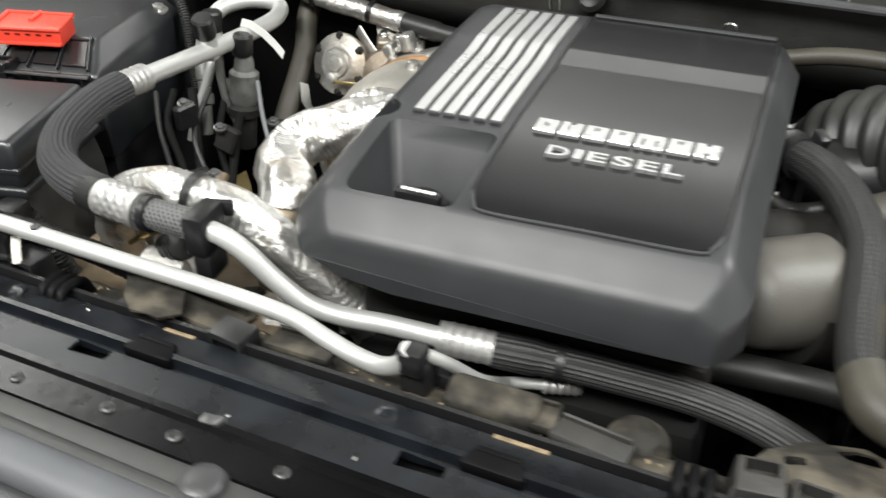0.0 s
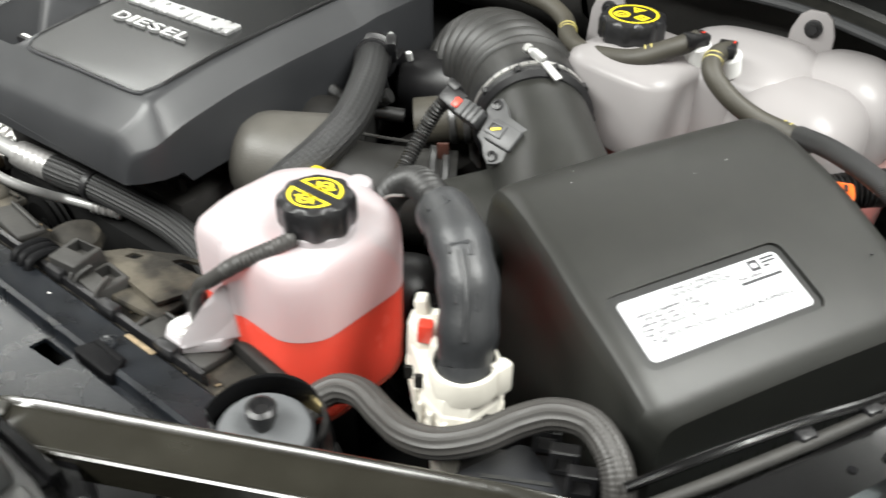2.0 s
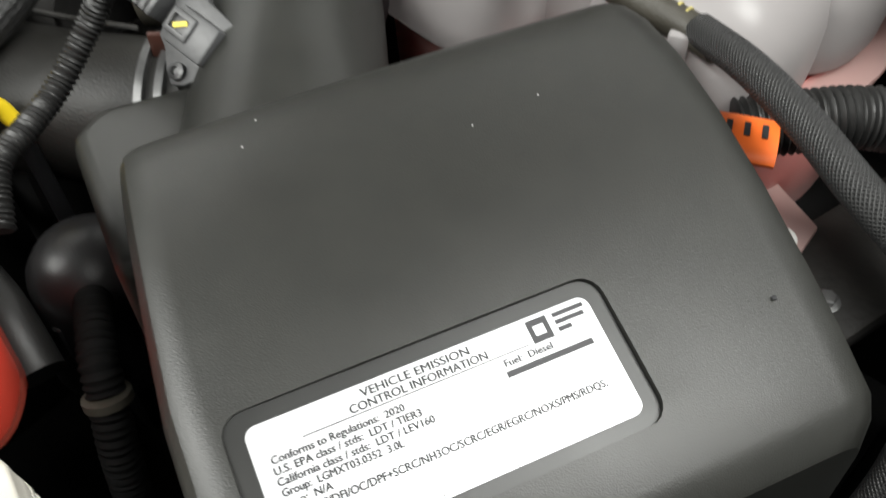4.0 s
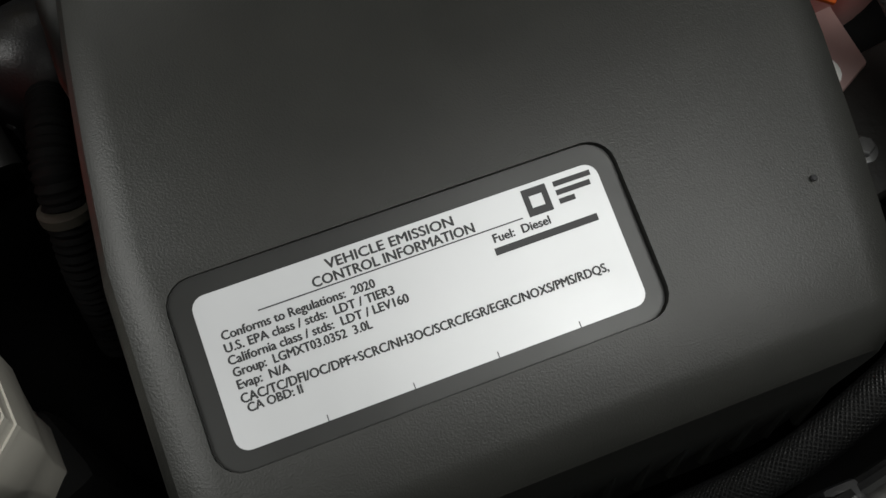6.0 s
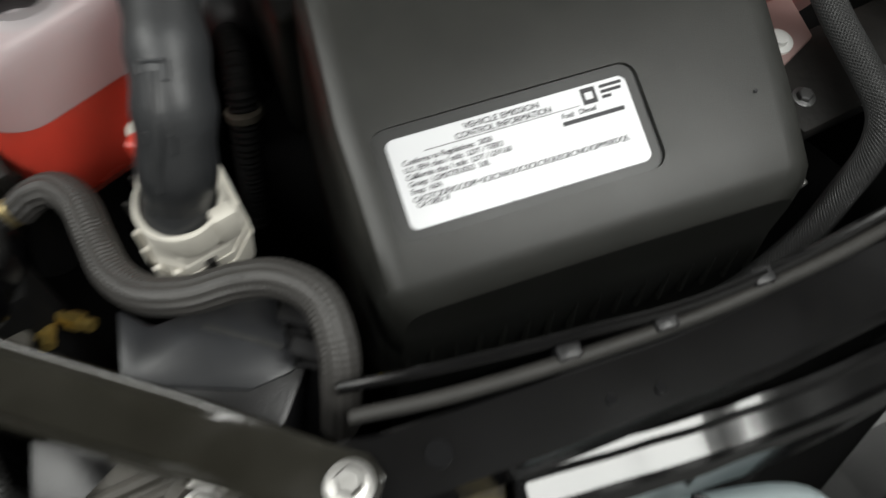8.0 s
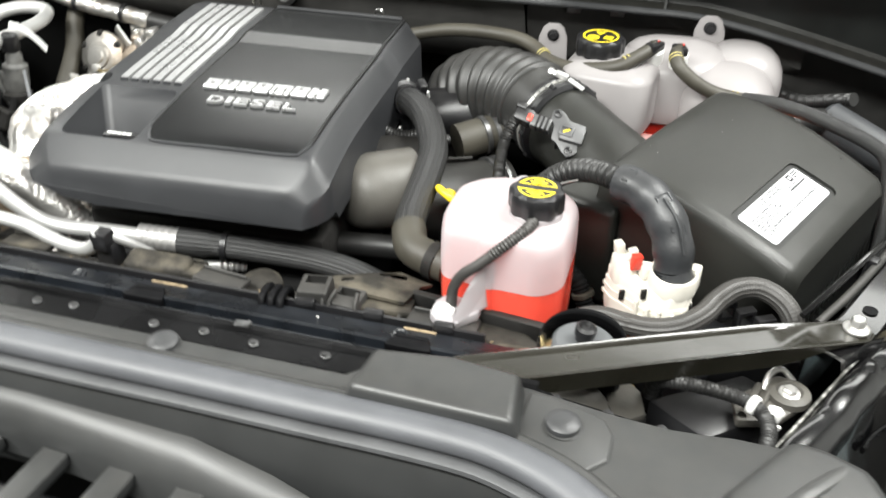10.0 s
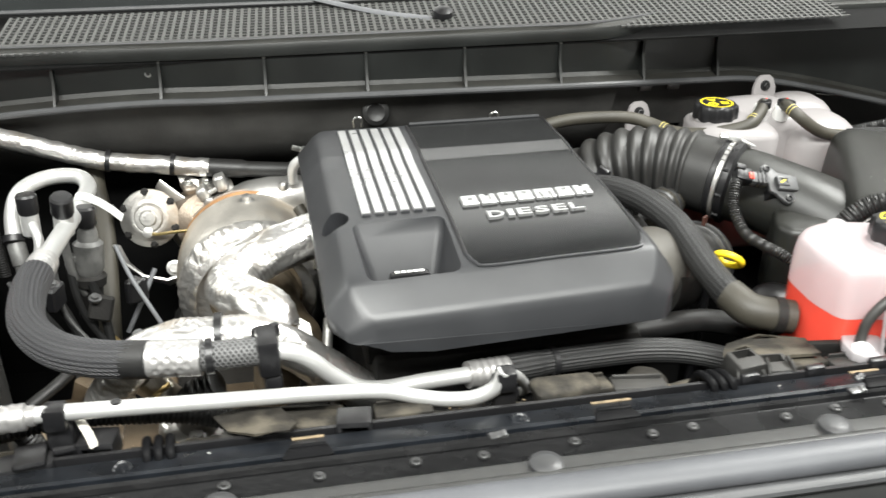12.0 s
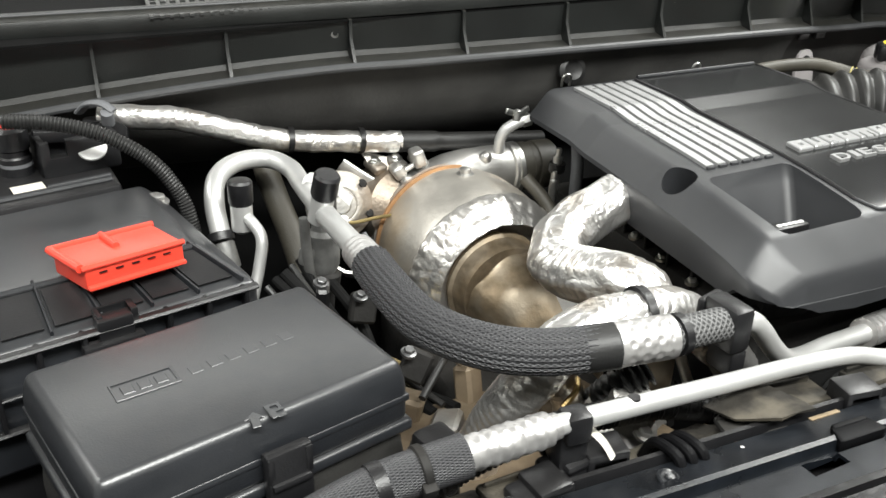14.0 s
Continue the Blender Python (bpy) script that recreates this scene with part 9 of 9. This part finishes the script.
loom2 = thing("lamp_harness", "corrugated cable held by a white cable tie", "cable", (0.45, 0.37, 1.05))
part("conduit", sweep([(0.386, 0.428, 1.035), (0.390, 0.412, 1.066), (0.402, 0.396, 1.084), (0.431, 0.390, 1.090), (0.462, 0.384, 1.091), (0.479, 0.372, 1.090), (0.484, 0.352, 1.090), (0.481, 0.330, 1.086), (0.476, 0.312, 1.072), (0.470, 0.300, 1.05)], ribbed(0.0062, 0.0007, 0.0036), 18, 0.0011), M_RUBBER, loom2)
part("cable_tie", lathe([(0, 0.0072), (0.001, 0.0085), (0.006, 0.0085), (0.007, 0.0072)], (0.8, -0.45, 0.0), (0.468, 0.3815, 1.091), 24), M_WHITE, loom2, "white cable tie")
part("tie_head", block((0.012, 0.009, 0.014), pose(0.485, 0.374, 1.083, 0, 20, 20), 0.002), M_WHITE, loom2)
part("tie_tail", block((0.006, 0.003, 0.022), pose(0.487, 0.369, 1.064, 10, 8, 20), 0.001), M_WHITE, loom2)

latch = thing("lamp_bracket", "grimy steel lamp bracket with bolts under the brace", "bracket", (0.51, 0.41, 0.98))
bracket_plate = part("plate", roughen(prism([(0.458, 0.432), (0.464, 0.402), (0.500, 0.412), (0.530, 0.452), (0.520, 0.472), (0.498, 0.476)], 1.040, 1.050, 0.003), 0.0015, 40), M_HORN, latch)
part("ridge", sweep([(0.468, 0.408, 1.052), (0.482, 0.452, 1.052)], 0.004, 8, 0.008), M_HORN, bracket_plate)
part("ridge", sweep([(0.480, 0.412, 1.052), (0.490, 0.444, 1.052)], 0.003, 8, 0.008), M_HORN, bracket_plate)
part("boss", lathe([(0, 0.020), (0.006, 0.019), (0.008, 0.012), (0.004, 0.010)], (0, 0, 1), (0.508, 0.448, 1.049), 24), M_HORN, bracket_plate)
part("bolt", hex_bolt((0.508, 0.448, 1.054), (0, 0, 1), 0.0065, 0.005), M_BRACKET, bracket_plate)
part("loop", sweep([(0.486, 0.450, 1.050), (0.490, 0.462, 1.060), (0.500, 0.470, 1.062), (0.512, 0.468, 1.052)], 0.003, 10, 0.003), M_BRACKET, latch)
part("upright", prism([(0.470, 0.43), (0.495, 0.418), (0.522, 0.455), (0.50, 0.468)], 0.61, 1.041, 0.003), M_DEEP, latch)
part("ring_boss", lathe([(0, 0.018), (0.008, 0.018), (0.010, 0.013), (0.004, 0.011), (0.0041, 0.001)], (0.1, -0.1, 1), (0.455, 0.318, 1.058), 24), M_HORN, latch)
part("ring_foot", block((0.05, 0.04, 0.08), pose(0.46, 0.322, 0.98, 0, 0, 30), 0.006), M_DEEP, latch)
horn = thing("horn", "grimy dark round horn between the shroud and the brace", "horn", (0.36, 0.35, 0.95))
part("disc", roughen(lathe([(-0.02, 0.03), (-0.012, 0.040), (0.006, 0.042), (0.012, 0.038), (0.014, 0.02), (0.0145, 0.002)], (0.10, -0.15, 1), (0.316, 0.374, 1.036), 30), 0.001, 40), M_HORN, horn)
part("terminal", block((0.030, 0.020, 0.016), pose(0.352, 0.374, 1.024, 0, 10, 30), 0.003), M_SEAL, horn, "grey terminal plug")
part("fan_plate", prism([(0.345, 0.425), (0.352, 0.388), (0.366, 0.376), (0.386, 0.396), (0.378, 0.424), (0.362, 0.438)], 1.030, 1.040, 0.003), M_HORN, horn)
part("wire", sweep([(0.39, 0.345, 1.03), (0.41, 0.355, 1.045), (0.42, 0.375, 1.03), (0.43, 0.38, 0.98)], 0.004, 8, 0.005), M_RUBBER, horn)
M_BRASS = material("dull_brass", (0.42, 0.30, 0.09), 0.4, metal=0.8, vary=0.3, vary_scale=80)
for at, turn in (((0.366, 0.459, 1.024), 30), ((0.359, 0.443, 1.024), -20)):
    part("brass_fitting", lathe([(-0.012, 0.004), (-0.004, 0.004), (-0.004, 0.0062), (0.004, 0.0062), (0.005, 0.0045), (0.012, 0.0045)], (math.cos(radians(turn)), math.sin(radians(turn)), 0.15), at, 6), M_BRASS, horn)
part("bracket", block((0.05, 0.04, 0.40), pose(0.312, 0.38, 0.615), 0.005), M_DEEP, horn)
part("yellow_mark", block((0.009, 0.007, 0.006), pose(0.388, 0.437, 1.038, 0, 0, 30), 0.0015), M_BAND, horn)
stiff = thing("support_side_rail", "black steel side rail of the radiator support", "side rail", (0.34, 0.33, 1.0))
side_rail = part("rail", roughen(strip([[(0.262, 0.333, 1.060), (0.285, 0.322, 1.062), (0.322, 0.314, 1.062), (0.357, 0.310, 1.062), (0.403, 0.306, 1.060), (0.446, 0.310, 1.056)], [(0.262, 0.330, 1.114), (0.285, 0.319, 1.117), (0.322, 0.310, 1.118), (0.357, 0.306, 1.118), (0.403, 0.301, 1.117), (0.446, 0.305, 1.112)], [(0.260, 0.318, 1.1165), (0.282, 0.308, 1.1195), (0.322, 0.302, 1.1205), (0.357, 0.297, 1.1205), (0.403, 0.293, 1.1195), (0.446, 0.297, 1.1145)]], 0.004), 0.0012, 60), M_RAIL, stiff)
for t in range(3):
    part("bolt", hex_bolt((0.315 + 0.042 * t, 0.3055 - 0.004 * t, 1.1200), (0, 0, 1), 0.0030, 0.0025), M_BLACK, side_rail)
